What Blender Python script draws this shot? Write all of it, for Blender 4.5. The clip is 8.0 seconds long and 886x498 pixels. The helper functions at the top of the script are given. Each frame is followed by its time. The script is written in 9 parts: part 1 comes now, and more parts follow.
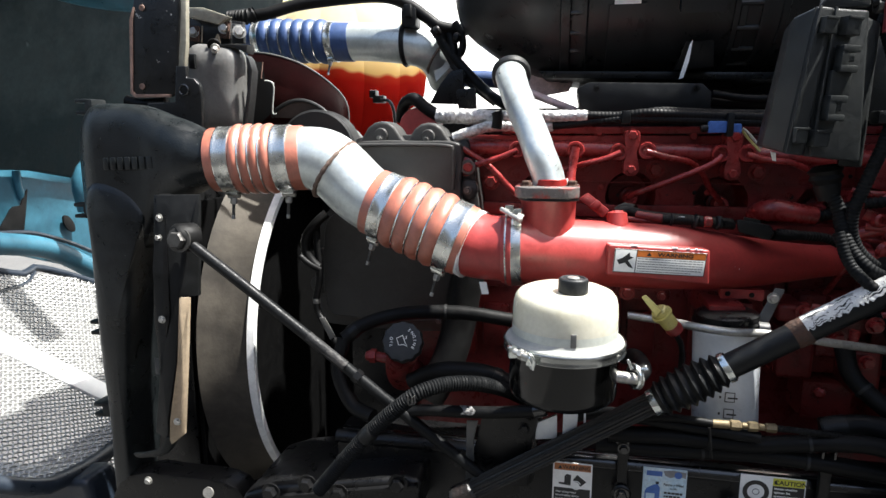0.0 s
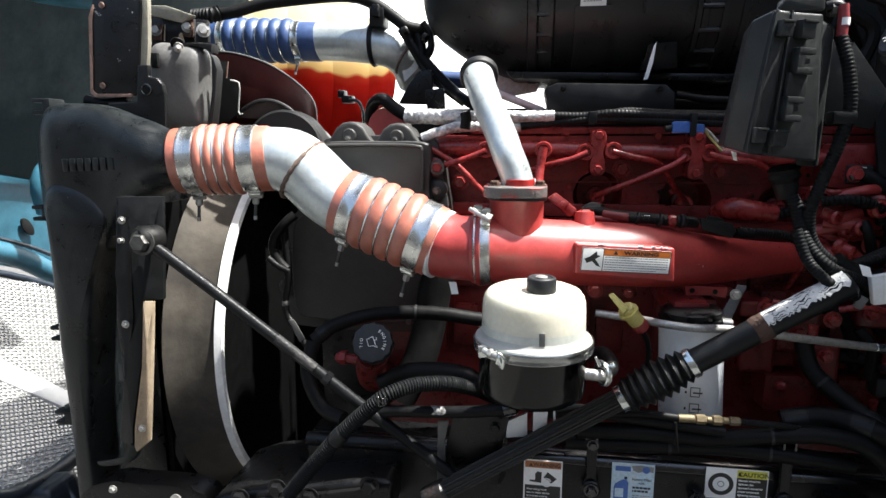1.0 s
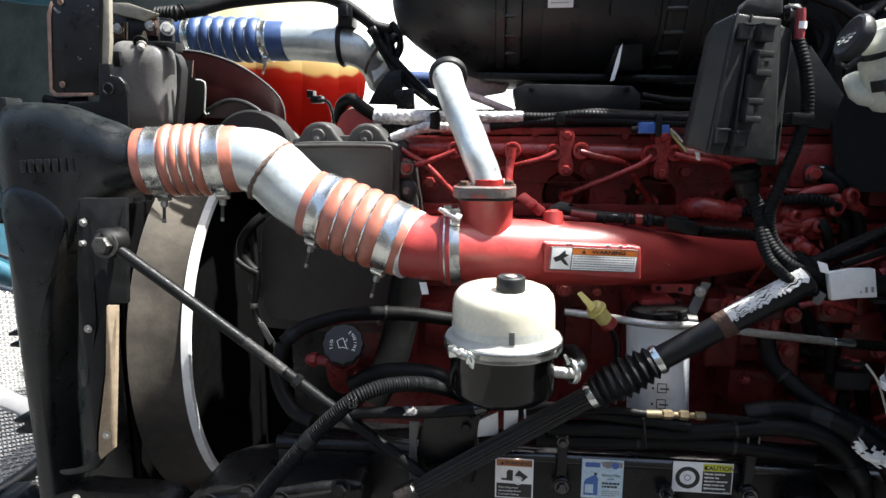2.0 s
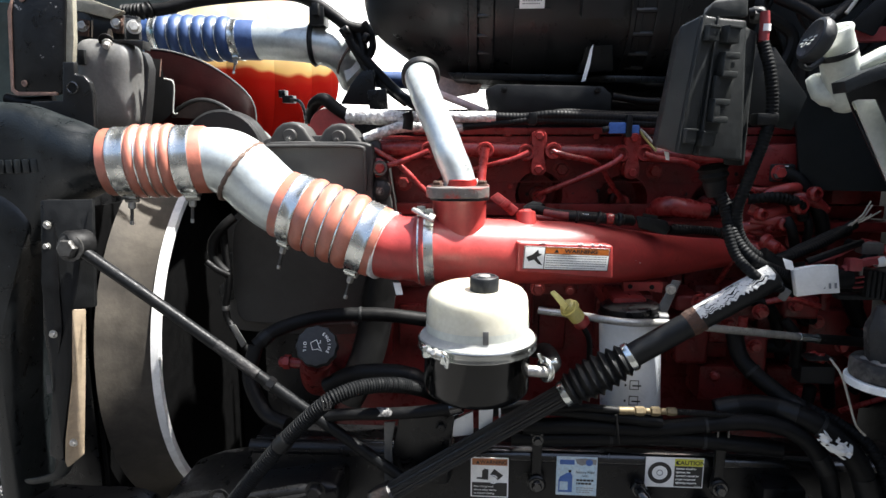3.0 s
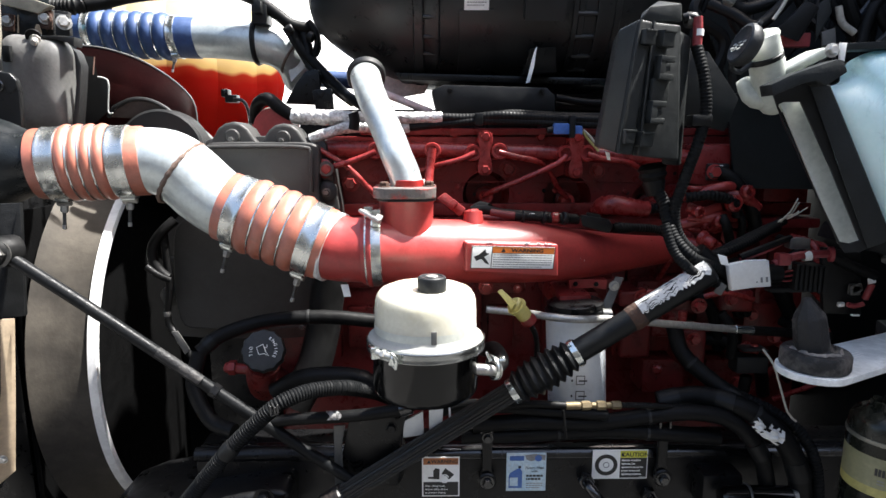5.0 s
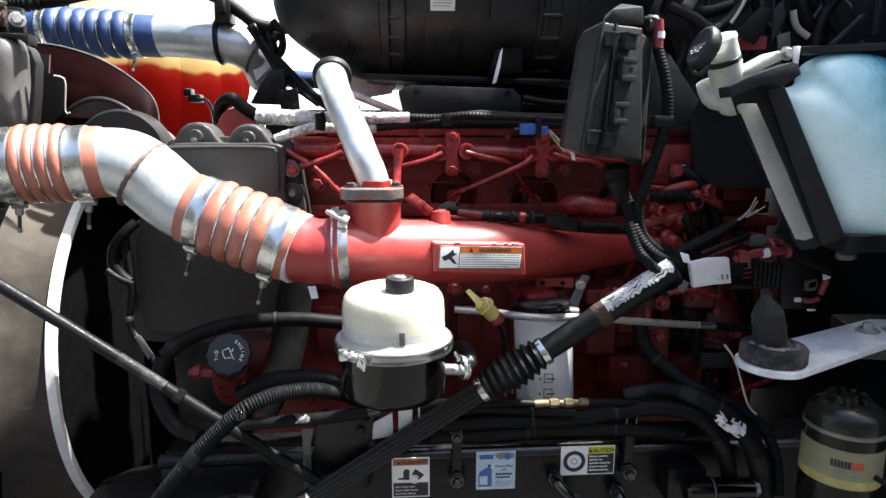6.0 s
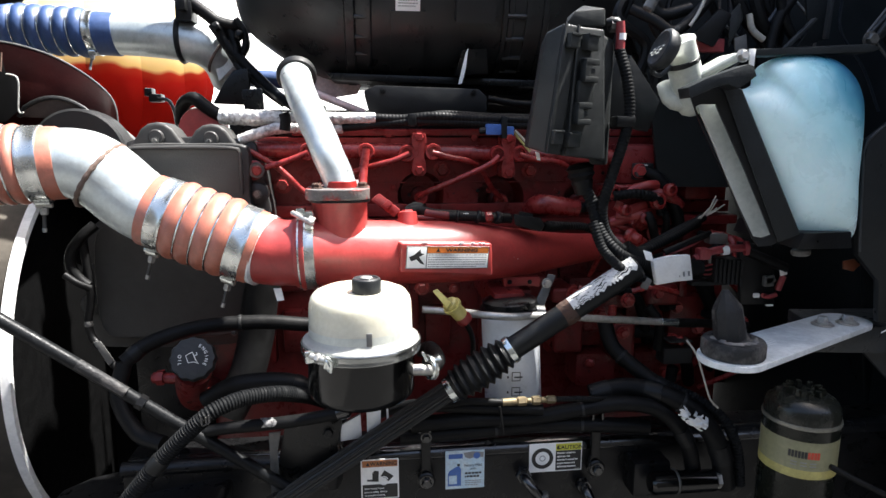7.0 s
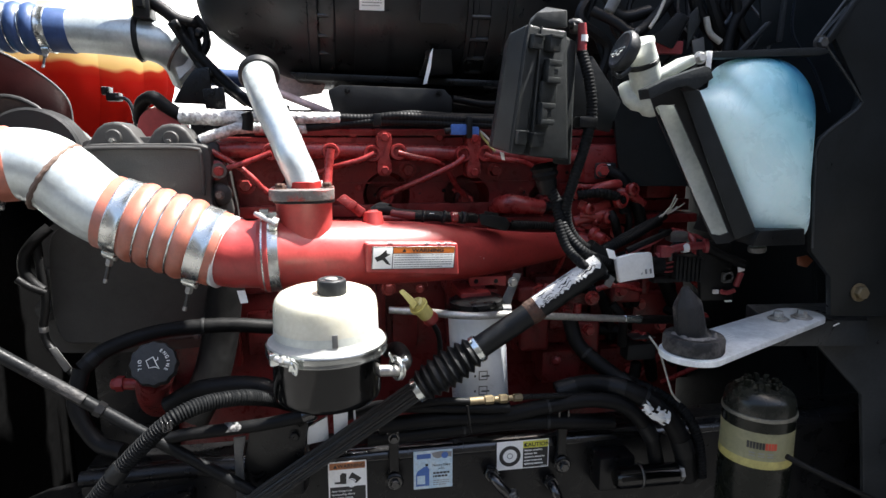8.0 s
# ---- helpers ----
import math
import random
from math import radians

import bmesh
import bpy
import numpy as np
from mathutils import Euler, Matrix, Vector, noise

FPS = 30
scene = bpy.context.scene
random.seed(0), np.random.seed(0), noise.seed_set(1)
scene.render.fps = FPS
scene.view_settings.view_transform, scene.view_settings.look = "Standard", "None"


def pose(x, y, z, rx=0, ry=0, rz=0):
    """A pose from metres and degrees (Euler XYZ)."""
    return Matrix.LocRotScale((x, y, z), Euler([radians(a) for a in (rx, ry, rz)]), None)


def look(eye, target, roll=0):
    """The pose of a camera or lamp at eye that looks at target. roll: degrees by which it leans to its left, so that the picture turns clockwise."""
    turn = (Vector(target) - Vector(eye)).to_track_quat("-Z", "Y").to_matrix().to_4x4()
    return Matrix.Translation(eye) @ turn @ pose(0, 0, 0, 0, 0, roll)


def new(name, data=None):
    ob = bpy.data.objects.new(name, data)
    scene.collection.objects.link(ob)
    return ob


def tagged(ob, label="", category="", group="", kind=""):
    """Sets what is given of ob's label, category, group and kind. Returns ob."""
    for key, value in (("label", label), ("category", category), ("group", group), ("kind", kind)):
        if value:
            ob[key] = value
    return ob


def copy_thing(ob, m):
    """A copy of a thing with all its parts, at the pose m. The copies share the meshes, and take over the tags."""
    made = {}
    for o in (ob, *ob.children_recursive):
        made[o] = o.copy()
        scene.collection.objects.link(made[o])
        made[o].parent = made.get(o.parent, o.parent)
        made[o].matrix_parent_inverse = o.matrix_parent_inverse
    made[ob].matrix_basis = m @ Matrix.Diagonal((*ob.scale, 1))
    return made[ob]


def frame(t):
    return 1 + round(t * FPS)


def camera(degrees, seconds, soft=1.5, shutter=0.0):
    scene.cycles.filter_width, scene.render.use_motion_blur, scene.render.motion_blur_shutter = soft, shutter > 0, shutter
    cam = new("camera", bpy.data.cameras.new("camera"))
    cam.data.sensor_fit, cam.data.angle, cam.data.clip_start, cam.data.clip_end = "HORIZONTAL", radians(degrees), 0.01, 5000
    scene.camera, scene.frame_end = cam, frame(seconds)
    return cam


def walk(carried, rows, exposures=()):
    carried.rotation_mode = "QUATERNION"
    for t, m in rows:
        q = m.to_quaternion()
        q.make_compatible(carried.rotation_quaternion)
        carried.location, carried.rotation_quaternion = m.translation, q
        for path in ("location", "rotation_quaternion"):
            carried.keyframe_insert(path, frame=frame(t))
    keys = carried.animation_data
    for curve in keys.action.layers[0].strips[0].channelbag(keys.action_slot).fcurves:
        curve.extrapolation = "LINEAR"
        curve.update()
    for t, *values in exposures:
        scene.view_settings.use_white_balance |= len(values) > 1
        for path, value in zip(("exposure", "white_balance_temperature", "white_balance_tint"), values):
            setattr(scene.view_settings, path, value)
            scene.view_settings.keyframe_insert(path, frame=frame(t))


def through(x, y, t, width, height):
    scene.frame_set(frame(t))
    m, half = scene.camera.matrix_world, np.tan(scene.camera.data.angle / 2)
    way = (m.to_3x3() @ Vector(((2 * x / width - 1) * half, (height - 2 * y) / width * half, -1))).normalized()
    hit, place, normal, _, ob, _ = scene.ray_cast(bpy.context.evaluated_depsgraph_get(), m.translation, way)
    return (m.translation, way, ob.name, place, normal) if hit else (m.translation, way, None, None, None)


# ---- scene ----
# A slow pan across the open engine bay of a long-nosed truck. x runs towards the cab, y across the truck, z up.
cam = camera(71.44, 8.0)
ROWS = [
    (0, -0.0129, -0.0003, 1.5998, 79.530, -0.014, 11.514),
    (0.5, -0.0105, -0.0004, 1.5990, 79.574, 0.013, 10.257),
    (1, -0.0094, 0.0003, 1.5999, 79.552, 0.021, 8.808),
    (1.5, -0.0077, -0.0004, 1.5996, 79.579, -0.006, 7.424),
    (3, -0.0037, 0.0007, 1.5998, 79.599, 0.010, 3.812),
    (3.5, -0.0027, 0.0003, 1.6000, 79.613, 0.002, 2.636),
    (4, -0.0017, 0.0004, 1.5999, 79.623, -0.028, 1.488),
    (4.5, -0.0001, 0.0006, 1.6001, 79.614, -0.016, 0.390),
    (6, 0.0048, -0.0006, 1.6009, 79.636, -0.005, -3.681),
    (6.5, 0.0059, 0.0002, 1.6008, 79.652, 0.007, -5.258),
    (7, 0.0085, -0.0013, 1.6004, 79.681, 0.016, -6.590),
    (7.5, 0.0097, -0.0016, 1.6003, 79.689, -0.015, -8.071),
    (8, 0.0116, -0.0019, 1.6005, 79.678, -0.006, -9.622),
]
walk(cam, [(r[0], pose(*r[1:])) for r in ROWS], exposures=((0.0, 1.72, 6560, 7), (0.8, 1.79, 6560, 7), (3.0, 1.97, 6560, 8), (8.0, 2.13, 6560, 9)))

# ---- light ----
SUN = Vector((0.43, 0.03, 0.89)).normalized()
world = bpy.data.worlds.new("sky")
scene.world = world
world.use_nodes = True
wn = world.node_tree
sky = wn.nodes.new("ShaderNodeTexSky")
sky.sky_type = "NISHITA"
sky.sun_disc = False
sky.sun_elevation = math.asin(SUN.z)
sky.sun_rotation = math.atan2(SUN.x, SUN.y)
sky.air_density, sky.dust_density = 1.0, 3.5
wn.nodes["Background"].inputs[1].default_value = 0.09
wn.links.new(sky.outputs[0], wn.nodes["Background"].inputs[0])
sun_data = bpy.data.lights.new("sun", "SUN")
sun_data.energy, sun_data.angle, sun_data.color = 4.95, radians(1.2), (1.0, 0.98, 0.96)
sun = new("sun", sun_data)
sun.matrix_world = look(SUN * 20, (0, 0, 0))


# ---- materials ----
def surface(name, base, second=None, rough=0.5, metal=0.0, scale=14.0, amount=0.5, bump=0.08, fine=160.0, spec=0.5, low=0.42, high=0.68,
            chips=None, chip_level=0.68, chip_scale=60.0, coat=0.0, through=0.0, wear=1.0, coat_rough=0.1):
    """A procedural paint, plastic or metal: two colours mixed by large stains and fine grain, uneven gloss, fine relief, and worn chips."""
    m = bpy.data.materials.new(name)
    m.use_nodes = True
    nt = m.node_tree
    n, ln = nt.nodes, nt.links
    b = n["Principled BSDF"]
    co = n.new("ShaderNodeTexCoord")
    big = n.new("ShaderNodeTexNoise")
    big.inputs["Scale"].default_value, big.inputs["Detail"].default_value, big.inputs["Roughness"].default_value = scale, 6, 0.62
    small = n.new("ShaderNodeTexNoise")
    small.inputs["Scale"].default_value, small.inputs["Detail"].default_value = fine, 4
    ln.new(co.outputs["Object"], big.inputs["Vector"])
    ln.new(co.outputs["Object"], small.inputs["Vector"])
    ramp = n.new("ShaderNodeMapRange")
    ramp.inputs["From Min"].default_value, ramp.inputs["From Max"].default_value, ramp.inputs["To Max"].default_value = low, high, amount
    ln.new(big.outputs["Fac"], ramp.inputs["Value"])
    mix = n.new("ShaderNodeMix")
    mix.data_type = "RGBA"
    second = second or tuple(c * 0.6 for c in base)
    mix.inputs["A"].default_value, mix.inputs["B"].default_value = (*base, 1), (*second, 1)
    ln.new(ramp.outputs[0], mix.inputs["Factor"])
    grain = n.new("ShaderNodeMix")
    grain.data_type, grain.blend_type = "RGBA", "OVERLAY"
    grain.inputs["Factor"].default_value = 0.18
    ln.new(mix.outputs["Result"], grain.inputs["A"])
    ln.new(small.outputs["Fac"], grain.inputs["B"])
    mid = n.new("ShaderNodeTexNoise")
    mid.inputs["Scale"].default_value, mid.inputs["Detail"].default_value, mid.inputs["Roughness"].default_value, mid.inputs["Distortion"].default_value = scale * 3.7, 5, 0.7, 0.6
    ln.new(co.outputs["Object"], mid.inputs["Vector"])
    spread = n.new("ShaderNodeMapRange")
    spread.inputs["From Min"].default_value, spread.inputs["From Max"].default_value = 0.3, 0.7
    spread.inputs["To Min"].default_value, spread.inputs["To Max"].default_value = 1 - 0.22 * wear, 1 + 0.18 * wear
    ln.new(mid.outputs["Fac"], spread.inputs["Value"])
    mottle = n.new("ShaderNodeMix")
    mottle.data_type, mottle.blend_type = "RGBA", "MULTIPLY"
    mottle.inputs["Factor"].default_value = 1.0
    ln.new(grain.outputs["Result"], mottle.inputs["A"])
    ln.new(spread.outputs[0], mottle.inputs["B"])
    colour = mottle.outputs["Result"]
    if chips:
        worn = n.new("ShaderNodeTexNoise")
        worn.inputs["Scale"].default_value, worn.inputs["Detail"].default_value, worn.inputs["Roughness"].default_value = chip_scale, 5, 0.7
        ln.new(co.outputs["Object"], worn.inputs["Vector"])
        cut = n.new("ShaderNodeMapRange")
        cut.inputs["From Min"].default_value, cut.inputs["From Max"].default_value = chip_level, chip_level + 0.02
        ln.new(worn.outputs["Fac"], cut.inputs["Value"])
        over = n.new("ShaderNodeMix")
        over.data_type = "RGBA"
        over.inputs["B"].default_value = (*chips, 1)
        ln.new(cut.outputs[0], over.inputs["Factor"])
        ln.new(colour, over.inputs["A"])
        colour = over.outputs["Result"]
    ln.new(colour, b.inputs["Base Color"])
    gloss = n.new("ShaderNodeMapRange")
    gloss.inputs["To Min"].default_value, gloss.inputs["To Max"].default_value = max(0.05, rough - 0.16 * wear), min(1.0, rough + 0.16 * wear)
    gloss.inputs["From Min"].default_value, gloss.inputs["From Max"].default_value = 0.3, 0.7
    ln.new(mid.outputs["Fac"], gloss.inputs["Value"])
    ln.new(gloss.outputs[0], b.inputs["Roughness"])
    b.inputs["Metallic"].default_value = metal
    b.inputs["Specular IOR Level"].default_value = spec
    b.inputs["Coat Weight"].default_value, b.inputs["Coat Roughness"].default_value = coat, coat_rough
    if through:
        b.inputs["Subsurface Weight"].default_value = through
        b.inputs["Subsurface Radius"].default_value = (0.05, 0.05, 0.045)
        b.inputs["Subsurface Scale"].default_value = 1.0
    relief = n.new("ShaderNodeBump")
    relief.inputs["Strength"].default_value, relief.inputs["Distance"].default_value = bump, 0.004
    ln.new(small.outputs["Fac"], relief.inputs["Height"])
    ln.new(relief.outputs[0], b.inputs["Normal"])
    return m


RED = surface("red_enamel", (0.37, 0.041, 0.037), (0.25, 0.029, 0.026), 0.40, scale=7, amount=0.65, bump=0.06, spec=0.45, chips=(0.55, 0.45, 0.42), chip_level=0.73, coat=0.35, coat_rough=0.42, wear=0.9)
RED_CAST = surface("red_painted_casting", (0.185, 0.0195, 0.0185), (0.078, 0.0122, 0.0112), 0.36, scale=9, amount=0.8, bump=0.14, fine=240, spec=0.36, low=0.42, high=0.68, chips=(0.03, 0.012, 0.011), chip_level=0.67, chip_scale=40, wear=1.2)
STEEL = surface("aluminised_steel", (0.60, 0.645, 0.635), (0.43, 0.48, 0.48), 0.38, 0.6, scale=12, amount=0.6, bump=0.05, low=0.38, high=0.72, wear=0.7)
POLISHED = surface("polished_steel", (0.76, 0.80, 0.775), (0.62, 0.65, 0.62), 0.18, 0.95, scale=30, amount=0.4, bump=0.02, wear=0.3)
RING_STEEL = surface("clamp_ring_steel", (0.36, 0.37, 0.36), (0.27, 0.275, 0.265), 0.22, 0.95, scale=30, amount=0.5, bump=0.02, wear=0.3)
RIM_METAL = surface("bare_rim_metal", (0.92, 0.92, 0.91), (0.74, 0.74, 0.73), 0.42, 0.1, scale=14, amount=0.5, bump=0.05, wear=0.6)
RED_DULL = surface("dusty_red_fittings", (0.27, 0.027, 0.025), (0.12, 0.0155, 0.014), 0.30, scale=16, amount=0.7, bump=0.1, spec=0.5, wear=1.2, chips=(0.45, 0.36, 0.33), chip_level=0.74)
DULL = surface("dull_oily_steel", (0.10, 0.098, 0.093), (0.05, 0.048, 0.045), 0.42, 0.6, scale=40, bump=0.12)
AIRBOX = surface("air_cleaner_plastic", (0.0125, 0.0128, 0.0132), (0.024, 0.024, 0.0242), 0.36, scale=5, amount=0.6, bump=0.1, fine=420, spec=0.42, chips=(0.05, 0.05, 0.05), chip_level=0.73, chip_scale=60)
FADED = surface("faded_print", (0.40, 0.41, 0.38), (0.24, 0.25, 0.23), 0.5, scale=60)
# CAB made lighter: the light the lower panels catch is put into its colour.
LOW_PANEL = surface("lighter_dark_panel", (0.026, 0.029, 0.031), (0.045, 0.048, 0.05), 0.38, scale=5, amount=0.8, bump=0.08, spec=0.35)
GAP_BLACK = surface("near_black_gap", (0.0016, 0.0016, 0.0017), (0.003, 0.003, 0.003), 0.8, scale=12, bump=0.2, spec=0.05)
LIP = surface("cloudy_plastic_lip", (0.36, 0.362, 0.335), (0.28, 0.282, 0.26), 0.36, scale=20, bump=0.03, through=0.2, wear=0.4)
SMOKY = surface("smoky_lid_plastic", (0.010, 0.011, 0.0085), (0.016, 0.0165, 0.013), 0.26, scale=14, bump=0.02, spec=0.35, wear=0.4)
# Pale pink base: a patch of sunlight on red parts, put into the colour.
SUNLIT_RED = surface("sunlit_red_plate", (0.74, 0.55, 0.52), (0.60, 0.36, 0.33), 0.5, scale=30, amount=0.8, bump=0.1)
WELD = surface("rusty_weld", (0.13, 0.085, 0.065), (0.20, 0.15, 0.125), 0.7, 0.2, scale=60, bump=0.5)
ORANGE = surface("orange_silicone", (0.42, 0.132, 0.082), (0.33, 0.104, 0.066), 0.5, scale=16, amount=0.8, bump=0.10, fine=500, wear=0.9, coat=0.9, coat_rough=0.46)
BLUE_HOSE = surface("blue_silicone", (0.032, 0.068, 0.18), (0.024, 0.045, 0.11), 0.45, scale=20, bump=0.1, fine=500)
PLASTIC = surface("black_moulded_plastic", (0.0068, 0.0072, 0.0075), (0.0135, 0.0142, 0.0146), 0.42, scale=10, amount=0.6, bump=0.12, fine=420, spec=0.24, chips=(0.06, 0.06, 0.058), chip_level=0.72, chip_scale=90)
DUSTY = surface("dusty_black_plastic", (0.0085, 0.0105, 0.0113), (0.023, 0.0265, 0.0275), 0.5, scale=7, amount=0.6, bump=0.15, fine=300, chips=(0.10, 0.10, 0.097), chip_level=0.72, chip_scale=40, spec=0.28)
BOXGREY = surface("grey_black_box_plastic", (0.0150, 0.0168, 0.0168), (0.026, 0.028, 0.0275), 0.46, scale=30, amount=0.8, bump=0.22, fine=1100, spec=0.34, chips=(0.13, 0.135, 0.135), chip_level=0.69, chip_scale=150)
RUBBER = surface("black_rubber", (0.0052, 0.0052, 0.0054), (0.0105, 0.0105, 0.0102), 0.5, scale=16, amount=0.6, bump=0.1, spec=0.15, chips=(0.030, 0.029, 0.028), chip_level=0.71, chip_scale=70)
RUBBER_WORN = surface("dusty_rubber", (0.016, 0.016, 0.0165), (0.16, 0.148, 0.138), 0.6, scale=26, amount=0.85, bump=0.4, low=0.50, high=0.72, spec=0.3)
BLACK = surface("black_chassis_paint", (0.0042, 0.0042, 0.0045), (0.0085, 0.0085, 0.0088), 0.34, scale=8, amount=0.6, bump=0.05, spec=0.30, chips=(0.028, 0.027, 0.026), chip_level=0.73, chip_scale=80)
BLACK_GLOSS = surface("gloss_black_can", (0.0022, 0.0022, 0.0022), (0.004, 0.0036, 0.0034), 0.12, scale=6, bump=0.01, spec=0.4, wear=0.3)
COVER = surface("dark_grey_cover", (0.0145, 0.0149, 0.0151), (0.025, 0.025, 0.0245), 0.5, scale=6, amount=0.5, bump=0.1, fine=420, spec=0.3)
GREY = surface("grey_plastic_tank", (0.12, 0.118, 0.112), (0.07, 0.069, 0.065), 0.4, scale=6, amount=0.75, bump=0.08)
SHROUD = surface("dusty_shroud_plastic", (0.085, 0.075, 0.062), (0.030, 0.027, 0.024), 0.62, scale=5, amount=0.85, bump=0.1, spec=0.15, low=0.40, high=0.66)
# Lighter than GREY: the sun on the tank is put into its colour.
TANK_GREY = surface("sunlit_tank_plastic", (0.14, 0.138, 0.132), (0.085, 0.084, 0.08), 0.42, scale=6, amount=0.75, bump=0.08)
SCUFFED = surface("scuffed_black_plate", (0.0042, 0.0044, 0.0046), (0.010, 0.010, 0.010), 0.36, scale=9, amount=0.7, bump=0.1, spec=0.36, chips=(0.30, 0.29, 0.28), chip_level=0.655, chip_scale=34)
TAN = surface("tan_dusty_strip", (0.285, 0.222, 0.150), (0.185, 0.140, 0.094), 0.65, scale=14, amount=0.8, bump=0.08, low=0.46, high=0.70)
CHIPPED = surface("chipped_primer_edge", (0.30, 0.185, 0.14), (0.12, 0.07, 0.055), 0.6, scale=40, amount=0.8, bump=0.3)
GREY_TAN = surface("grey_tan_strip", (0.27, 0.255, 0.20), (0.19, 0.175, 0.135), 0.5, scale=20, amount=0.7, bump=0.1)
DUCT = surface("scuffed_duct_plastic", (0.0062, 0.0078, 0.0086), (0.024, 0.028, 0.029), 0.36, scale=6, amount=0.9, bump=0.15, fine=300, chips=(0.085, 0.09, 0.09), chip_level=0.695, chip_scale=28, spec=0.36, low=0.45, high=0.72)
ROD_PAINT = surface("black_rod_paint", (0.006, 0.0066, 0.0072), (0.012, 0.0125, 0.013), 0.42, scale=30, bump=0.1, spec=0.15, chips=(0.05, 0.05, 0.05), chip_level=0.70, chip_scale=80)
RAIL_PAINT = surface("glossy_rail_paint", (0.005, 0.005, 0.0056), (0.012, 0.012, 0.0125), 0.22, scale=14, amount=0.6, bump=0.04, spec=0.6, coat=0.5, wear=0.6)
LINER = surface("hood_liner", (0.0135, 0.0235, 0.0265), (0.033, 0.047, 0.050), 0.7, scale=3.0, amount=1.0, bump=0.15, fine=60, spec=0.15, low=0.44, high=0.60)
BLUE_PAINT = surface("blue_body_paint", (0.036, 0.128, 0.182), (0.020, 0.068, 0.100), 0.42, scale=5, amount=0.9, bump=0.03, spec=0.35)
WHITE_TANK = surface("milky_plastic", (0.60, 0.575, 0.47), (0.55, 0.52, 0.42), 0.24, scale=9, amount=0.5, bump=0.03, through=0.35, wear=0.25)
FLUID_BAND = surface("milky_plastic_over_fluid", (0.49, 0.505, 0.455), (0.37, 0.39, 0.355), 0.32, scale=12, amount=0.6, bump=0.03, through=0.25, wear=0.3)
WASHER_TANK = surface("blue_white_tank", (0.72, 0.92, 0.90), (0.58, 0.80, 0.81), 0.28, scale=4.0, amount=0.6, bump=0.03, through=0.4, low=0.40, high=0.66, wear=0.3)


def tint_shoulder(m):
    """Paints the blue of the fluid and the shade on the tank's upper right shoulder into the colour, with an uneven
    edge.
    """
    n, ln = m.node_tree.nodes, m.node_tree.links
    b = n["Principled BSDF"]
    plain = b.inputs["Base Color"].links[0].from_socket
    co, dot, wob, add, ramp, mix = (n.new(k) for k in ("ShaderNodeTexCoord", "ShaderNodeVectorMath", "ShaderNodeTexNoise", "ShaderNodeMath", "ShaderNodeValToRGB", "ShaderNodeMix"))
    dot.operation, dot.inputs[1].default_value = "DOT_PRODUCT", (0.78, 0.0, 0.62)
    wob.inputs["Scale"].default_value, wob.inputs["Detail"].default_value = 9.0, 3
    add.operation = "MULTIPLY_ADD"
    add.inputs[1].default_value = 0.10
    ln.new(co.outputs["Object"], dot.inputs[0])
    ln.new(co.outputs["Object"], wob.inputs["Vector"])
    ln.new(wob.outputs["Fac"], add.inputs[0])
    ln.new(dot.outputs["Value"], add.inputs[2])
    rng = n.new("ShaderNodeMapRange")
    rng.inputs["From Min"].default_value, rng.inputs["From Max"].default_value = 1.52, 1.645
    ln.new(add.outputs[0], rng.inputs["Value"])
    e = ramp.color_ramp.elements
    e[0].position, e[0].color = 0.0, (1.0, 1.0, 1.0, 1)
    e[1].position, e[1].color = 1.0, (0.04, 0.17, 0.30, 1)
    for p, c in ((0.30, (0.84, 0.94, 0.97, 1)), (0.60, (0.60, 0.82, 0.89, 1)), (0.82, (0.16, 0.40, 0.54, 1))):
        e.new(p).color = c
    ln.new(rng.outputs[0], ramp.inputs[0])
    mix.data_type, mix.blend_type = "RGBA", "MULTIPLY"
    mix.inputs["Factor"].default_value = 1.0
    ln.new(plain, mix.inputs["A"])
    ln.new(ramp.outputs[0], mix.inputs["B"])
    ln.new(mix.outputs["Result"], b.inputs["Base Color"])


tint_shoulder(WASHER_TANK)
WHITE_PLASTIC = surface("white_neck_plastic", (0.47, 0.495, 0.45), (0.37, 0.39, 0.355), 0.42, scale=16, amount=0.6, bump=0.05, through=0.25, wear=0.5)
FILTER_WHITE = surface("white_filter_paint", (0.66, 0.69, 0.72), (0.52, 0.55, 0.58), 0.3, scale=10, bump=0.03, wear=0.3)
PAPER = surface("white_label", (0.86, 0.86, 0.84), (0.77, 0.77, 0.75), 0.45, scale=40, amount=0.5, bump=0.04, wear=0.3)
INK = surface("black_ink", (0.015, 0.015, 0.015), None, 0.45)
GREY_INK = surface("grey_print", (0.22, 0.22, 0.22), None, 0.5)
LABEL_ORANGE = surface("orange_label", (0.75, 0.20, 0.03), (0.62, 0.16, 0.03), 0.45, scale=60, wear=0.6)
LABEL_RUST = surface("faded_orange_label", (0.42, 0.15, 0.05), (0.30, 0.11, 0.045), 0.5, scale=60)
LABEL_YELLOW = surface("yellow_label", (0.62, 0.60, 0.05), (0.50, 0.46, 0.06), 0.45, scale=60, wear=0.6)
LABEL_BLUE = surface("pale_blue_label", (0.45, 0.60, 0.70), (0.60, 0.66, 0.68), 0.5, scale=50, amount=0.8)
INK_BLUE = surface("blue_ink", (0.05, 0.12, 0.36), (0.08, 0.18, 0.42), 0.45)
YELLOW = surface("yellow_dipstick_plastic", (0.40, 0.345, 0.11), (0.28, 0.24, 0.08), 0.45, scale=40, bump=0.1)
BRASS = surface("brass_fitting", (0.20, 0.155, 0.088), (0.13, 0.10, 0.06), 0.55, 0.5, scale=60, bump=0.15)
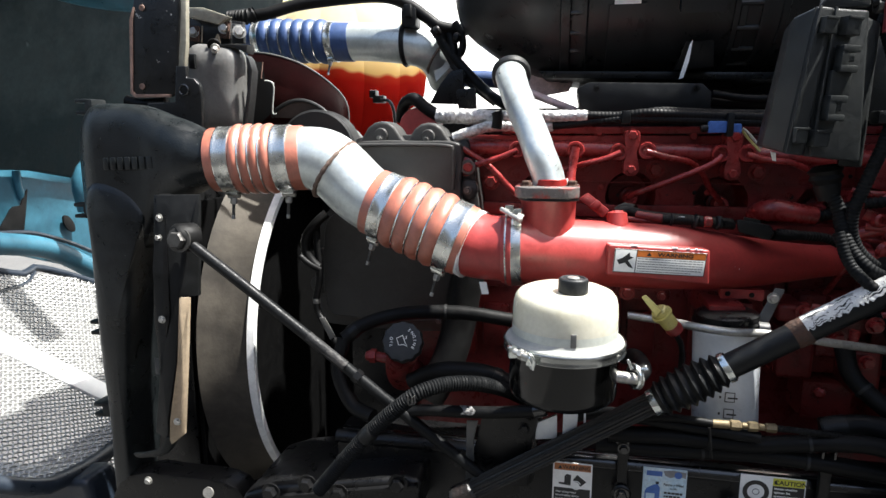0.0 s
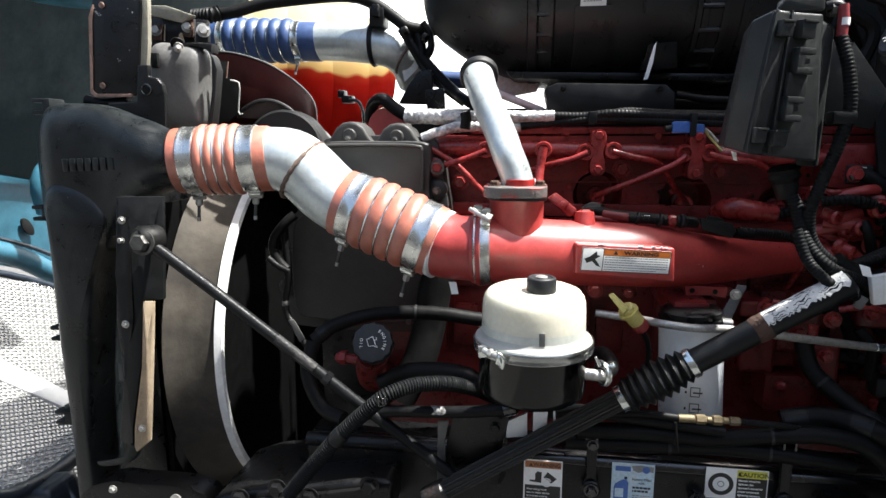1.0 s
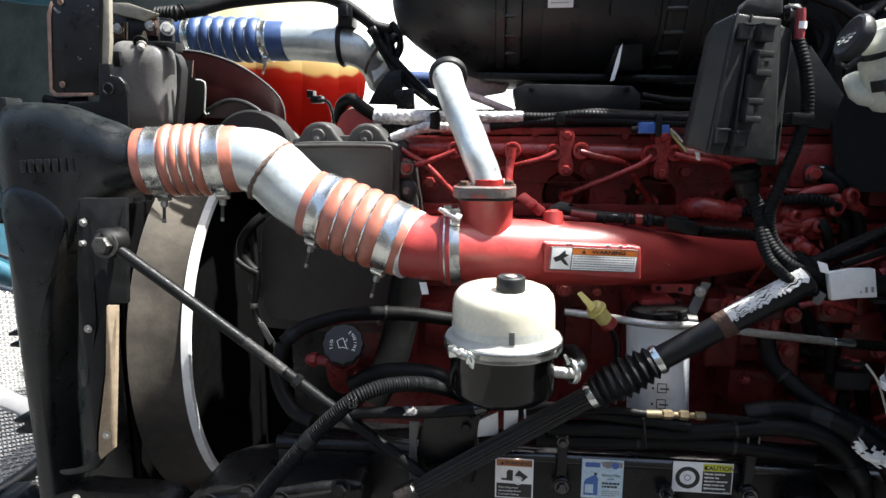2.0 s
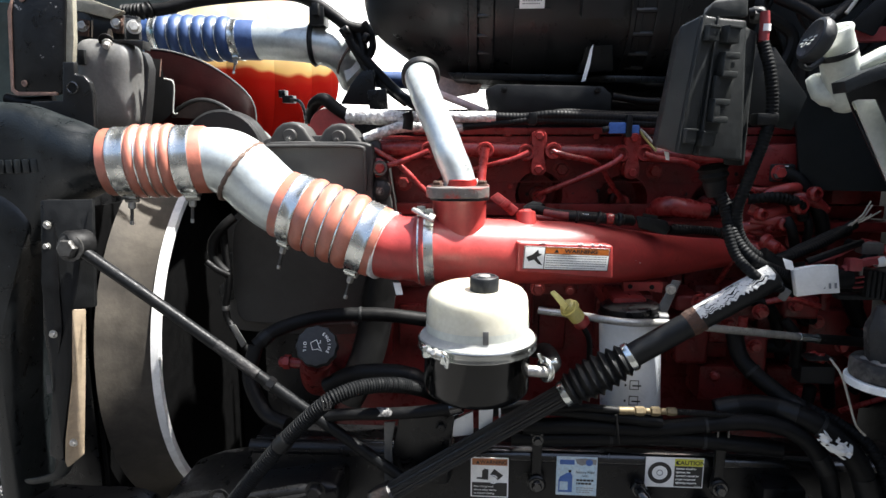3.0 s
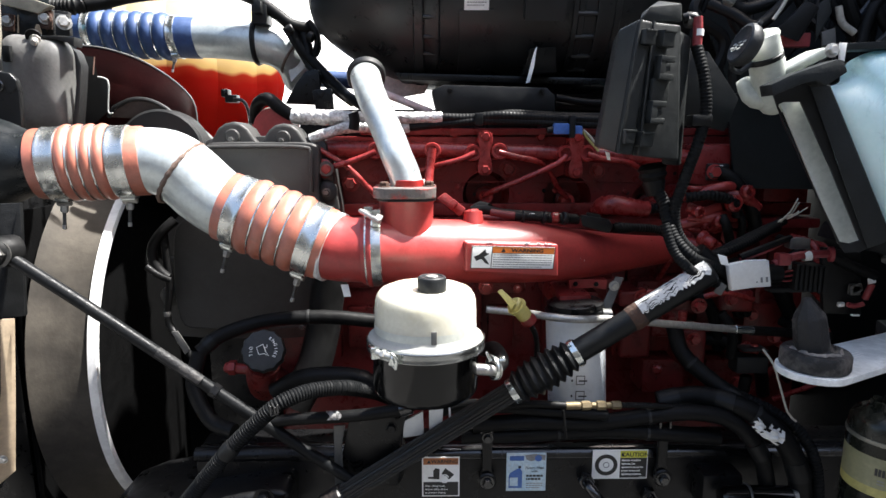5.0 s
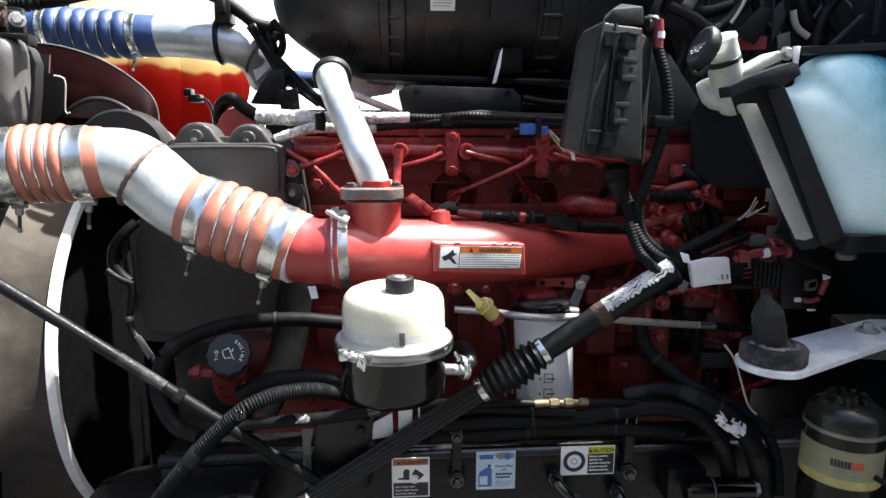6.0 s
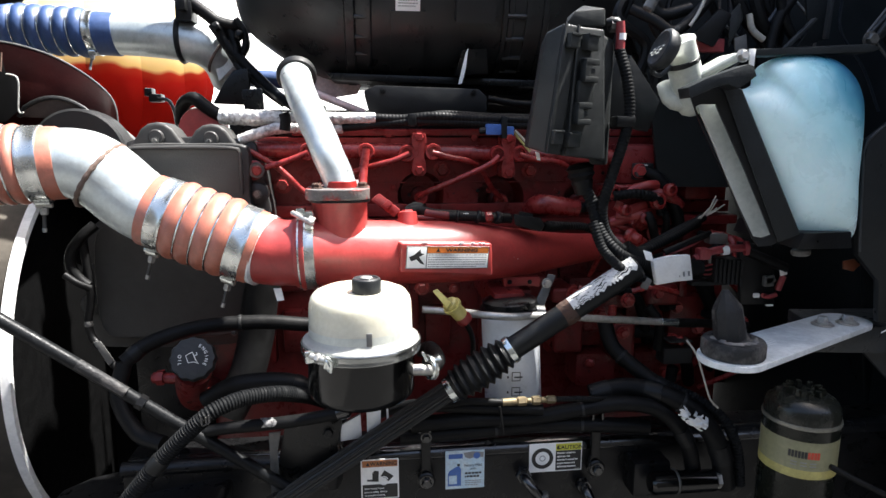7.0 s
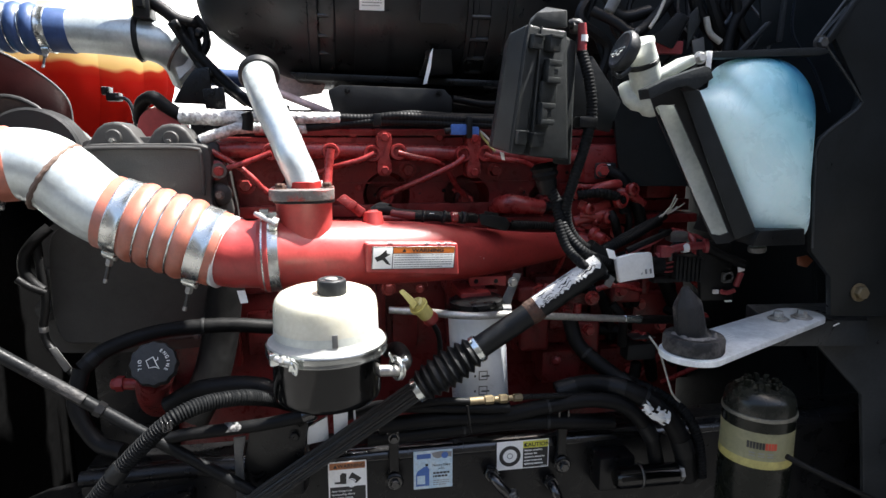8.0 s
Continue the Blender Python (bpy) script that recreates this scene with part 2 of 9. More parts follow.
RUST = surface("rust", (0.065, 0.030, 0.018), (0.035, 0.022, 0.016), 0.85, scale=90, amount=0.9, bump=0.6)
RUSTY_SHAFT = surface("splined_shaft", (0.016, 0.0155, 0.015), (0.075, 0.045, 0.033), 0.42, 0.0, scale=12, amount=0.7, bump=0.5, low=0.52, high=0.76, spec=0.5)
WORN_PLATE = surface("worn_flange", (0.13, 0.115, 0.108), (0.27, 0.034, 0.028), 0.5, 0.15, scale=24, amount=1.0, bump=0.4, low=0.49, high=0.57, chips=(0.42, 0.40, 0.38), chip_level=0.64, chip_scale=110)
FOIL = surface("crinkled_foil_wrap", (0.60, 0.595, 0.58), (0.20, 0.19, 0.18), 0.45, 0.4, scale=110, amount=0.8, bump=1.0, fine=120, low=0.45, high=0.65)
TAPE = surface("torn_white_tape", (0.62, 0.61, 0.585), (0.06, 0.06, 0.06), 0.6, scale=150, amount=0.95, bump=0.5, low=0.57, high=0.63)
ALU = surface("bare_aluminium", (0.80, 0.82, 0.81), (0.52, 0.56, 0.56), 0.45, 0.15, scale=16, amount=0.8, bump=0.08, fine=300, wear=0.8)
GREY_DUST = surface("pale_road_dust", (0.22, 0.205, 0.19), (0.10, 0.094, 0.088), 0.9, scale=60, amount=0.9, bump=0.5, spec=0.1)
PATCH = surface("scuffed_pale_rubber", (0.42, 0.41, 0.40), (0.10, 0.10, 0.10), 0.7, scale=170, amount=0.9, bump=0.4, low=0.48, high=0.58)
BAND = surface("brushed_clamp_band", (0.66, 0.675, 0.65), (0.60, 0.61, 0.59), 0.27, 0.95, scale=10, amount=0.4, bump=0.0, wear=0.15)
CONDUIT = surface("matt_conduit_plastic", (0.006, 0.0065, 0.007), (0.0125, 0.013, 0.0135), 0.6, scale=20, amount=0.6, bump=0.1, spec=0.10)
GEAR_COVER = surface("dusty_grey_casting", (0.042, 0.041, 0.039), (0.024, 0.0235, 0.0225), 0.5, scale=6, amount=0.7, bump=0.12, fine=420, spec=0.3)
ZINC = surface("zinc_plated", (0.46, 0.45, 0.42), (0.26, 0.25, 0.23), 0.40, 0.7, scale=60, bump=0.15)
CAP_BLACK = surface("black_cap", (0.017, 0.0185, 0.02), (0.028, 0.030, 0.032), 0.5, scale=30, bump=0.15, spec=0.3)
CAB = surface("cab_panel_paint", (0.0105, 0.0125, 0.0133), (0.0185, 0.0212, 0.0224), 0.42, scale=3, amount=0.8, bump=0.05, spec=0.24)
CONCRETE = surface("concrete_yard", (0.098, 0.096, 0.092), (0.072, 0.070, 0.067), 0.8, scale=1.2, amount=0.7, bump=0.4, fine=60)
BLOCKER_WALL = surface("plain_blocker_wall", (0.11, 0.105, 0.10), (0.08, 0.077, 0.073), 0.85, scale=0.8, amount=0.7, bump=0.3, fine=50)
DARK_GROUND = surface("asphalt", (0.055, 0.055, 0.054), (0.040, 0.040, 0.039), 0.85, scale=1.5, amount=0.7, bump=0.5, fine=90)
CHROME = surface("brushed_chrome", (0.88, 0.88, 0.88), (0.78, 0.78, 0.78), 0.45, 0.35, scale=6, bump=0.0, wear=0.3)
WIRE = surface("mesh_wire", (0.46, 0.46, 0.45), (0.25, 0.25, 0.245), 0.4, 0.45, scale=40)
FRAME_BLUE = surface("dark_blue_black", (0.012, 0.018, 0.028), (0.02, 0.028, 0.04), 0.4, scale=8)
CONN_BLUE = surface("blue_connector", (0.05, 0.13, 0.40), (0.04, 0.10, 0.30), 0.45, scale=50)
BROWN_LENS = surface("brown_reflector", (0.15, 0.045, 0.02), (0.10, 0.032, 0.016), 0.45, scale=40)
RED_WIRE = surface("red_cable", (0.27, 0.040, 0.044), (0.18, 0.028, 0.03), 0.45, scale=40)
DULL_RIM = surface("tarnished_rim", (0.20, 0.195, 0.165), (0.13, 0.125, 0.10), 0.38, 0.6, scale=40, bump=0.05)
OLIVE = surface("yellow_filter_band", (0.22, 0.21, 0.115), (0.16, 0.152, 0.082), 0.42, scale=14, bump=0.04)
FILTER_DARK = surface("dark_green_filter_can", (0.0052, 0.0062, 0.0042), (0.010, 0.0115, 0.0075), 0.25, scale=10, bump=0.04, spec=0.25)
WELL = surface("dusty_brown_well", (0.05, 0.038, 0.032), (0.028, 0.022, 0.019), 0.7, scale=14, amount=0.8, bump=0.1, spec=0.2)
MAROON = surface("dark_red_panel", (0.022, 0.0034, 0.0034), (0.009, 0.0042, 0.004), 0.5, scale=5, amount=0.9, bump=0.06, spec=0.08, low=0.38, high=0.66)
PRINT_RED = surface("red_print", (0.5, 0.06, 0.03), None, 0.5)
PALE_WIRE = surface("pale_wire", (0.45, 0.42, 0.36), (0.3, 0.28, 0.25), 0.5, scale=60)


# ---- mesh helpers ----
def thing(name, at, label, category, group="", kind=""):
    ob = new(name)
    ob.location = at
    ob.empty_display_size = 0.05
    return tagged(ob, label, category, group, kind)


def part(name, bm, material, parent=None, label="", sharp=38, smooth=True):
    me = bpy.data.meshes.new(name)
    bmesh.ops.recalc_face_normals(bm, faces=bm.faces)
    bm.to_mesh(me)
    bm.free()
    if smooth:
        me.polygons.foreach_set("use_smooth", [True] * len(me.polygons))
        me.set_sharp_from_angle(angle=radians(sharp))
    me.materials.append(material)
    ob = new(name, me)
    if parent is not None:
        ob.parent = parent
        if parent.type == "EMPTY":
            ob.matrix_parent_inverse = Matrix.Translation(-Vector(parent.location))
    if label:
        ob["label"] = label
    return ob


def solid(name, bm, material, label, category, group="", kind="", **more):
    return tagged(part(name, bm, material, **more), label, category, group, kind)


def spline(points, step=0.006):
    """A smooth line through rows of x, y, z and, where given, a radius; it returns lists of places and radii."""
    rows = [tuple(p) for p in points]
    wide = len(rows[0])
    rows = np.array([r if len(r) == wide else (*r, rows[0][-1]) for r in rows], float)
    ends = np.vstack([2 * rows[0] - rows[1], rows, 2 * rows[-1] - rows[-2]])
    out = []
    for k in range(1, len(ends) - 2):
        p0, p1, p2, p3 = ends[k - 1], ends[k], ends[k + 1], ends[k + 2]
        n = max(2, int(np.linalg.norm((p2 - p1)[:3]) / step))
        for i in range(n):
            t = i / n
            out.append(0.5 * (2 * p1 + (p2 - p0) * t + (2 * p0 - 5 * p1 + 4 * p2 - p3) * t * t + (3 * p1 - p0 - 3 * p2 + p3) * t**3))
    out.append(ends[-2])
    return np.array(out)


def sweep(bm, centres, radii, n=16, caps=True, flat=1.0):
    """Rings along a line of centres, turned without twist."""
    c = [Vector(p[:3]) for p in centres]
    tang = [(c[min(i + 1, len(c) - 1)] - c[max(i - 1, 0)]).normalized() for i in range(len(c))]
    side = tang[0].orthogonal().normalized()
    rings = []
    for p, t, r in zip(c, tang, radii):
        side = (side - t * side.dot(t)).normalized()
        up = t.cross(side)
        rings.append([bm.verts.new(p + side * (r * math.cos(a)) + up * (r * flat * math.sin(a))) for a in (2 * math.pi * k / n for k in range(n))])
    for a, b in zip(rings, rings[1:]):
        for k in range(n):
            bm.faces.new((a[k], a[(k + 1) % n], b[(k + 1) % n], b[k]))
    if caps:
        bm.faces.new(rings[0][::-1])
        bm.faces.new(rings[-1])
    return bm


def tube(points, radius=None, n=16, step=0.008, flat=1.0, bm=None):
    bm = bm or bmesh.new()
    rows = spline([(*p[:3], p[3] if len(p) > 3 else radius) for p in points], step)
    return sweep(bm, rows[:, :3], rows[:, 3], n, True, flat)


def corrugated(points, radius, pitch=0.0065, depth=0.15, n=16):
    """A ribbed conduit: the radius rises and falls along the line."""
    bm = bmesh.new()
    rows = spline([(*p[:3], radius) for p in points], pitch / 4)
    run = np.r_[0, np.cumsum(np.linalg.norm(np.diff(rows[:, :3], axis=0), axis=1))]
    wave = np.clip(1.6 * np.sin(2 * math.pi * run / pitch), -1, 1)
    return sweep(bm, rows[:, :3], radius * (1 - depth * 0.5 + depth * 0.5 * wave), n)


def lathe(profile, at, axis=(0, 0, 1), n=40, bm=None, close=True):
    """Turns rows of (radius, height) round an axis."""
    bm = bm or bmesh.new()
    turn = Vector(axis).normalized().to_track_quat("Z", "Y")
    at = Vector(at)
    rings = []
    for r, h in profile:
        if r < 1e-6:
            rings.append([bm.verts.new(at + turn @ Vector((0, 0, h)))])
        else:
            rings.append([bm.verts.new(at + turn @ Vector((r * math.cos(a), r * math.sin(a), h))) for a in (2 * math.pi * k / n for k in range(n))])
    for a, b in zip(rings, rings[1:]):
        for k in range(n):
            q = [a[k % len(a)], a[(k + 1) % len(a)], b[(k + 1) % len(b)], b[k % len(b)]]
            q = list(dict.fromkeys(q))
            if len(q) > 2:
                bm.faces.new(q)
    if close:
        for ring in (rings[0], rings[-1]):
            if len(ring) > 2:
                bm.faces.new(ring)
    return bm


def rod(a, b, r, n=12, bm=None, r2=None):
    a, b = Vector(a), Vector(b)
    d = (b - a).length
    e = min(r * 0.25, d * 0.2)
    r2 = r if r2 is None else r2
    return lathe([(r - e, 0), (r, e), (r2, d - e), (r2 - e, d)], a, b - a, n, bm)


def soften(bm, width, segments=2, angle=30):
    edges = [e for e in bm.edges if len(e.link_faces) == 2 and e.calc_face_angle(0) > radians(angle)]
    if edges and width > 0:
        bmesh.ops.bevel(bm, geom=edges, offset=width, segments=segments, affect="EDGES", profile=0.6, clamp_overlap=True)
    return bm


def block(size, m=None, bevel=0.004, bm=None, segments=2):
    one = bmesh.new()
    bmesh.ops.create_cube(one, size=1, matrix=Matrix.Diagonal((*size, 1)))
    soften(one, bevel, segments)
    one.transform(m or Matrix())
    if bm is None:
        return one
    return merge(bm, one)


def merge(bm, other):
    me = bpy.data.meshes.new("join")
    other.to_mesh(me)
    other.free()
    bm.from_mesh(me)
    bpy.data.meshes.remove(me)
    return bm


def span(lo, hi, bevel=0.004, bm=None, segments=2):
    """A block between two corners."""
    lo, hi = Vector(lo), Vector(hi)
    size = [abs(v) for v in hi - lo]
    return block(size, Matrix.Translation((lo + hi) / 2), bevel, bm, segments)


def slab(outline, depth, bevel=0.003, segments=2, bm=None):
    """A flat outline in space, given a depth along a vector."""
    one = bmesh.new()
    pts = [Vector(p) for p in outline]
    front = [one.verts.new(p) for p in pts]
    back = [one.verts.new(p + Vector(depth)) for p in pts]
    n = len(pts)
    one.faces.new(front)
    one.faces.new(back[::-1])
    for k in range(n):
        one.faces.new((front[k], back[k], back[(k + 1) % n], front[(k + 1) % n]))
    bmesh.ops.recalc_face_normals(one, faces=one.faces)
    soften(one, bevel, segments)
    return one if bm is None else merge(bm, one)


def hull(points, bevel=0.004, segments=2):
    bm = bmesh.new()
    for p in points:
        bm.verts.new(p)
    out = bmesh.ops.convex_hull(bm, input=bm.verts)
    bmesh.ops.delete(bm, geom=[v for v in bm.verts if not v.link_faces], context="VERTS")
    bmesh.ops.dissolve_limit(bm, angle_limit=radians(4), verts=bm.verts, edges=bm.edges)
    return soften(bm, bevel, segments)


def rounded(points, turns=6):
    """A smooth closed outline round a few corner places."""
    pts = [Vector(p) for p in points]
    out = []
    n = len(pts)
    for k in range(n):
        p0, p1, p2, p3 = pts[k - 1], pts[k], pts[(k + 1) % n], pts[(k + 2) % n]
        for i in range(turns):
            t = i / turns
            out.append(0.5 * (2 * p1 + (p2 - p0) * t + (2 * p0 - 5 * p1 + 4 * p2 - p3) * t * t + (3 * p1 - p0 - 3 * p2 + p3) * t**3))
    return out


def cushion(outline, front, back, rings=9, power=2.4):
    """A blow-moulded body: a closed outline whose two sides swell along the given vectors."""
    bm = bmesh.new()
    pts = [Vector(p) for p in outline]
    mid = sum(pts, Vector()) / len(pts)
    n = len(pts)
    edge = [bm.verts.new(p) for p in pts]
    for swell in (Vector(front), Vector(back)):
        last = edge
        for k in range(1, rings + 1):
            a = math.pi / 2 * k / rings
            s, h = max(math.cos(a), 0) ** (2 / power), math.sin(a) ** (2 / power)
            if k == rings:
                tip = bm.verts.new(mid + swell)
                for i in range(n):
                    bm.faces.new((last[i], last[(i + 1) % n], tip))
            else:
                ring = [bm.verts.new(mid + (p - mid) * s + swell * h) for p in pts]
                for i in range(n):
                    bm.faces.new((last[i], last[(i + 1) % n], ring[(i + 1) % n], ring[i]))
                last = ring
    return bm


def bore(bm, holes):
    """Cuts round holes, rows of place, radius and depth along y, into a mesh."""
    made = []
    for b2 in (bm, None):
        if b2 is None:
            b2 = bmesh.new()
            for at, r, deep in holes:
                lathe([(r, -0.02), (r, deep * 0.6), (r * 0.8, deep), (0, deep)], at, (0, 1, 0), 36, b2)
            bmesh.ops.recalc_face_normals(b2, faces=b2.faces)
        me = bpy.data.meshes.new("cut")
        b2.to_mesh(me)
        b2.free()
        made.append(new("cut", me))
    mod = made[0].modifiers.new("cut", "BOOLEAN")
    mod.object, mod.operation, mod.solver = made[1], "DIFFERENCE", "EXACT"
    bpy.context.view_layer.update()
    me = bpy.data.meshes.new_from_object(made[0].evaluated_get(bpy.context.evaluated_depsgraph_get()))
    out = bmesh.new()
    out.from_mesh(me)
    for ob in made:
        bpy.data.objects.remove(ob)
    return out


def rounded_box(cx, cy, w, h, r, z, n=6):
    """A rounded rectangle lying flat at height z."""
    out = []
    for sx, sy, a0 in ((1, 1, 0), (-1, 1, 90), (-1, -1, 180), (1, -1, 270)):
        for k in range(n + 1):
            a = radians(a0 + 90 * k / n)
            out.append((cx + sx * (w / 2 - r) + r * math.cos(a), cy + sy * (h / 2 - r) + r * math.sin(a), z))
    return out


def hexhead(at, axis, r, h=None, washer=1.35, bm=None):
    """A bolt: washer, six-sided head, chamfer."""
    h = h or r * 0.9
    bm = lathe([(r * washer, 0), (r * washer, h * 0.22), (r * 0.9, h * 0.26)], at, axis, 18, bm)
    a = Vector(axis).normalized()
    return lathe([(r, 0), (r, h * 0.72), (r * 0.82, h), (0, h)], Vector(at) + a * h * 0.22, axis, 6, bm)


def bolt(parent, at, axis, r, material=None, name="bolt"):
    return part(name, hexhead(at, axis, r), material or ZINC, parent, sharp=25)


def axes(origin, u, n):
    """A label's own axes: u to the right along it, n out of it."""
    u, n = Vector(u).normalized(), Vector(n).normalized()
    n = (n - u * n.dot(u)).normalized()
    v = n.cross(u)
    return Matrix((( u.x, v.x, n.x, origin[0]), (u.y, v.y, n.y, origin[1]), (u.z, v.z, n.z, origin[2]), (0, 0, 0, 1)))


def sticker(name, m, x0, y0, w, h, lift, material, parent, thick=0.0006, label="", bevel=0.0):
    bm = block((w, h, thick), m @ Matrix.Translation((x0 + w / 2, y0 + h / 2, lift + thick / 2)), bevel)
    return part(name, bm, material, parent, label, smooth=False)


def lettering(name, text, m, x, y, height, lift, material, parent, align="LEFT", stretch=1.0, bold=0.0):
    cu = bpy.data.curves.new(name, "FONT")
    cu.body, cu.size, cu.align_x, cu.extrude, cu.offset = text, height * 1.38, align, 0.0002, bold
    tmp = bpy.data.objects.new(name, cu)
    scene.collection.objects.link(tmp)
    bpy.context.view_layer.update()
    me = bpy.data.meshes.new_from_object(tmp.evaluated_get(bpy.context.evaluated_depsgraph_get()))
    bpy.data.objects.remove(tmp)
    me.transform(m @ Matrix.Translation((x, y, lift)) @ Matrix.Diagonal((stretch, 1, 1, 1)))
    me.materials.clear()
    me.materials.append(material)
    ob = new(name, me)
    ob.parent = parent
    if parent.type == "EMPTY":
        ob.matrix_parent_inverse = Matrix.Translation(-Vector(parent.location))
    return ob


def print_lines(m, x, y, w, pitch, count, height, lift, material, parent, name="print", seed=3):
    """Lines of print too small to read: short bars in rows."""
    rnd = random.Random(seed)
    bm = bmesh.new()
    for k in range(count):
        at, end = x, x + w * (1.0 if k < count - 1 else rnd.uniform(0.5, 0.9))
        while at < end - 0.001:
            word = min(rnd.uniform(0.002, 0.0065), end - at)
            block((word, height, 0.0003), m @ Matrix.Translation((at + word / 2, y - k * pitch, lift)), 0, bm)
            at += word + 0.0011
    return part(name, bm, material, parent, smooth=False)


def arc(centre, u, v, r, a0, a1, n=24):
    c, u, v = Vector(centre), Vector(u), Vector(v)
    return [c + u * (r * math.cos(t)) + v * (r * math.sin(t)) for t in (radians(a0 + (a1 - a0) * k / n) for k in range(n + 1))]


# ---- the yard ----
bm = bmesh.new()
bmesh.ops.create_grid(bm, x_segments=40, y_segments=40, size=150)
# This ground is out of view; it is dark to weaken bounced light.
solid("ground", bm, DARK_GROUND, "unseen ground under the truck, made dark to cut bounced light", "ground", kind="structure", smooth=False)
solid("pavement", span((-40, -6, 0.002), (-1.15, 40, 0.02), 0.004), CONCRETE, "pale sunlit concrete apron ahead of the truck", "pavement", kind="structure", smooth=False)

# ---- chassis: frame rails ----
RX0 = (-0.433, 1.04, 1.032)[0]
rail = thing("frame_rail", (0.3, 1.09, 0.9), "glossy black steel frame rail with safety labels on its side", "frame rail")
RAIL_TOP = (-0.007, 1.04, 1.037)[2]
part("web", span((RX0, 1.04, RAIL_TOP - 0.27), (1.5, 1.05, RAIL_TOP - 0.018), 0.004), BLACK, rail)
part("bend", rod((RX0, 1.0640, RAIL_TOP - 0.0205), (1.5, 1.0640, RAIL_TOP - 0.0205), 0.0225, 40), RAIL_PAINT, rail, "rounded glossy upper edge of the rail")
part("flange", span((RX0, 1.062, RAIL_TOP - 0.012), (1.5, 1.13, RAIL_TOP - 0.001), 0.004), BLACK, rail)
part("flange", span((RX0, 1.052, RAIL_TOP - 0.27), (1.5, 1.13, RAIL_TOP - 0.26), 0.003), BLACK, rail)
far_rail = solid("far_frame_rail", span((-0.62, 1.88, RAIL_TOP - 0.27), (1.5, 1.96, RAIL_TOP), 0.004), BLACK, "black steel frame rail on the far side", "frame rail")

# Labels stuck on the rail.
def rail_label(x0, x1, z0, z1):
    return axes((x0, 1.0395, z0), (1, 0, 0), (0, -1, 0)), x1 - x0, z1 - z0


A, B = (-0.022, 1.04, 0.945), (0.047, 1.04, 1.024)
m, w, h = rail_label(A[0], B[0], A[2], B[2])
lab = part("warning_label", block((w, h, 0.001), m @ Matrix.Translation((w / 2, h / 2, 0.0005)), 0.0004), PAPER, rail, "white and orange hood warning label, scuffed")
e = 0.0025
sticker("header_band", m, e, h * 0.81, w - 2 * e, h * 0.16, 0.001, LABEL_RUST, lab)
lettering("wording", "WARNING", m, w * 0.60, h * 0.845, h * 0.095, 0.0018, INK, lab, "CENTER", 0.98, 0.0002)
sticker("text_panel", m, e, e, w - 2 * e, h * 0.34, 0.001, INK, lab)
for k, line in enumerate(("After tilting hood", "secure safety device", "to prevent closing.")):
    lettering("wording", line, m, w * 0.08, h * (0.255 - 0.085 * k), h * 0.047, 0.0018, PAPER, lab, stretch=1.0)
tri = slab([m @ Vector(p) for p in ((w * 0.13, h * 0.845, 0.0016), (w * 0.24, h * 0.845, 0.0016), (w * 0.185, h * 0.93, 0.0016))], m.to_3x3() @ Vector((0, 0, 0.0004)), 0)
part("triangle", tri, INK, lab, smooth=False)
pic = slab([m @ Vector((w * x, h * y, 0.0012)) for x, y in ((0.16, 0.46), (0.46, 0.44), (0.47, 0.70), (0.36, 0.72), (0.30, 0.66), (0.30, 0.50), (0.16, 0.50))], m.to_3x3() @ Vector((0, 0, 0.0004)), 0)
slab([m @ Vector((w * x, h * y, 0.0012)) for x, y in ((0.62, 0.72), (0.86, 0.56), (0.72, 0.44), (0.52, 0.58))], m.to_3x3() @ Vector((0, 0, 0.0004)), 0, bm=pic)
part("pictogram", pic, INK, lab, smooth=False)
arcs = bmesh.new()
for r in (0.10, 0.065):
    pts = arc(m @ Vector((w * 0.60, h * 0.46, 0.0018)), m.to_3x3() @ Vector((1, 0, 0)), m.to_3x3() @ Vector((0, 1, 0)), h * r, 20, 330, 18)
    sweep(arcs, pts, [h * 0.012] * len(pts), 5)
part("pictogram", arcs, PAPER, lab)

A, B = (0.133, 1.04, 0.955), (0.206, 1.04, 1.031)
m, w, h = rail_label(A[0], B[0], A[2], B[2])
lab = part("oil_label", block((w, h, 0.001), m @ Matrix.Translation((w / 2, h / 2, 0.0005)), 0.0004), LABEL_BLUE, rail, "pale blue engine oil label, worn along the top")
sticker("logo_shape", m, w * 0.08, h * 0.80, w * 0.36, h * 0.12, 0.001, INK_BLUE, lab)
part("logo_shape", lathe([(h * 0.085, 0), (h * 0.085, 0.0005)], m @ Vector((w * 0.80, h * 0.86, 0.001)), (0, -1, 0), 20), INK_BLUE, lab)
part("torn_strip", slab([m @ Vector((w * x, h * y, 0.0011)) for x, y in ((0.46, 0.94), (0.7, 0.97), (0.98, 0.94), (0.97, 0.80), (0.80, 0.84), (0.62, 0.78), (0.5, 0.83))], m.to_3x3() @ Vector((0, 0, 0.0003)), 0), GREY_INK, lab)
jug = slab([m @ Vector((w * x, h * y, 0.0011)) for x, y in ((0.06, 0.08), (0.40, 0.08), (0.40, 0.52), (0.34, 0.60), (0.26, 0.58), (0.10, 0.48), (0.06, 0.40))], m.to_3x3() @ Vector((0, 0, 0.0005)), 0.0002)
part("pictured_jug", jug, INK_BLUE, lab)
sticker("pictured_cap", m, w * 0.30, h * 0.60, w * 0.07, h * 0.06, 0.001, INK, lab)
sticker("pictured_label", m, w * 0.09, h * 0.14, w * 0.2, h * 0.22, 0.0017, LABEL_BLUE, lab)
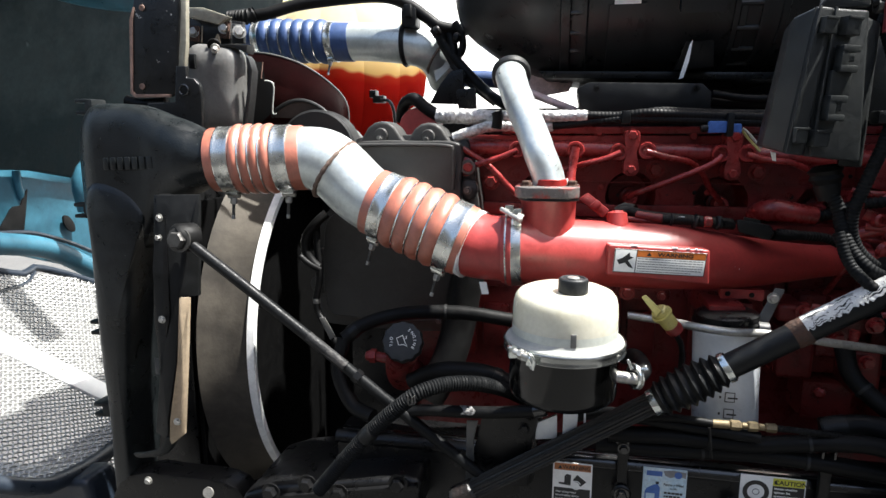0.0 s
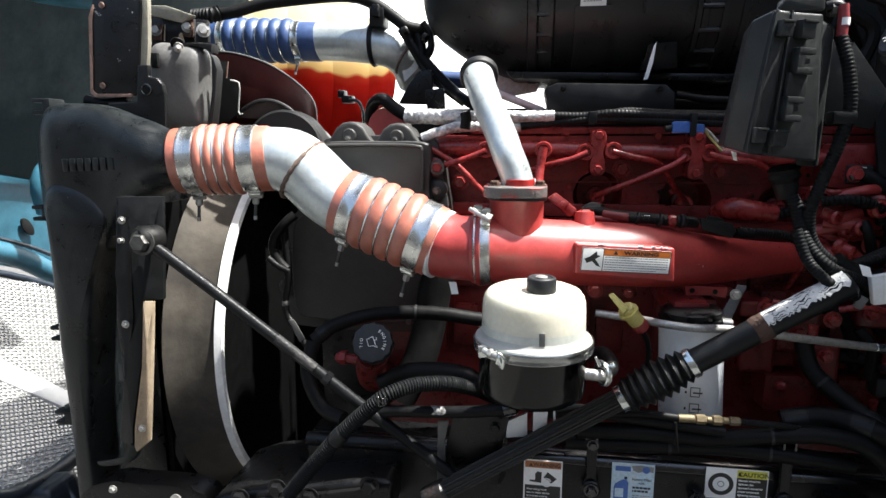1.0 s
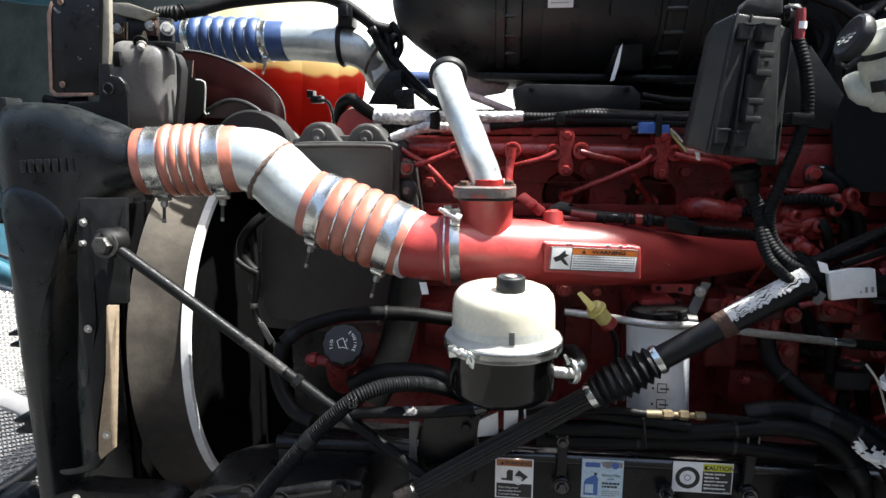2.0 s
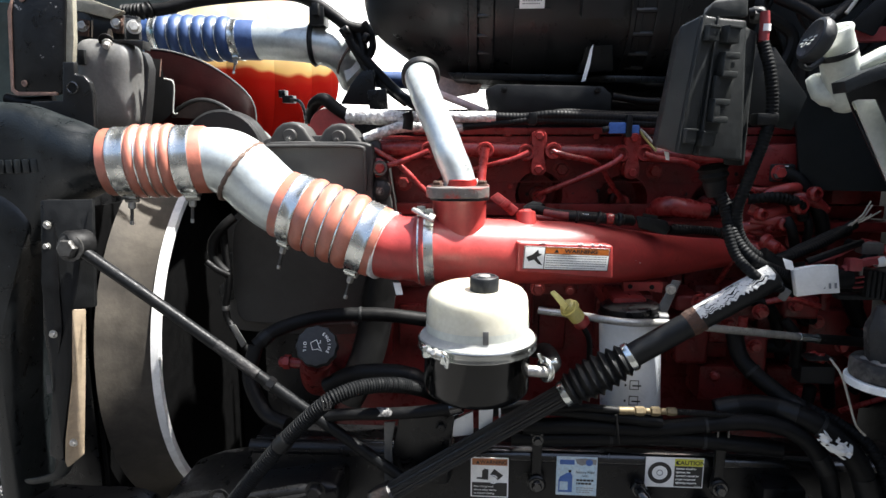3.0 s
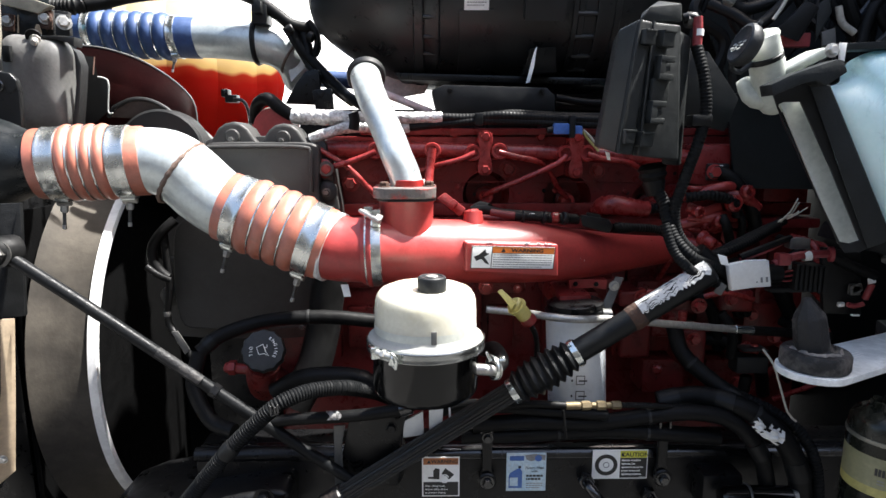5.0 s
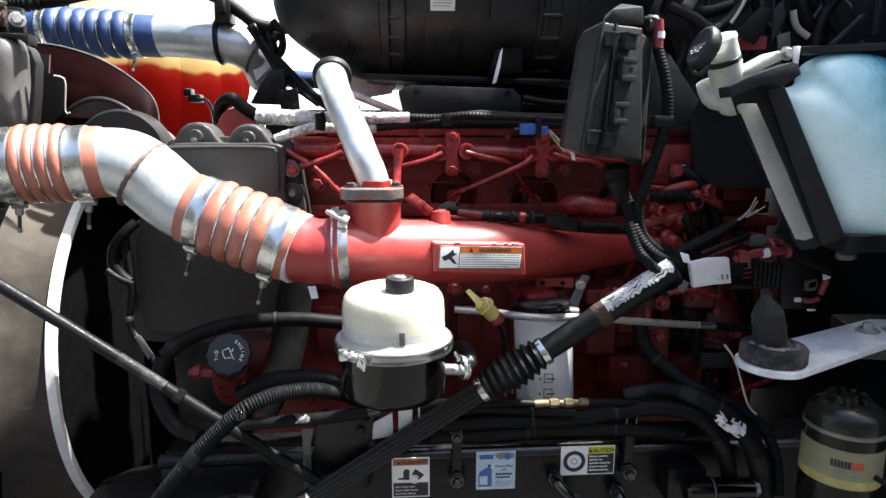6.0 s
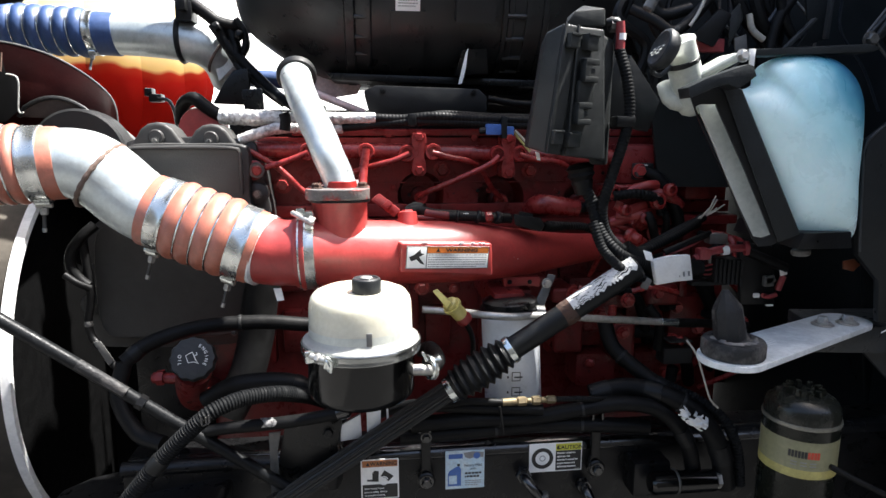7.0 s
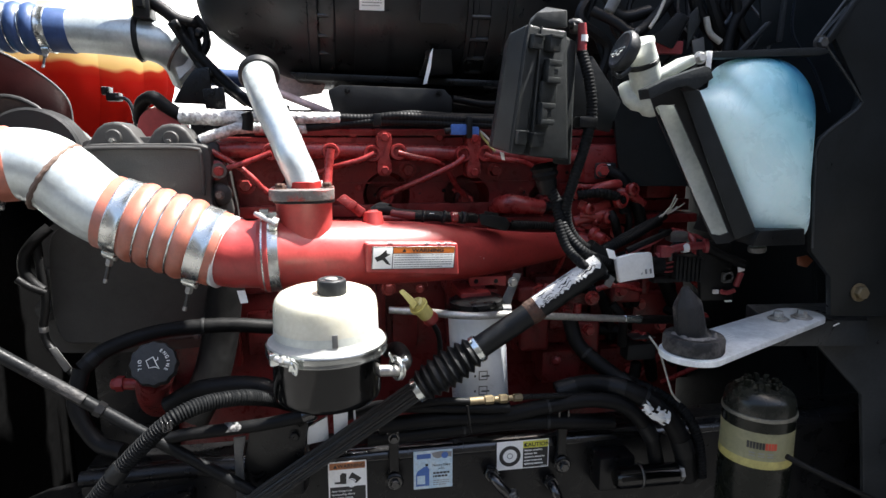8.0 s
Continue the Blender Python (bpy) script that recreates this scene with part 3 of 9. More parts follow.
lettering("wording", "Factory Filled", m, w * 0.71, h * 0.58, h * 0.065, 0.0014, INK, lab, "CENTER", 0.9)
lettering("wording", "with", m, w * 0.71, h * 0.49, h * 0.06, 0.0014, INK, lab, "CENTER")
print_lines(m, w * 0.50, h * 0.40, w * 0.42, h * 0.085, 2, h * 0.05, 0.0013, INK, lab, seed=5)
print_lines(m, w * 0.50, h * 0.20, w * 0.42, h * 0.055, 3, h * 0.018, 0.0013, GREY_INK, lab, seed=6)

A, B = (0.291, 1.04, 0.978), (0.393, 1.04, 1.036)
m, w, h = rail_label(A[0], B[0], A[2], B[2])
lab = part("caution_label", block((w, h, 0.001), m @ Matrix.Translation((w / 2, h / 2, 0.0005)), 0.0004), PAPER, rail, "white, yellow and black wheel caution label")
sticker("text_panel", m, w * 0.5, h * 0.04, w * 0.48, h * 0.68, 0.001, INK, lab)
sticker("header_band", m, w * 0.5, h * 0.73, w * 0.48, h * 0.23, 0.001, LABEL_YELLOW, lab)
lettering("wording", "CAUTION", m, w * 0.765, h * 0.775, h * 0.135, 0.0018, INK, lab, "CENTER", 1.05, 0.0002)
part("triangle", slab([m @ Vector((w * x, h * y, 0.0016)) for x, y in ((0.515, 0.78), (0.575, 0.78), (0.545, 0.91))], m.to_3x3() @ Vector((0, 0, 0.0004)), 0), INK, lab, smooth=False)
ringc = m @ Vector((w * 0.25, h * 0.48, 0.001))
part("pictured_tyre", lathe([(h * 0.235, 0), (h * 0.235, 0.0006), (h * 0.36, 0.0006), (h * 0.36, 0)], ringc, (0, -1, 0), 36, close=False), INK, lab)
part("pictured_hub", lathe([(h * 0.08, 0), (h * 0.08, 0.0006), (h * 0.10, 0.0006), (h * 0.10, 0)], ringc, (0, -1, 0), 20, close=False), GREY_INK, lab)
for k, line in enumerate(("Maintain wheel/rim", "tightness. See", "operator's manual for", "proper torque and", "tightening sequence.")):
    lettering("wording", line, m, w * 0.525, h * (0.615 - 0.118 * k), h * 0.062, 0.0018, PAPER, lab, stretch=0.92, bold=0.00012)
sticker("print", m, w * 0.85, h * 0.06, w * 0.11, h * 0.018, 0.0017, FADED, lab)

# Clips that hold the lines on the rail.
clip = thing("rail_clip", (0.091, 1.03, 1.039), "black steel line clip bolted to the frame rail", "clip", "clips on the frame rail")
x = 0.096
outline = [(x - 0.009, RAIL_TOP + 0.050), (x + 0.009, RAIL_TOP + 0.050), (x + 0.011, RAIL_TOP + 0.035), (x + 0.0085, RAIL_TOP + 0.010), (x + 0.0085, RAIL_TOP - 0.030), (x + 0.013, RAIL_TOP - 0.048), (x + 0.008, RAIL_TOP - 0.066), (x - 0.008, RAIL_TOP - 0.066), (x - 0.013, RAIL_TOP - 0.048), (x - 0.0085, RAIL_TOP - 0.030), (x - 0.0085, RAIL_TOP + 0.010), (x - 0.011, RAIL_TOP + 0.035)]
part("strap", slab([(px, 1.022, pz) for px, pz in outline], (0, 0.012, 0), 0.003), BLACK, clip)
bolt(clip, (x, 1.021, RAIL_TOP + 0.033), (0, -1, 0), 0.0075, RAIL_PAINT)
part("washer", lathe([(0.0165, 0), (0.0165, 0.004), (0.014, 0.006), (0, 0.006)], (x, 1.021, RAIL_TOP - 0.050), (0, -1, 0), 24), BLACK, clip)
bolt(clip, (x, 1.015, RAIL_TOP - 0.050), (0, -1, 0), 0.0095, RAIL_PAINT)
part("clamp_ear", span((x - 0.014, 1.012, RAIL_TOP + 0.046), (x - 0.010, 1.03, RAIL_TOP + 0.070), 0.0015), RAIL_PAINT, clip)
part("clamp_ear", span((x + 0.004, 1.012, RAIL_TOP + 0.046), (x + 0.008, 1.03, RAIL_TOP + 0.068), 0.0015), RAIL_PAINT, clip)
copy_thing(clip, Matrix.Translation(Vector(clip.location) + Vector((0.318, 0, 0.004))))

# Hydraulic fittings low on the rail.
def stub(x, z, lean):
    s = thing("hose_fitting", (x, 1.0, z - 0.05), "black elbow fitting with a bare threaded end on the rail", "fitting", "fittings on the rail")
    part("elbow", tube([(x, 1.036, z), (x, 1.012, z), (x + lean * 0.3, 0.997, z - 0.010), (x + lean, 0.992, z - 0.035)], 0.0095, 14), RAIL_PAINT, s)
    part("nut", lathe([(0.0135, 0), (0.0150, 0.003), (0.0150, 0.013), (0.0135, 0.016)], (x, 1.014, z), (0, 1, 0), 6), RAIL_PAINT, s, sharp=20)
    end, tip = Vector((x + lean, 0.992, z - 0.022)), Vector((x + lean * 1.5, 0.99, z - 0.062))
    threads = [(0.0085, 0.0)]
    for k in range(6):
        threads += [(0.0108, 0.003 + 0.0055 * k), (0.0092, 0.0056 + 0.0055 * k)]
    part("threaded_end", lathe(threads, end, tip - end, 20), DULL, s, "bare threaded metal hose end")


for px, pz, lean in ((0.276, 0.985, 0.030), (0.392, 0.955, 0.012)):
    stub(px, pz, lean)

# ---- the engine ----
engine = thing("engine", (0.35, 1.6, 0.75), "red enamelled inline six diesel engine, dusty, in its bay", "engine")
FACE = 1.36
x0, x1 = (-0.260, 1.36, 1.403)[0], (0.851, 1.36, 1.405)[0]
z_top, z_mid, z_low = (0.010, 1.38, 1.606)[2], (0.011, 1.36, 1.423)[2], (0.012, 1.36, 0.960)[2]
blk = span((x0 - 0.1, FACE, 0.72), (x1, 1.85, z_mid), 0.02)
for k in range(7):
    x = x0 + 0.03 + (x1 - x0) * k / 7
    span((x, FACE - 0.025, z_mid - 0.32), (x + 0.022, FACE + 0.02, z_mid - 0.01), 0.008, blk)
    span((x + 0.03, FACE - 0.012, z_mid - 0.16), (x + 0.10, FACE + 0.02, z_mid - 0.06), 0.01, blk)
    span((x + 0.035, FACE - 0.014, z_mid - 0.30), (x + 0.095, FACE + 0.02, z_mid - 0.20), 0.01, blk)
span((x0, FACE - 0.03, z_mid - 0.022), (x1, FACE + 0.02, z_mid), 0.006, blk)
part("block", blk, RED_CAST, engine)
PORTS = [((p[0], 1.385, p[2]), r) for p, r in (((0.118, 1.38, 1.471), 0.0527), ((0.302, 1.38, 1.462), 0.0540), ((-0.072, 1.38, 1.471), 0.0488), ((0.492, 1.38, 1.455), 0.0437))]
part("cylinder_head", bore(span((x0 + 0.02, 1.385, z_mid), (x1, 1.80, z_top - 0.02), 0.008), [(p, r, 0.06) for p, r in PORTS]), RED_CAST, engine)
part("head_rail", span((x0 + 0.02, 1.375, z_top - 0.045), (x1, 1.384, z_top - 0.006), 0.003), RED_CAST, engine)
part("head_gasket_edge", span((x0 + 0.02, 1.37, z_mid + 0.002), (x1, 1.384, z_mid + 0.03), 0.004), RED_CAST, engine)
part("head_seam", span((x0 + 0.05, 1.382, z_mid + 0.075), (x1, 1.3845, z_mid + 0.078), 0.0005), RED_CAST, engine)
part("rocker_cover", span((x0 + 0.04, 1.43, z_top), (x1, 1.78, z_top + 0.05), 0.02), BLACK, engine)
part("valve_seam", span((x0 + 0.1, 1.372, z_top - 0.004), (x1, 1.43, z_top + 0.012), 0.004), RED_CAST, engine)

# Ports: round wells in the head with a nozzle inside.
for p, r in PORTS:
    rim = part("injector_well", lathe([(r * 1.0, 0.0), (r * 1.02, 0.0008), (r * 1.06, 0.0008), (r * 1.08, 0.0)], (p[0], 1.386, p[2]), (0, -1, 0), 36, close=False), RED_CAST, engine)
    part("nozzle_nut", lathe([(r * 0.30, 0), (r * 0.30, 0.03), (r * 0.26, 0.034), (r * 0.14, 0.034), (r * 0.14, 0.024), (0, 0.024)], (p[0] + 0.002, 1.42, p[2] - r * 0.12), (0, -1, 0), 12), RED, rim)
    part("nozzle_stem", lathe([(r * 0.42, 0), (r * 0.42, 0.02), (r * 0.3, 0.024)], (p[0] + 0.002, 1.443, p[2] - r * 0.12), (0, -1, 0), 20), RED_CAST, rim)

# Fuel rail with its clamps, nuts and lines.
RY = 1.335
rail_pts = [(-0.250, 1.335, 1.575), (-0.111, 1.335, 1.573), (0.071, 1.335, 1.569), (0.252, 1.335, 1.565), (0.397, 1.335, 1.56), (0.614, 1.335, 1.553)]
fuel_rail = part("fuel_rail", tube(rail_pts, 0.0168, 18, 0.02), RED_DULL, engine, "red painted common fuel rail tube")
for q in ((-0.002, 1.315, 1.569), (0.084, 1.315, 1.565), (0.139, 1.315, 1.568), (0.279, 1.315, 1.564), (0.326, 1.315, 1.564), (-0.121, 1.315, 1.569)):
    part("union_nut", lathe([(0.0150, 0), (0.0185, 0.004), (0.0185, 0.018), (0.0165, 0.022), (0.0115, 0.022), (0.0105, 0.014), (0.0, 0.013)], (q[0], q[1] + 0.012, q[2]), (0, -1, 0.05), 14), RED_DULL, fuel_rail, sharp=35)
for top, low in (((0.109, 1.315, 1.6), (0.111, 1.315, 1.531)), ((0.301, 1.315, 1.597), (0.304, 1.315, 1.525))):
    cx = top[0]
    cl = part("rail_clamp", slab(rounded([(cx - 0.012, 1.305, top[2] + 0.008), (cx + 0.012, 1.305, top[2] + 0.008), (cx + 0.015, 1.305, top[2] - 0.012), (cx + 0.010, 1.305, (top[2] + low[2]) / 2),
        (cx + 0.015, 1.305, low[2] + 0.012), (cx + 0.012, 1.305, low[2] - 0.01), (cx - 0.012, 1.305, low[2] - 0.01), (cx - 0.015, 1.305, low[2] + 0.012), (cx - 0.010, 1.305, (top[2] + low[2]) / 2), (cx - 0.015, 1.305, top[2] - 0.012)], 3), (0, 0.05, 0), 0.003), RED_DULL, fuel_rail)
    for q in (top, low):
        bolt(cl, (cx, 1.306, q[2]), (0, -1, 0), 0.0095, RED_DULL)
LINES = (
    [(0.087, 1.29, 1.566), (0.057, 1.29, 1.553), (0.010, 1.3, 1.54), (-0.038, 1.33, 1.524)],
    [(-0.119, 1.29, 1.569), (-0.154, 1.29, 1.555), (-0.204, 1.29, 1.539), (-0.220, 1.3, 1.536)],
    [(0.136, 1.29, 1.568), (0.174, 1.29, 1.558), (0.216, 1.3, 1.549), (0.246, 1.33, 1.53), (0.272, 1.35, 1.492), (0.298, 1.375, 1.465)],
    [(0.276, 1.29, 1.56), (0.257, 1.285, 1.544), (0.186, 1.29, 1.511), (0.125, 1.32, 1.483), (0.111, 1.37, 1.468)],
    [(0.320, 1.29, 1.564), (0.355, 1.29, 1.554), (0.411, 1.3, 1.546), (0.461, 1.34, 1.518), (0.487, 1.37, 1.466)],
    [(-0.235, 1.3, 1.572), (-0.179, 1.3, 1.536), (-0.122, 1.31, 1.477)],
)
for pts in LINES:
    part("injector_line", tube(pts, 0.0061, 10, 0.01), RED_DULL, engine)
part("stud_line", tube([(-0.002, 1.29, 1.576), (-0.008, 1.285, 1.532), (-0.010, 1.27, 1.499)], 0.0095, 12), RED_DULL, engine)
for q, r in (((-0.184, 1.37, 1.497), 11), ((0.166, 1.37, 1.528), 11), ((0.055, 1.37, 1.489), 4), ((0.274, 1.37, 1.481), 4), ((-0.112, 1.36, 1.598), 7), ((0.047, 1.36, 1.606), 7), ((0.237, 1.36, 1.598), 7), ((0.366, 1.37, 1.524), 10), ((0.430, 1.37, 1.478), 4)):
    bolt(engine, (q[0], 1.382, q[2]), (0, -1, 0), 0.0013 * r, RED_DULL)
part("line_boss", lathe([(0.017, 0), (0.02, 0.006), (0.02, 0.026), (0.012, 0.03), (0.0, 0.03)], (-0.228, 1.32, 1.534), (0, -1, 0), 14), RED_DULL, engine)

# Thermostat elbow beside the ports.
part("water_elbow", tube([(*(0.366, 1.37, 1.438), 0.018), (*(0.377, 1.33, 1.453), 0.022), (*(0.409, 1.315, 1.452), 0.021), (*(0.462, 1.32, 1.444), 0.018)], None, 18), RED_DULL, engine)
part("elbow_hose", corrugated([(0.459, 1.32, 1.444), (0.483, 1.32, 1.447), (0.546, 1.33, 1.468), (0.605, 1.34, 1.467)], 0.012), RUBBER, engine)

# Lower block: filter head, brackets, side pads.
for lo, hi in (((0.089, 1.2, 1.289), (0.185, 1.2, 1.313)), ((0.280, 1.22, 1.294), (0.367, 1.22, 1.316)), ((0.229, 1.16, 1.272), (0.321, 1.16, 1.303)), ((0.443, 1.3, 1.213), (0.535, 1.3, 1.29)),
               ((0.459, 1.28, 1.039), (0.552, 1.28, 1.118)), ((0.429, 1.32, 1.122), (0.676, 1.32, 1.182))):
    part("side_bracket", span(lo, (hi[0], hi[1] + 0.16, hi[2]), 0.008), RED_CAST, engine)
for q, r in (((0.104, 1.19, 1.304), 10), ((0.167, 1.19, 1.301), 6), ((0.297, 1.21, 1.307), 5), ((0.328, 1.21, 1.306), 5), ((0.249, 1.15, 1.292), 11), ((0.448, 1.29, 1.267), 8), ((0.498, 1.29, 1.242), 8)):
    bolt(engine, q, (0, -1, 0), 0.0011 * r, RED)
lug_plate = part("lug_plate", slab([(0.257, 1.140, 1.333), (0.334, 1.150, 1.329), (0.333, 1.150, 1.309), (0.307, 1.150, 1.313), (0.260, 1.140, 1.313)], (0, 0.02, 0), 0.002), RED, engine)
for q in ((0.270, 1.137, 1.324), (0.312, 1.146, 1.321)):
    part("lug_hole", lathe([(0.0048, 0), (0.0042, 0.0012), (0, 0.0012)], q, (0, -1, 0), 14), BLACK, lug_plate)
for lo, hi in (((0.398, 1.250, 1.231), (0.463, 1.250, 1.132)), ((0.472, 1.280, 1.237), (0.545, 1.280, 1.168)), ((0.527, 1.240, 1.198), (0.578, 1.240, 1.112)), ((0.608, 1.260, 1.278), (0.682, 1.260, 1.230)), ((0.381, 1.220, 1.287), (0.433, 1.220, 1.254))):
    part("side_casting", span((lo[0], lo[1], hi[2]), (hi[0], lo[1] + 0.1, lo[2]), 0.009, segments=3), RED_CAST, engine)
for q, r in (((0.423, 1.210, 1.278), 0.012), ((0.507, 1.270, 1.213), 0.013), ((0.545, 1.230, 1.182), 0.011), ((0.468, 1.220, 1.269), 0.010), ((0.627, 1.250, 1.262), 0.011), ((0.546, 1.220, 1.257), 0.012), ((0.408, 1.240, 1.203), 0.010)):
    bolt(engine, q, (0, -1, 0), r, RED_DULL)
for pts, r, mat in (([(0.430, 1.200, 1.292), (0.465, 1.190, 1.286), (0.503, 1.200, 1.293)], 0.008, RED_DULL), ([(0.495, 1.220, 1.180), (0.503, 1.200, 1.211), (0.506, 1.200, 1.251)], 0.009, RED_DULL), ([(0.583, 1.200, 1.247), (0.605, 1.190, 1.215), (0.611, 1.200, 1.153)], 0.010, RUBBER), ([(0.551, 1.210, 1.279), (0.590, 1.200, 1.289), (0.652, 1.210, 1.273)], 0.006, RED_DULL)):
    part("side_line", tube(pts, r, 12), mat, engine)
part("oil_pan", span((x0 - 0.05, 1.38, 0.55), (x1, 1.80, 0.73), 0.03), BLACK, engine)

# Right end of the block: housings in the dark.
for lo, hi in (((0.522, 1.32, 1.323), (0.612, 1.32, 1.495)), ((0.490, 1.28, 1.22), (0.581, 1.28, 1.295)), ((0.607, 1.3, 1.004), (0.673, 1.3, 1.11)), ((0.550, 1.3, 1.497), (0.648, 1.3, 1.584))):
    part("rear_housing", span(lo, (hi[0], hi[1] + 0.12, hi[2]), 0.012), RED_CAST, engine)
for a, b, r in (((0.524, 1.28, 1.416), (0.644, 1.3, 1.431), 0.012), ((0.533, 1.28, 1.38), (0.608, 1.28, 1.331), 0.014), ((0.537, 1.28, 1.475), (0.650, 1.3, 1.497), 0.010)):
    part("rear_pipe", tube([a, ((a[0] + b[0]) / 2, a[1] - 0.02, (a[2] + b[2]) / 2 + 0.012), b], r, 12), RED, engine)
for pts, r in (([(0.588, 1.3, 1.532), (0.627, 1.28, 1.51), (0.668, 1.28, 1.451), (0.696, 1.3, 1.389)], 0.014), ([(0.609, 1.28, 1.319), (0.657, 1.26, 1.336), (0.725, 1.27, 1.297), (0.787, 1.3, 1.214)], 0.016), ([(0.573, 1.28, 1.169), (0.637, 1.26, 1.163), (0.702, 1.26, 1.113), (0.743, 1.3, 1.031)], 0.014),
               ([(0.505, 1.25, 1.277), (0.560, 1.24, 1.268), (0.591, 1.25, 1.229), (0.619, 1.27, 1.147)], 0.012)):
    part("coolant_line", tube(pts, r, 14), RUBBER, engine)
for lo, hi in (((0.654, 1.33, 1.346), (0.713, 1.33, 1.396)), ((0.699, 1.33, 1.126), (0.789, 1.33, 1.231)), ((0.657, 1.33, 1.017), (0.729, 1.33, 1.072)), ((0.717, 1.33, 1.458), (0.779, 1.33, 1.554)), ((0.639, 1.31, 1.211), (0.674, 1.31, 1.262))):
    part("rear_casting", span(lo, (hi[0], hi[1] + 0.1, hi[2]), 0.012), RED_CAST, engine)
for q in ((0.678, 1.32, 1.371), (0.711, 1.32, 1.208), (0.767, 1.32, 1.156), (0.652, 1.3, 1.239), (0.688, 1.32, 1.049)):
    bolt(engine, q, (0, -1, 0), 0.011, RED)
rnd = random.Random(77)
for k in range(14):
    cx, cz, cy = 0.50 + rnd.uniform(0.0, 0.34), 1.18 + rnd.uniform(-0.12, 0.30), rnd.uniform(1.24, 1.31)
    if k % 2:
        part("rear_fitting", lathe([(0.010, 0), (0.016, 0.004), (0.016, 0.014), (0.011, 0.018), (0.011, 0.034), (0.006, 0.038), (0, 0.038)], (cx, cy, cz), (rnd.uniform(-0.6, 0.6), -1, rnd.uniform(-0.4, 0.6)), rnd.choice((6, 8, 16))), rnd.choice((RED_DULL, RED_CAST, RUBBER, DULL)), engine, sharp=30)
    else:
        part("rear_hose", tube([(cx, cy + 0.05, cz), (cx + 0.02, cy, cz - 0.01), (cx + rnd.uniform(-0.05, 0.07), cy - 0.01, cz - rnd.uniform(0.03, 0.08)), (cx + rnd.uniform(-0.06, 0.1), cy + 0.04, cz - rnd.uniform(0.10, 0.16))], rnd.choice((0.006, 0.008, 0.011)), 10), rnd.choice((RUBBER, RUBBER, RED_DULL)), engine)
for pts, r, mat in (([(0.528, 1.270, 1.456), (0.557, 1.260, 1.446), (0.594, 1.270, 1.454)], 0.011, RED), ([(0.532, 1.270, 1.433), (0.559, 1.260, 1.430), (0.596, 1.280, 1.405)], 0.009, RED), ([(0.526, 1.280, 1.415), (0.555, 1.270, 1.407), (0.617, 1.280, 1.408)], 0.007, RED_DULL),
                    ([(0.593, 1.250, 1.439), (0.600, 1.240, 1.418), (0.619, 1.260, 1.383)], 0.010, RUBBER), ([(0.631, 1.270, 1.452), (0.642, 1.260, 1.425), (0.649, 1.280, 1.382)], 0.008, RUBBER), ([(0.505, 1.280, 1.499), (0.547, 1.270, 1.493), (0.597, 1.280, 1.499)], 0.006, RED_DULL), ([(0.610, 1.280, 1.482), (0.646, 1.270, 1.475), (0.681, 1.280, 1.453)], 0.012, RED_DULL)):
    part("rear_pipe", tube(pts, r, 12), mat, engine)
for pts, r, mat in (([(0.516, 1.250, 1.477), (0.566, 1.240, 1.482), (0.616, 1.250, 1.467), (0.630, 1.260, 1.437)], 0.011, RUBBER), ([(0.558, 1.250, 1.399), (0.569, 1.240, 1.389), (0.592, 1.250, 1.375)], 0.0085, RED)):
    part("rear_conduit", corrugated(pts, r, 0.008, 0.14), mat, engine)
for q, r in (((0.516, 1.270, 1.483), 0.016), ((0.613, 1.260, 1.464), 0.018), ((0.537, 1.250, 1.447), 0.013), ((0.585, 1.260, 1.427), 0.014), ((0.565, 1.270, 1.417), 0.011), ((0.644, 1.270, 1.486), 0.015)):
    part("union_nut", lathe([(r * 0.7, 0), (r, 0.004), (r, 0.016), (r * 0.72, 0.02), (r * 0.5, 0.02), (r * 0.5, 0.012), (0, 0.012)], q, (0.25, -1, 0.1), 12), RED_DULL, engine, sharp=25)
part("boss_ring", lathe([(0.0100, 0.0), (0.0158, 0.001), (0.0162, 0.005), (0.0150, 0.0075), (0.0100, 0.0078)], (-0.221, 1.284, 1.534), (0.15, -1, 0), 24, close=False), DULL, engine, "bare steel ring round a red plug")
part("boss_plug", lathe([(0.0102, 0.0), (0.0100, 0.0080), (0.0080, 0.0100), (0, 0.0102)], (-0.221, 1.284, 1.534), (0.15, -1, 0), 20), RED_DULL, engine)
sensor = part("sensor_body", span((0.574, 1.290, 1.508), (0.621, 1.320, 1.544), 0.005), BOXGREY, engine, "small black pressure sensor")
part("sensor_nut", lathe([(0.010, 0), (0.010, 0.008), (0.006, 0.010), (0, 0.010)], (0.585, 1.288, 1.523), (0, -1, 0), 6), DULL, sensor, sharp=20)
part("sensor_mark", span((0.598, 1.287, 1.535), (0.605, 1.291, 1.541), 0.0005), PAPER, sensor)
for q, r in (((0.248, 1.384, 1.480), 0.0045), ((0.437, 1.384, 1.474), 0.0045), ((0.542, 1.384, 1.518), 0.0045), ((0.541, 1.384, 1.476), 0.004), ((-0.093, 1.384, 1.479), 0.0045), ((0.092, 1.384, 1.472), 0.004)):
    part("tapped_hole", lathe([(r, 0), (r * 0.85, 0.0012), (r * 0.8, 0.0013), (0, 0.0004)], q, (0, -1, 0), 16), BLACK, engine)
pick = part("pickup_body", span((0.626, 1.200, 1.115), (0.693, 1.240, 1.152), 0.006), COVER, engine, "dark grey electric sensor low on the block")
part("pickup_stem", rod((0.658, 1.220, 1.105), (0.655, 1.220, 1.068), 0.012), RUBBER, pick)
part("pickup_top", span((0.631, 1.190, 1.170), (0.686, 1.230, 1.167), 0.003), COVER, pick)
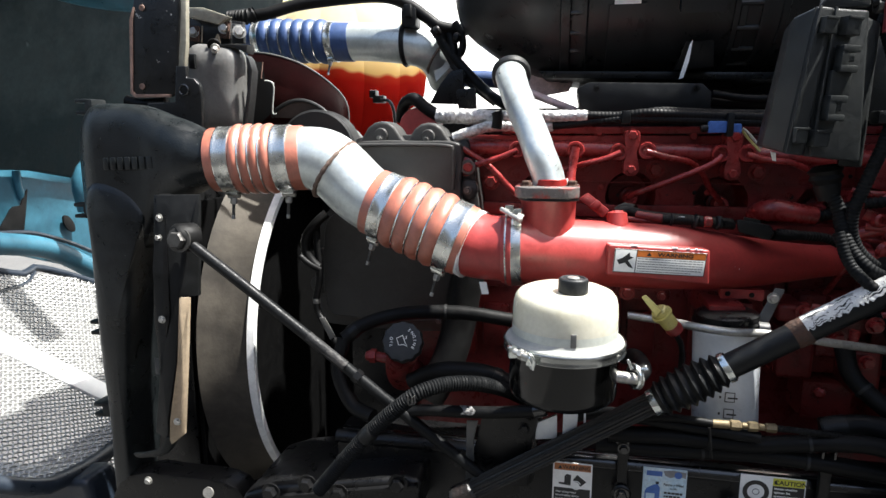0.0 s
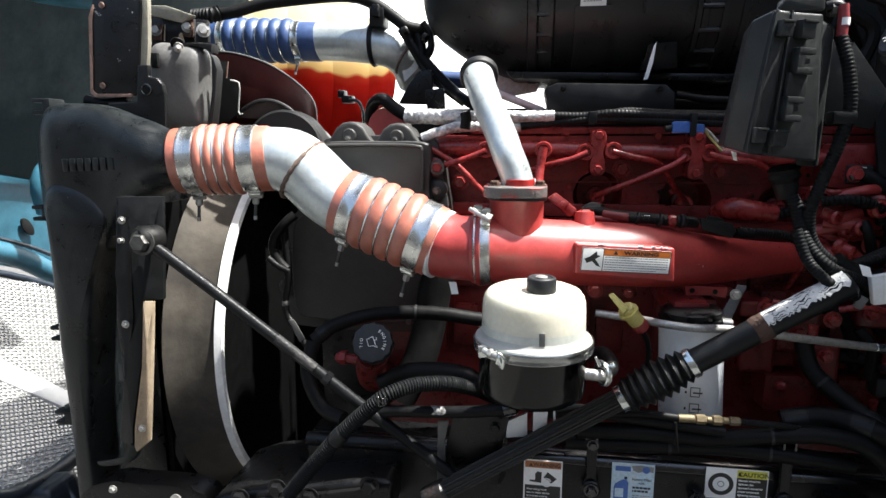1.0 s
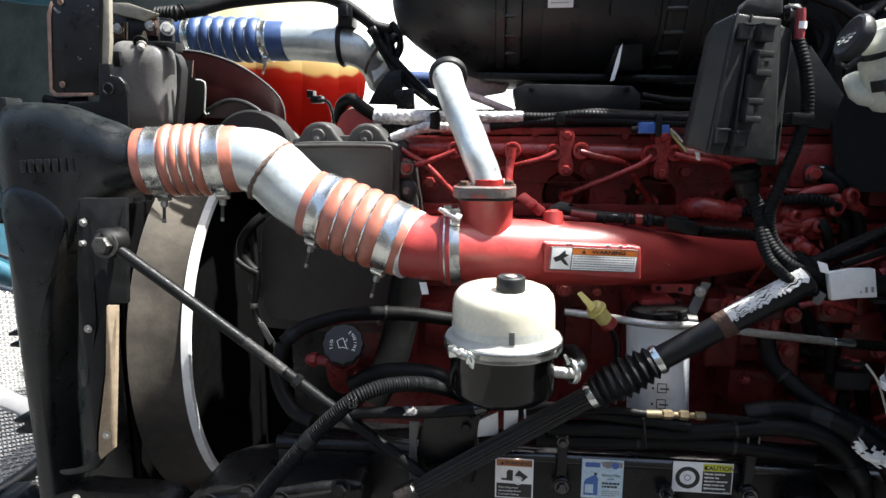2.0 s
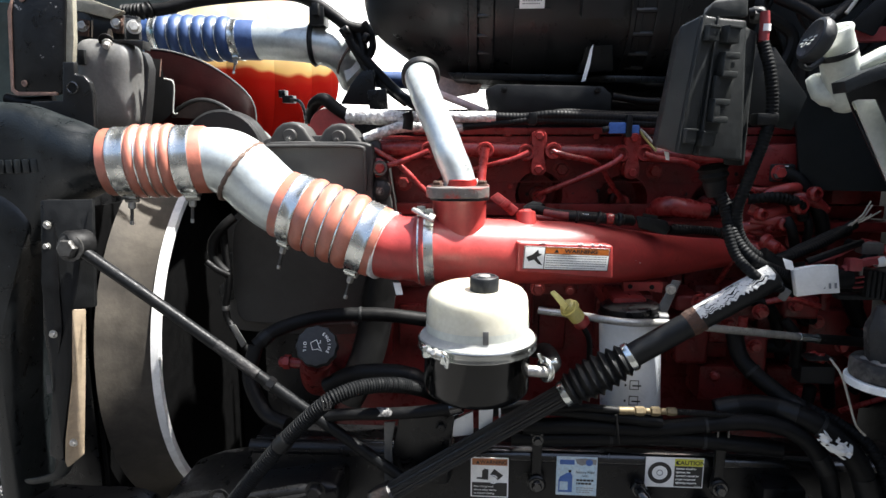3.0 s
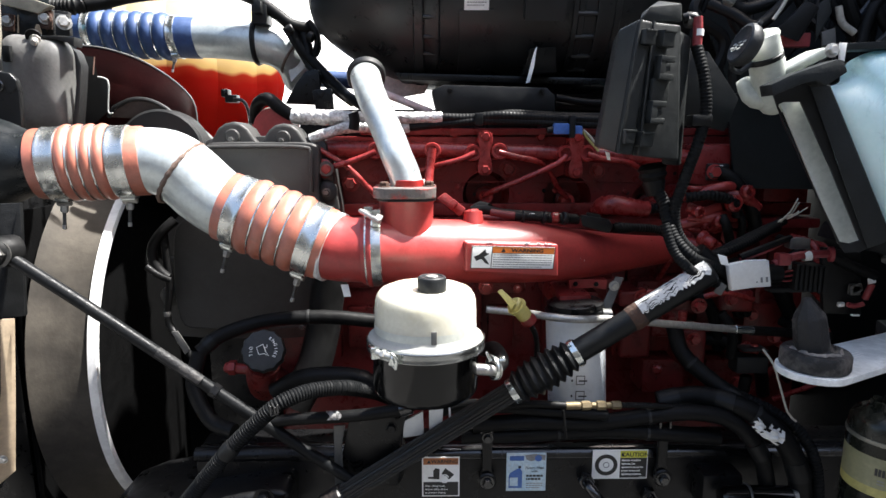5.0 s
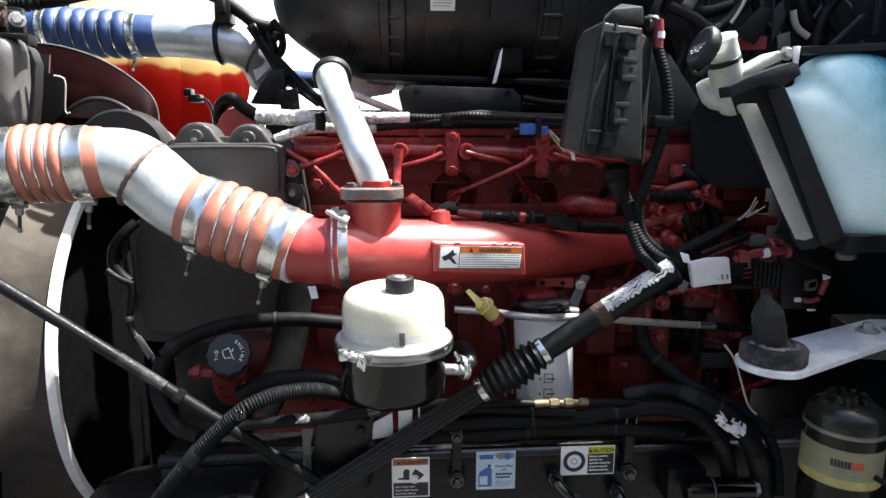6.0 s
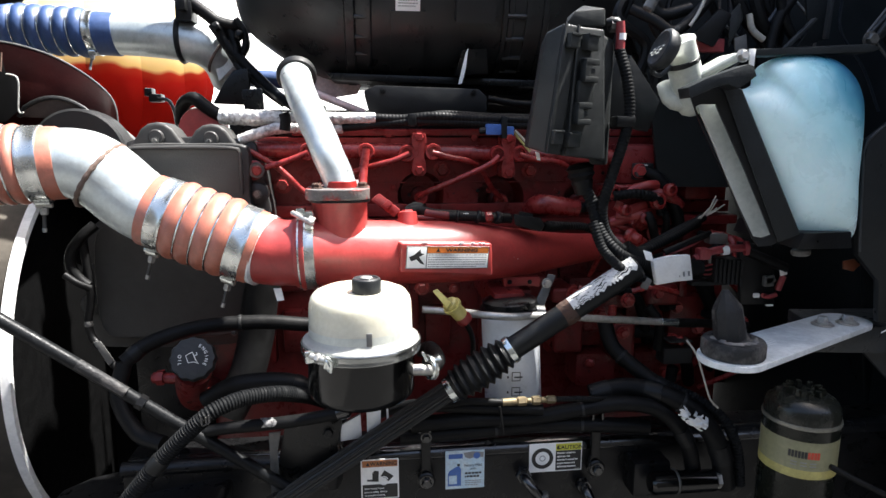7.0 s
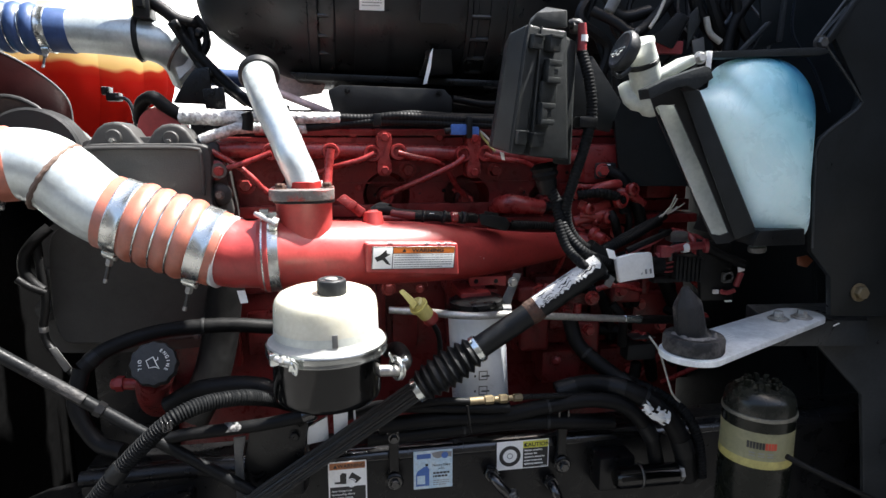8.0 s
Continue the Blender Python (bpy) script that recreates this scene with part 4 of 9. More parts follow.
for q in ((0.588, 1.29, 1.527), (0.564, 1.29, 1.48), (0.629, 1.29, 1.39)):
    bolt(engine, q, (0, -1, 0), 0.012, RED)

# Front gear cover.
cover = part("gear_cover", slab(rounded([(-0.460, 1.27, 1.576), (-0.427, 1.27, 1.588), (-0.335, 1.27, 1.588), (-0.249, 1.27, 1.586), (-0.232, 1.27, 1.562), (-0.235, 1.27, 1.487), (-0.225, 1.27, 1.416), (-0.231, 1.27, 1.221), (-0.281, 1.27, 1.196), (-0.475, 1.27, 1.195), (-0.540, 1.27, 1.22), (-0.540, 1.27, 1.392), (-0.507, 1.27, 1.44), (-0.474, 1.27, 1.498)], 4), (0, 0.14, 0), 0.012, 3), GEAR_COVER, engine, "dark grey cast gear cover with bolt ears")
flange = bmesh.new()
slab(rounded([(-0.482, 1.305, 1.569), (-0.448, 1.305, 1.597), (-0.249, 1.305, 1.597), (-0.220, 1.305, 1.561), (-0.207, 1.305, 1.496), (-0.198, 1.305, 1.411), (-0.213, 1.305, 1.198), (-0.264, 1.305, 1.165), (-0.515, 1.305, 1.164), (-0.575, 1.305, 1.197), (-0.575, 1.305, 1.386), (-0.532, 1.305, 1.447)], 4), (0, 0.10, 0), 0.006, 2, flange)
for q in ((-0.410, 1.3, 1.596), (-0.307, 1.3, 1.593)):
    hump = [(-0.072, -0.02), (-0.052, -0.012), (-0.040, 0.004), (-0.030, 0.020), (-0.016, 0.030), (0.0, 0.033), (0.016, 0.030), (0.030, 0.020), (0.040, 0.004), (0.052, -0.012), (0.072, -0.02), (0.0, -0.05)]
    slab([(q[0] + hx, 1.288, q[2] + hz) for hx, hz in hump], (0, 0.07, 0), 0.007, 3, flange)
    lathe([(0.015, 0), (0.015, 0.006), (0.013, 0.008), (0, 0.008)], (q[0], 1.289, q[2] + 0.004), (0, -1, 0), 20, flange)
for q in ((-0.224, 1.3, 1.487), (-0.566, 1.3, 1.262), (-0.557, 1.3, 1.325)):
    lathe([(0.022, 0), (0.022, 0.016), (0.016, 0.02), (0, 0.02)], (q[0], 1.31, q[2]), (0, -1, 0), 20, flange)
part("cover_flange", flange, GEAR_COVER, cover)
for q, r in (((-0.411, 1.305, 1.593), 5), ((-0.309, 1.305, 1.591), 5), ((-0.220, 1.28, 1.486), 6), ((-0.556, 1.28, 1.266), 5), ((-0.279, 1.265, 1.203), 5)):
    bolt(cover, (q[0], q[1] - (0.026 if q[2] > 1.58 else 0.006), q[2]), (0, -1, 0), 0.0011 * r, DULL)
part("cover_rib", tube([(-0.462, 1.262, 1.576), (-0.440, 1.260, 1.579), (-0.340, 1.260, 1.580), (-0.262, 1.260, 1.578), (-0.248, 1.260, 1.568), (-0.247, 1.261, 1.520), (-0.249, 1.263, 1.488)], 0.0042, 10), GEAR_COVER, cover, "raised dusty ledge of the cover")

fw = thing("front_wiring", (-0.550, 1.25, 1.226), "black taped wiring with white connectors beside the gear cover", "wiring")
part("loom", tube([(-0.525, 1.25, 1.433), (-0.545, 1.24, 1.414), (-0.569, 1.24, 1.383), (-0.572, 1.24, 1.352), (-0.559, 1.24, 1.328), (-0.544, 1.24, 1.314)], 0.0104, 12), RUBBER, fw)
part("loom", tube([(-0.550, 1.25, 1.407), (-0.549, 1.25, 1.36), (-0.546, 1.25, 1.312), (-0.549, 1.25, 1.275), (-0.556, 1.25, 1.241), (-0.553, 1.25, 1.211), (-0.536, 1.24, 1.19)], 0.0081, 12), RUBBER, fw)
part("stub_hose", tube([(-0.577, 1.22, 1.342), (-0.557, 1.22, 1.326), (-0.537, 1.23, 1.312)], 0.0068, 12), RUBBER, fw)
part("white_collar", lathe([(0.0069, 0), (0.0081, 0.002), (0.0081, 0.012), (0.0069, 0.014)], (-0.556, 1.25, 1.229), (0, 0, 1), 14), GREY, fw)
part("white_connector", hull([(-0.543, 1.23, 1.203), (-0.529, 1.23, 1.205), (-0.506, 1.23, 1.163), (-0.518, 1.23, 1.153), (-0.552, 1.25, 1.196), (-0.537, 1.25, 1.199), (-0.514, 1.25, 1.156), (-0.527, 1.25, 1.146)], 0.002), GREY, fw)
part("loom", tube([(-0.517, 1.24, 1.157), (-0.502, 1.24, 1.13), (-0.504, 1.26, 1.071)], 0.0069, 10), RUBBER, fw)
# Added filler box, painted black for the shade below the gear cover.
part("gap_filler", span(((-0.510, 1.33, 1.149)[0], 1.33, 0.56), (x0 - 0.101, 1.84, (-0.497, 1.33, 1.189)[2]), 0.02), BLACK, engine)
part("crank_cover", span(((-0.498, 1.3, 1.16)[0], 1.36, (-0.497, 1.33, 1.189)[2]), (x0 + 0.018, 1.84, (-0.484, 1.36, 1.565)[2]), 0.02), COVER, engine)
# Crank-side pulley rim behind the elbow and the red accessory hub.
part("idler_pulley", lathe([(0.03, -0.03), (0.0820, -0.03), (0.0872, -0.02), (0.0793, -0.012), (0.0793, 0.012), (0.0872, 0.02), (0.0820, 0.03), (0.03, 0.03)], (-0.584, 1.46, 1.544), (0.35, -0.93, 0), 40), GREY, engine, "grey ribbed belt pulley")
part("pump_hub", lathe([(0.0, 0), (0.0475, 0), (0.0531, 0.02), (0.0531, 0.05)], (-0.381, 1.5, 1.618), (0, 1, 0), 28), RED, engine)

# ---- intake manifold ----
manifold = thing("intake_manifold", (0.061, 1.1, 1.337), "glossy red cast intake manifold with a warning plate, dusty on top", "intake manifold")
body = tube([(*(-0.189, 1.058, 1.416), 0.0550), (*(-0.175, 1.056, 1.412), 0.0580), (*(-0.155, 1.054, 1.408), 0.0575), (*(-0.137, 1.052, 1.407), 0.0565), (*(-0.099, 1.05, 1.407), 0.0577), (*(-0.051, 1.06, 1.404), 0.0562), (*(0.060, 1.09, 1.396), 0.0568), (*(0.166, 1.12, 1.389), 0.0563),
             (*(0.257, 1.155, 1.379), 0.0503), (*(0.345, 1.2, 1.371), 0.0413), (*(0.438, 1.26, 1.364), 0.0328), (*(0.520, 1.32, 1.358), 0.0290)], None, 40, 0.012)
part("runner", body, RED, manifold)
neck_top, neck_low = (-0.045, 1.06, 1.494), (-0.046, 1.06, 1.422)
part("riser", lathe([(0.0454, -0.04), (0.0454, 0.03), (0.0464, neck_top[2] - neck_low[2] - 0.006), (0.0493, neck_top[2] - neck_low[2])], neck_low, (0, 0, 1), 36), RED, manifold)
zf = neck_top[2]
fx = neck_top[0]
part("riser_flange", slab(rounded_box(fx, 1.06, 0.1000, 0.105, 0.03, zf), (0, 0, 0.0040), 0.001), BLACK, manifold, "dark gasket between the flanges")
part("pipe_flange", slab(rounded_box(fx - 0.003, 1.06, 0.1060, 0.105, 0.028, zf + 0.0042), (0, 0, 0.0185), 0.0025, 3), WORN_PLATE, manifold, "worn red flange plate, chipped to bare metal")
for q in ((-0.082, 1.045, 1.507), (-0.007, 1.06, 1.506)):
    bolt(manifold, (q[0], q[1] - 0.01, zf + 0.0227), (0, 0, 1), 0.008, RUST)
part("sensor_boss", lathe([(0.02, 0), (0.017, 0.02), (0.016, 0.026), (0.008, 0.028)], (0.071, 1.09, 1.443), (0, 0.1, 1), 20), RED, manifold)
bolt(manifold, (0.071, 1.09, 1.462), (0, 0.1, 1), 0.010, RED)
part("end_lug", slab([(0.433, 1.24, 1.392), (0.449, 1.24, 1.392), (0.454, 1.24, 1.354), (0.432, 1.24, 1.354)], (0, 0.05, 0), 0.003), RED, manifold)
# Cast pad with the warning plate, lying along the runner.
TL, TR, BL, BR = Vector((0.054, 1.022, 1.425)), Vector((0.219, 1.061, 1.414)), Vector((0.054, 1.024, 1.373)), Vector((0.222, 1.063, 1.355))
out = (TR - TL).cross(BL - TL).normalized()
out = out if out.y < 0 else -out
part("plate_pad", slab([TL, TR, BR, BL], -out * 0.03, 0.004, 3), RED, manifold)
m = axes(BL + (TR - TL) * 0.05 + (TL - BL) * 0.13 + out * 0.0004, TR - TL, out)
w, h = (TR - TL).length * 0.90, (TL - BL).length * 0.76
plate = part("warning_plate", block((w, h, 0.001), m @ Matrix.Translation((w / 2, h / 2, 0.0005)), 0.0004), PAPER, manifold, "white and orange printed warning plate")
for bx_, by_, bw_, bh_ in ((0, 0, w, 0.0012), (0, h - 0.0012, w, 0.0012), (0, 0, 0.0012, h), (w - 0.0012, 0, 0.0012, h), (w * 0.245, h * 0.685, w * 0.75, 0.0009)):
    sticker("border_line", m, bx_, by_, bw_, bh_, 0.0014, INK, plate, 0.0003)
rnd = random.Random(4)
for k in range(8):
    c = Vector((0.236 + 0.0055 * k, 1.094 + 0.0022 * k, 1.378 + rnd.uniform(-0.003, 0.003)))
    part("paint_chip", slab([c + Vector((rnd.uniform(0.6, 1.3) * 0.006 * math.cos(a), 0, rnd.uniform(0.5, 1.2) * 0.0022 * math.sin(a))) for a in (0, 0.9, 1.7, 2.6, 3.5, 4.4, 5.4)], (0.0, 0.02, 0), 0), PAPER, manifold, smooth=False)
for k in range(7):
    c = TL + (TR - TL) * rnd.uniform(0.05, 0.98) + out * 0.0006
    part("paint_chip", slab([c + Vector((rnd.uniform(0.4, 1.2) * 0.004 * math.cos(a), 0, rnd.uniform(0.5, 1.2) * 0.0014 * math.sin(a))) for a in (0, 1.2, 2.2, 3.5, 4.6)], -out * 0.003, 0), PAPER, manifold, smooth=False)
part("white_tag", slab([(-0.159, 1.03, 1.35), (-0.146, 1.03, 1.35), (-0.142, 1.03, 1.329), (-0.154, 1.03, 1.328)], (0, 0.002, 0), 0.0003), PAPER, manifold)
sticker("header_band", m, w * 0.245, h * 0.70, w * 0.745, h * 0.27, 0.001, LABEL_ORANGE, plate)
lettering("wording", "WARNING", m, w * 0.66, h * 0.765, h * 0.155, 0.0016, INK, plate, "CENTER", 1.45, 0.0003)
part("triangle", slab([m @ Vector((w * x, h * y, 0.0014)) for x, y in ((0.345, 0.755), (0.40, 0.755), (0.3725, 0.92))], out * 0.0004, 0), INK, plate, smooth=False)
print_lines(m, w * 0.26, h * 0.62, w * 0.71, h * 0.105, 6, h * 0.038, 0.0013, GREY_INK, plate, seed=11)
sticker("panel_line", m, w * 0.236, 0, w * 0.008, h, 0.001, INK, plate)
part("pictogram", slab([m @ Vector((w * x, h * y, 0.0012)) for x, y in ((0.03, 0.52), (0.09, 0.62), (0.16, 0.86), (0.17, 0.70), (0.21, 0.66), (0.15, 0.52), (0.19, 0.34), (0.22, 0.18), (0.17, 0.24), (0.12, 0.42), (0.06, 0.34))], out * 0.0004, 0), INK, plate, smooth=False)
for k in range(6):
    a = radians(-62 + 13 * k)
    rr = 0.0538
    c = Vector((-0.134, 1.054, 1.403))
    m = Matrix.Translation((c.x, c.y - rr * math.cos(a), c.z - rr * math.sin(a))) @ Matrix.Rotation(a, 4, "X")
    part("casting_mark", block((0.0112, 0.0035, 0.0065), m, 0.0012), RED, manifold)
# V-band clamp at the mouth.
def band(parent, at, axis, r, width, name="band_clamp", material=None):
    prof = [(r, -width / 2), (r + 0.0025, -width / 2 + 0.001), (r + 0.003, 0), (r + 0.0025, width / 2 - 0.001), (r, width / 2), (r - 0.002, width / 2), (r - 0.002, -width / 2), (r, -width / 2)]
    return part(name, lathe(prof, at, axis, 48, close=False), material or POLISHED, parent)


vb = thing("v_band_clamp", (-0.100, 1.05, 1.348), "polished steel band clamp with a T-bolt", "clamp")
at, ax = (-0.101, 1.05, 1.407), (1, 0.02, 0.02)
ring = band(vb, at, ax, 0.0606, 0.0285, "clamp_ring", BAND)
part("clamp_ring", lathe([(0.0586, -0.02), (0.0645, -0.008), (0.0645, -0.003), (0.0586, 0.0)], at, ax, 48, close=False), RED, vb)
part("t_bolt", rod((-0.122, 1.02, 1.479), (-0.086, 0.990, 1.464), 0.004), ZINC, vb)
part("saddle", span((-0.116, 1.02, 1.467), ((-0.101, 1.02, 1.485)[0], 1.045, (-0.101, 1.02, 1.485)[2]), 0.003), POLISHED, vb)
part("saddle", span((-0.100, 1, 1.454), ((-0.086, 1, 1.482)[0], 1.03, (-0.086, 1, 1.482)[2]), 0.003), POLISHED, vb)
part("nut", lathe([(0.008, 0), (0.008, 0.01)], (-0.094, 1, 1.47), (1, 0, -0.5), 6), ZINC, vb, sharp=20)

# ---- charge-air hoses and elbow ----
def hump_hose(name, p0, p1, r, humps, label, rubber, group, scale=1.0, cuff=(0.115, 0.22, 0.70, 0.81), lean=0.0, swell=0.10, bolt_down=None, skew=0.0):
    """A silicone hump hose on two pipe ends, with steel rings between its humps and a T-bolt clamp at each end; lean
    and skew shear its folds to fit the camera's view.
    """
    p0, p1 = Vector(p0), Vector(p1)
    axis, d = (p1 - p0).normalized(), (p1 - p0).length
    up = (Vector((0, 0, 1)) - axis * axis.z).normalized()
    near = axis.cross(up)
    near = near if near.y < 0 else -near
    hose = thing(name, p0 - Vector((0, 0, r)), label, "hose", group)

    def leaned(bm):
        for v in bm.verts:
            off = v.co - p0
            v.co += axis * (skew * off.dot(near) - lean * off.dot(up))
        return bm

    prof = [(r * 0.93, 0.0), (r * 0.985, 0.0008), (r, 0.003)]
    s0, s1 = cuff[1] * d, cuff[2] * d
    prof += [(r, s0)]
    rings = []
    each = (s1 - s0) / humps
    for k in range(humps):
        for i in range(1, 11):
            t = i / 11
            prof.append((r * (1.0 + swell * math.sin(math.pi * t) ** 0.7), s0 + each * (k + t)))
        if k < humps - 1:
            rings.append(s0 + each * (k + 1))
            prof.append((r * 1.0, s0 + each * (k + 1)))
    prof += [(r, s1), (r, d - 0.003), (r * 0.985, d - 0.0008), (r * 0.93, d)]
    part("hose_body", leaned(lathe(prof, p0, axis, 64)), rubber, hose)
    for s in rings:
        q = p0 + axis * s
        side = axis.orthogonal().normalized()
        pts = arc(q, side, axis.cross(side), r * (1 + swell * 0.42), 0, 360, 56)
        part("wire_ring", leaned(sweep(bmesh.new(), pts, [0.0020 * scale] * len(pts), 8, False)), POLISHED, hose)
    for c0, c1 in ((cuff[0], cuff[1]), (cuff[2], cuff[3])):
        at = p0 + axis * d * (c0 + c1) / 2
        wide = d * (c1 - c0) * 0.94
        rr = r + 0.0012
        strap = [(rr - 0.002, -wide / 2), (rr + 0.0008, -wide / 2), (rr + 0.0014, -wide * 0.40), (rr + 0.0006, -wide * 0.34), (rr + 0.0006, wide * 0.34), (rr + 0.0014, wide * 0.40), (rr + 0.0008, wide / 2), (rr - 0.002, wide / 2)]
        cl = part("band_clamp", leaned(lathe(strap, at, axis, 64, close=False)), BAND, hose, sharp=50)
        down = Vector(bolt_down or (-0.12, -0.05, -1.0))
        down = (down - axis * down.dot(axis)).normalized()
        foot = at + down * (r + 0.003) + axis * (lean * r)
        turn = Matrix.Translation(foot) @ axis.to_track_quat("X", "Z").to_matrix().to_4x4()
        part("clamp_bridge", block((wide * 0.8, 0.024 * scale, 0.007 * scale), turn, 0.002), POLISHED, cl)
        part("trunnion", rod(foot + down * 0.006 * scale - axis * wide * 0.42, foot + down * 0.006 * scale + axis * wide * 0.42, 0.0046 * scale, 12), ZINC, cl)
        along = (down + Vector((-0.10, -0.10, -0.6))).normalized()
        part("t_bolt", rod(foot, foot + along * 0.050 * scale, 0.0031 * scale, 10), DULL, cl)
        part("lock_nut", lathe([(0.0066 * scale, 0), (0.0066 * scale, 0.009 * scale), (0.005 * scale, 0.012 * scale)], foot + along * 0.010 * scale, along, 6), ZINC, cl, sharp=20)
        part("bolt_sleeve", rod(foot + along * 0.044 * scale, foot + along * 0.052 * scale, 0.0036 * scale, 10), ZINC, cl)
    return hose


hump_hose("charge_air_hose", (-0.694, 1.100, 1.552), (-0.511, 1.120, 1.557), 0.0615, 4, "orange silicone hump hose on the charge-air duct", ORANGE, "orange charge-air hoses", cuff=(0.10, 0.272, 0.70, 0.878), lean=0.04, skew=0.08)
hump_hose("charge_air_hose", (-0.376, 1.115, 1.477), (-0.184, 1.0567, 1.4144), 0.0634, 4, "orange silicone hump hose at the intake manifold", ORANGE, "orange charge-air hoses", cuff=(0.09, 0.235, 0.785, 0.937), lean=-0.09, skew=0.26, bolt_down=(-0.1, -0.10, -1.0))
elbow = thing("charge_air_pipe", (-0.460, 1.12, 1.495), "dull silver aluminised charge-air elbow with a rusty weld", "pipe")
R = 0.0612
part("pipe_bend", tube([(*(-0.529, 1.120, 1.556), R * 0.95), (*(-0.495, 1.120, 1.556), R * 0.97), (*(-0.469, 1.122, 1.549), R), (*(-0.442, 1.125, 1.529), R * 1.01), (*(-0.408, 1.122, 1.498), R), (*(-0.374, 1.115, 1.476), R * 0.97), (*(-0.335, 1.105, 1.462), R * 0.95)], None, 56, 0.008), STEEL, elbow)
q, ax = Vector((-0.453, 1.124, 1.535)), Vector((0.72, 0.0, -0.52))
side = ax.orthogonal().normalized()
pts = arc(q, side, ax.normalized().cross(side), R * 1.008, 0, 360, 56)
part("weld_bead", sweep(bmesh.new(), pts, [0.0042 + 0.0009 * math.sin(k * 2.3) for k in range(len(pts))], 8, False), WELD, elbow)
part("end_bead", lathe([(R * 0.9, -0.008), (R, -0.006), (R + 0.001, 0.004), (R * 0.9, 0.006)], (-0.175, 1.053, 1.412), Vector((-0.195, 1.060, 1.418)) - Vector((-0.376, 1.115, 1.477)), 48, close=False), ALU, elbow)

# Silver crossover pipe into the air cleaner.
cross_pipe = thing("crossover_pipe", ((-0.042, 1.06, 1.511)[0], 1.06, zf + 0.02), "bare silver intake pipe rising to the air cleaner", "pipe")
r = 0.0270
part("pipe_body", tube([(*(-0.042, 1.06, 1.511), r), (*(-0.051, 1.065, 1.540), r), (*(-0.063, 1.070, 1.568), r), (*(-0.077, 1.090, 1.602), r), (*(-0.098, 1.120, 1.644), r), (*(-0.116, 1.170, 1.679), r * 1.03), (*(-0.130, 1.240, 1.708), r * 1.1), (*(-0.144, 1.340, 1.732), r * 1.15)], None, 32, 0.006), STEEL, cross_pipe)
part("painted_collar", lathe([(r * 1.02, 0), (r * 1.04, 0.003), (r * 1.04, 0.0148), (r, 0.0158)], (-0.042, 1.06, 1.512), (-0.02, 0, 1), 32, close=False), surface("chipped_red_collar", (0.40, 0.025, 0.02), (0.3, 0.02, 0.018), 0.4, chips=(0.7, 0.7, 0.7), chip_level=0.56, chip_scale=35), cross_pipe)
part("rubber_cuff", lathe([(r * 1.18, 0), (r * 1.36, 0.002), (r * 1.44, 0.006), (r * 1.44, 0.016), (r * 1.2, 0.020)], (-0.132, 1.265, 1.713), (-0.12, 0.80, 0.52), 40), COVER, cross_pipe)

# ---- power-steering reservoir ----
res = thing("steering_reservoir", (-0.012, 0.880, 1.213), "milky white fluid reservoir on a glossy black canister", "reservoir")
C = Vector((-0.0115, 0.880, 1.305))
r1, r2 = 0.0878, 0.0752
zl = -0.082
part("upper_bowl", lathe([(r2, 0.025), (r2 * 0.997, 0.046), (r2 * 0.985, 0.0585), (r2 * 0.955, 0.0670), (r2 * 0.88, 0.0742), (r2 * 0.74, 0.0786), (r2 * 0.45, 0.0805), (0, 0.081)], C, n=64), WHITE_TANK, res, "milky translucent plastic bowl")
part("fluid_section", lathe([(r2 * 1.005, 0.0), (r2 * 1.004, 0.0262)], C, n=64, close=False), FLUID_BAND, res, "bowl darkened by fluid behind it")
part("level_mark", span((C.x + 0.0085, C.y - r2 * 1.006, C.z + 0.014), (C.x + 0.0165, C.y - r2 * 0.9, C.z + 0.033), 0.001), GREY, res)
part("bowl_flange", lathe([(r2, 0.016), (r2 * 1.02, 0.011), (r1 * 0.90, 0.0085), (r1 * 0.96, 0.006), (r1 * 0.975, 0.002), (r1 * 0.975, -0.006)], C, n=72, close=False), LIP, res)
part("clamp_ring", lathe([(r1 * 0.97, 0.0035), (r1 * 0.992, 0.0045), (r1 * 1.004, 0.003), (r1 * 1.004, 0.0005), (r1 * 0.997, -0.001), (r1 * 0.994, -0.0078), (r1 * 1.0, -0.0088), (r1 * 0.998, -0.0105), (r1 * 0.98, -0.0115), (r1 * 0.88, -0.012)], C, n=72, close=False), RING_STEEL, res, "polished steel clamp ring")
part("canister", lathe([(r1 * 0.90, -0.0118), (r1 * 0.897, zl * 0.85), (r1 * 0.875, zl * 0.94), (r1 * 0.82, zl * 1.0), (0, zl * 1.01)], C, n=64), BLACK_GLOSS, res, "glossy black lower canister")
capc = C + Vector((0.0098, -0.028, 0.0785))
cap = lathe([(0.0200, 0), (0.0207, 0.002), (0.0207, 0.0175), (0.0197, 0.0205), (0.0177, 0.0220), (0.0155, 0.0216), (0.0145, 0.0202), (0, 0.0202)], capc, n=64)
for vert in cap.verts:
    p = vert.co - capc
    if 0.001 < p.z < 0.018 and math.hypot(p.x, p.y) > 0.019:
        ridge = 1 - 0.018 * (round(math.atan2(p.y, p.x) / (2 * math.pi) * 64) % 2)
        vert.co = capc + Vector((p.x * ridge, p.y * ridge, p.z))
part("filler_cap", cap, CAP_BLACK, res, "black knurled filler cap", sharp=25)
part("spout", lathe([(0.0192, -0.014), (0.0184, 0.002)], capc, n=28), WHITE_TANK, res)
part("cap_boss", lathe([(0.0086, 0.0198), (0.0086, 0.0222), (0.0076, 0.0229), (0, 0.0229)], capc, n=24), ZINC, res, "bare metal vent disc")
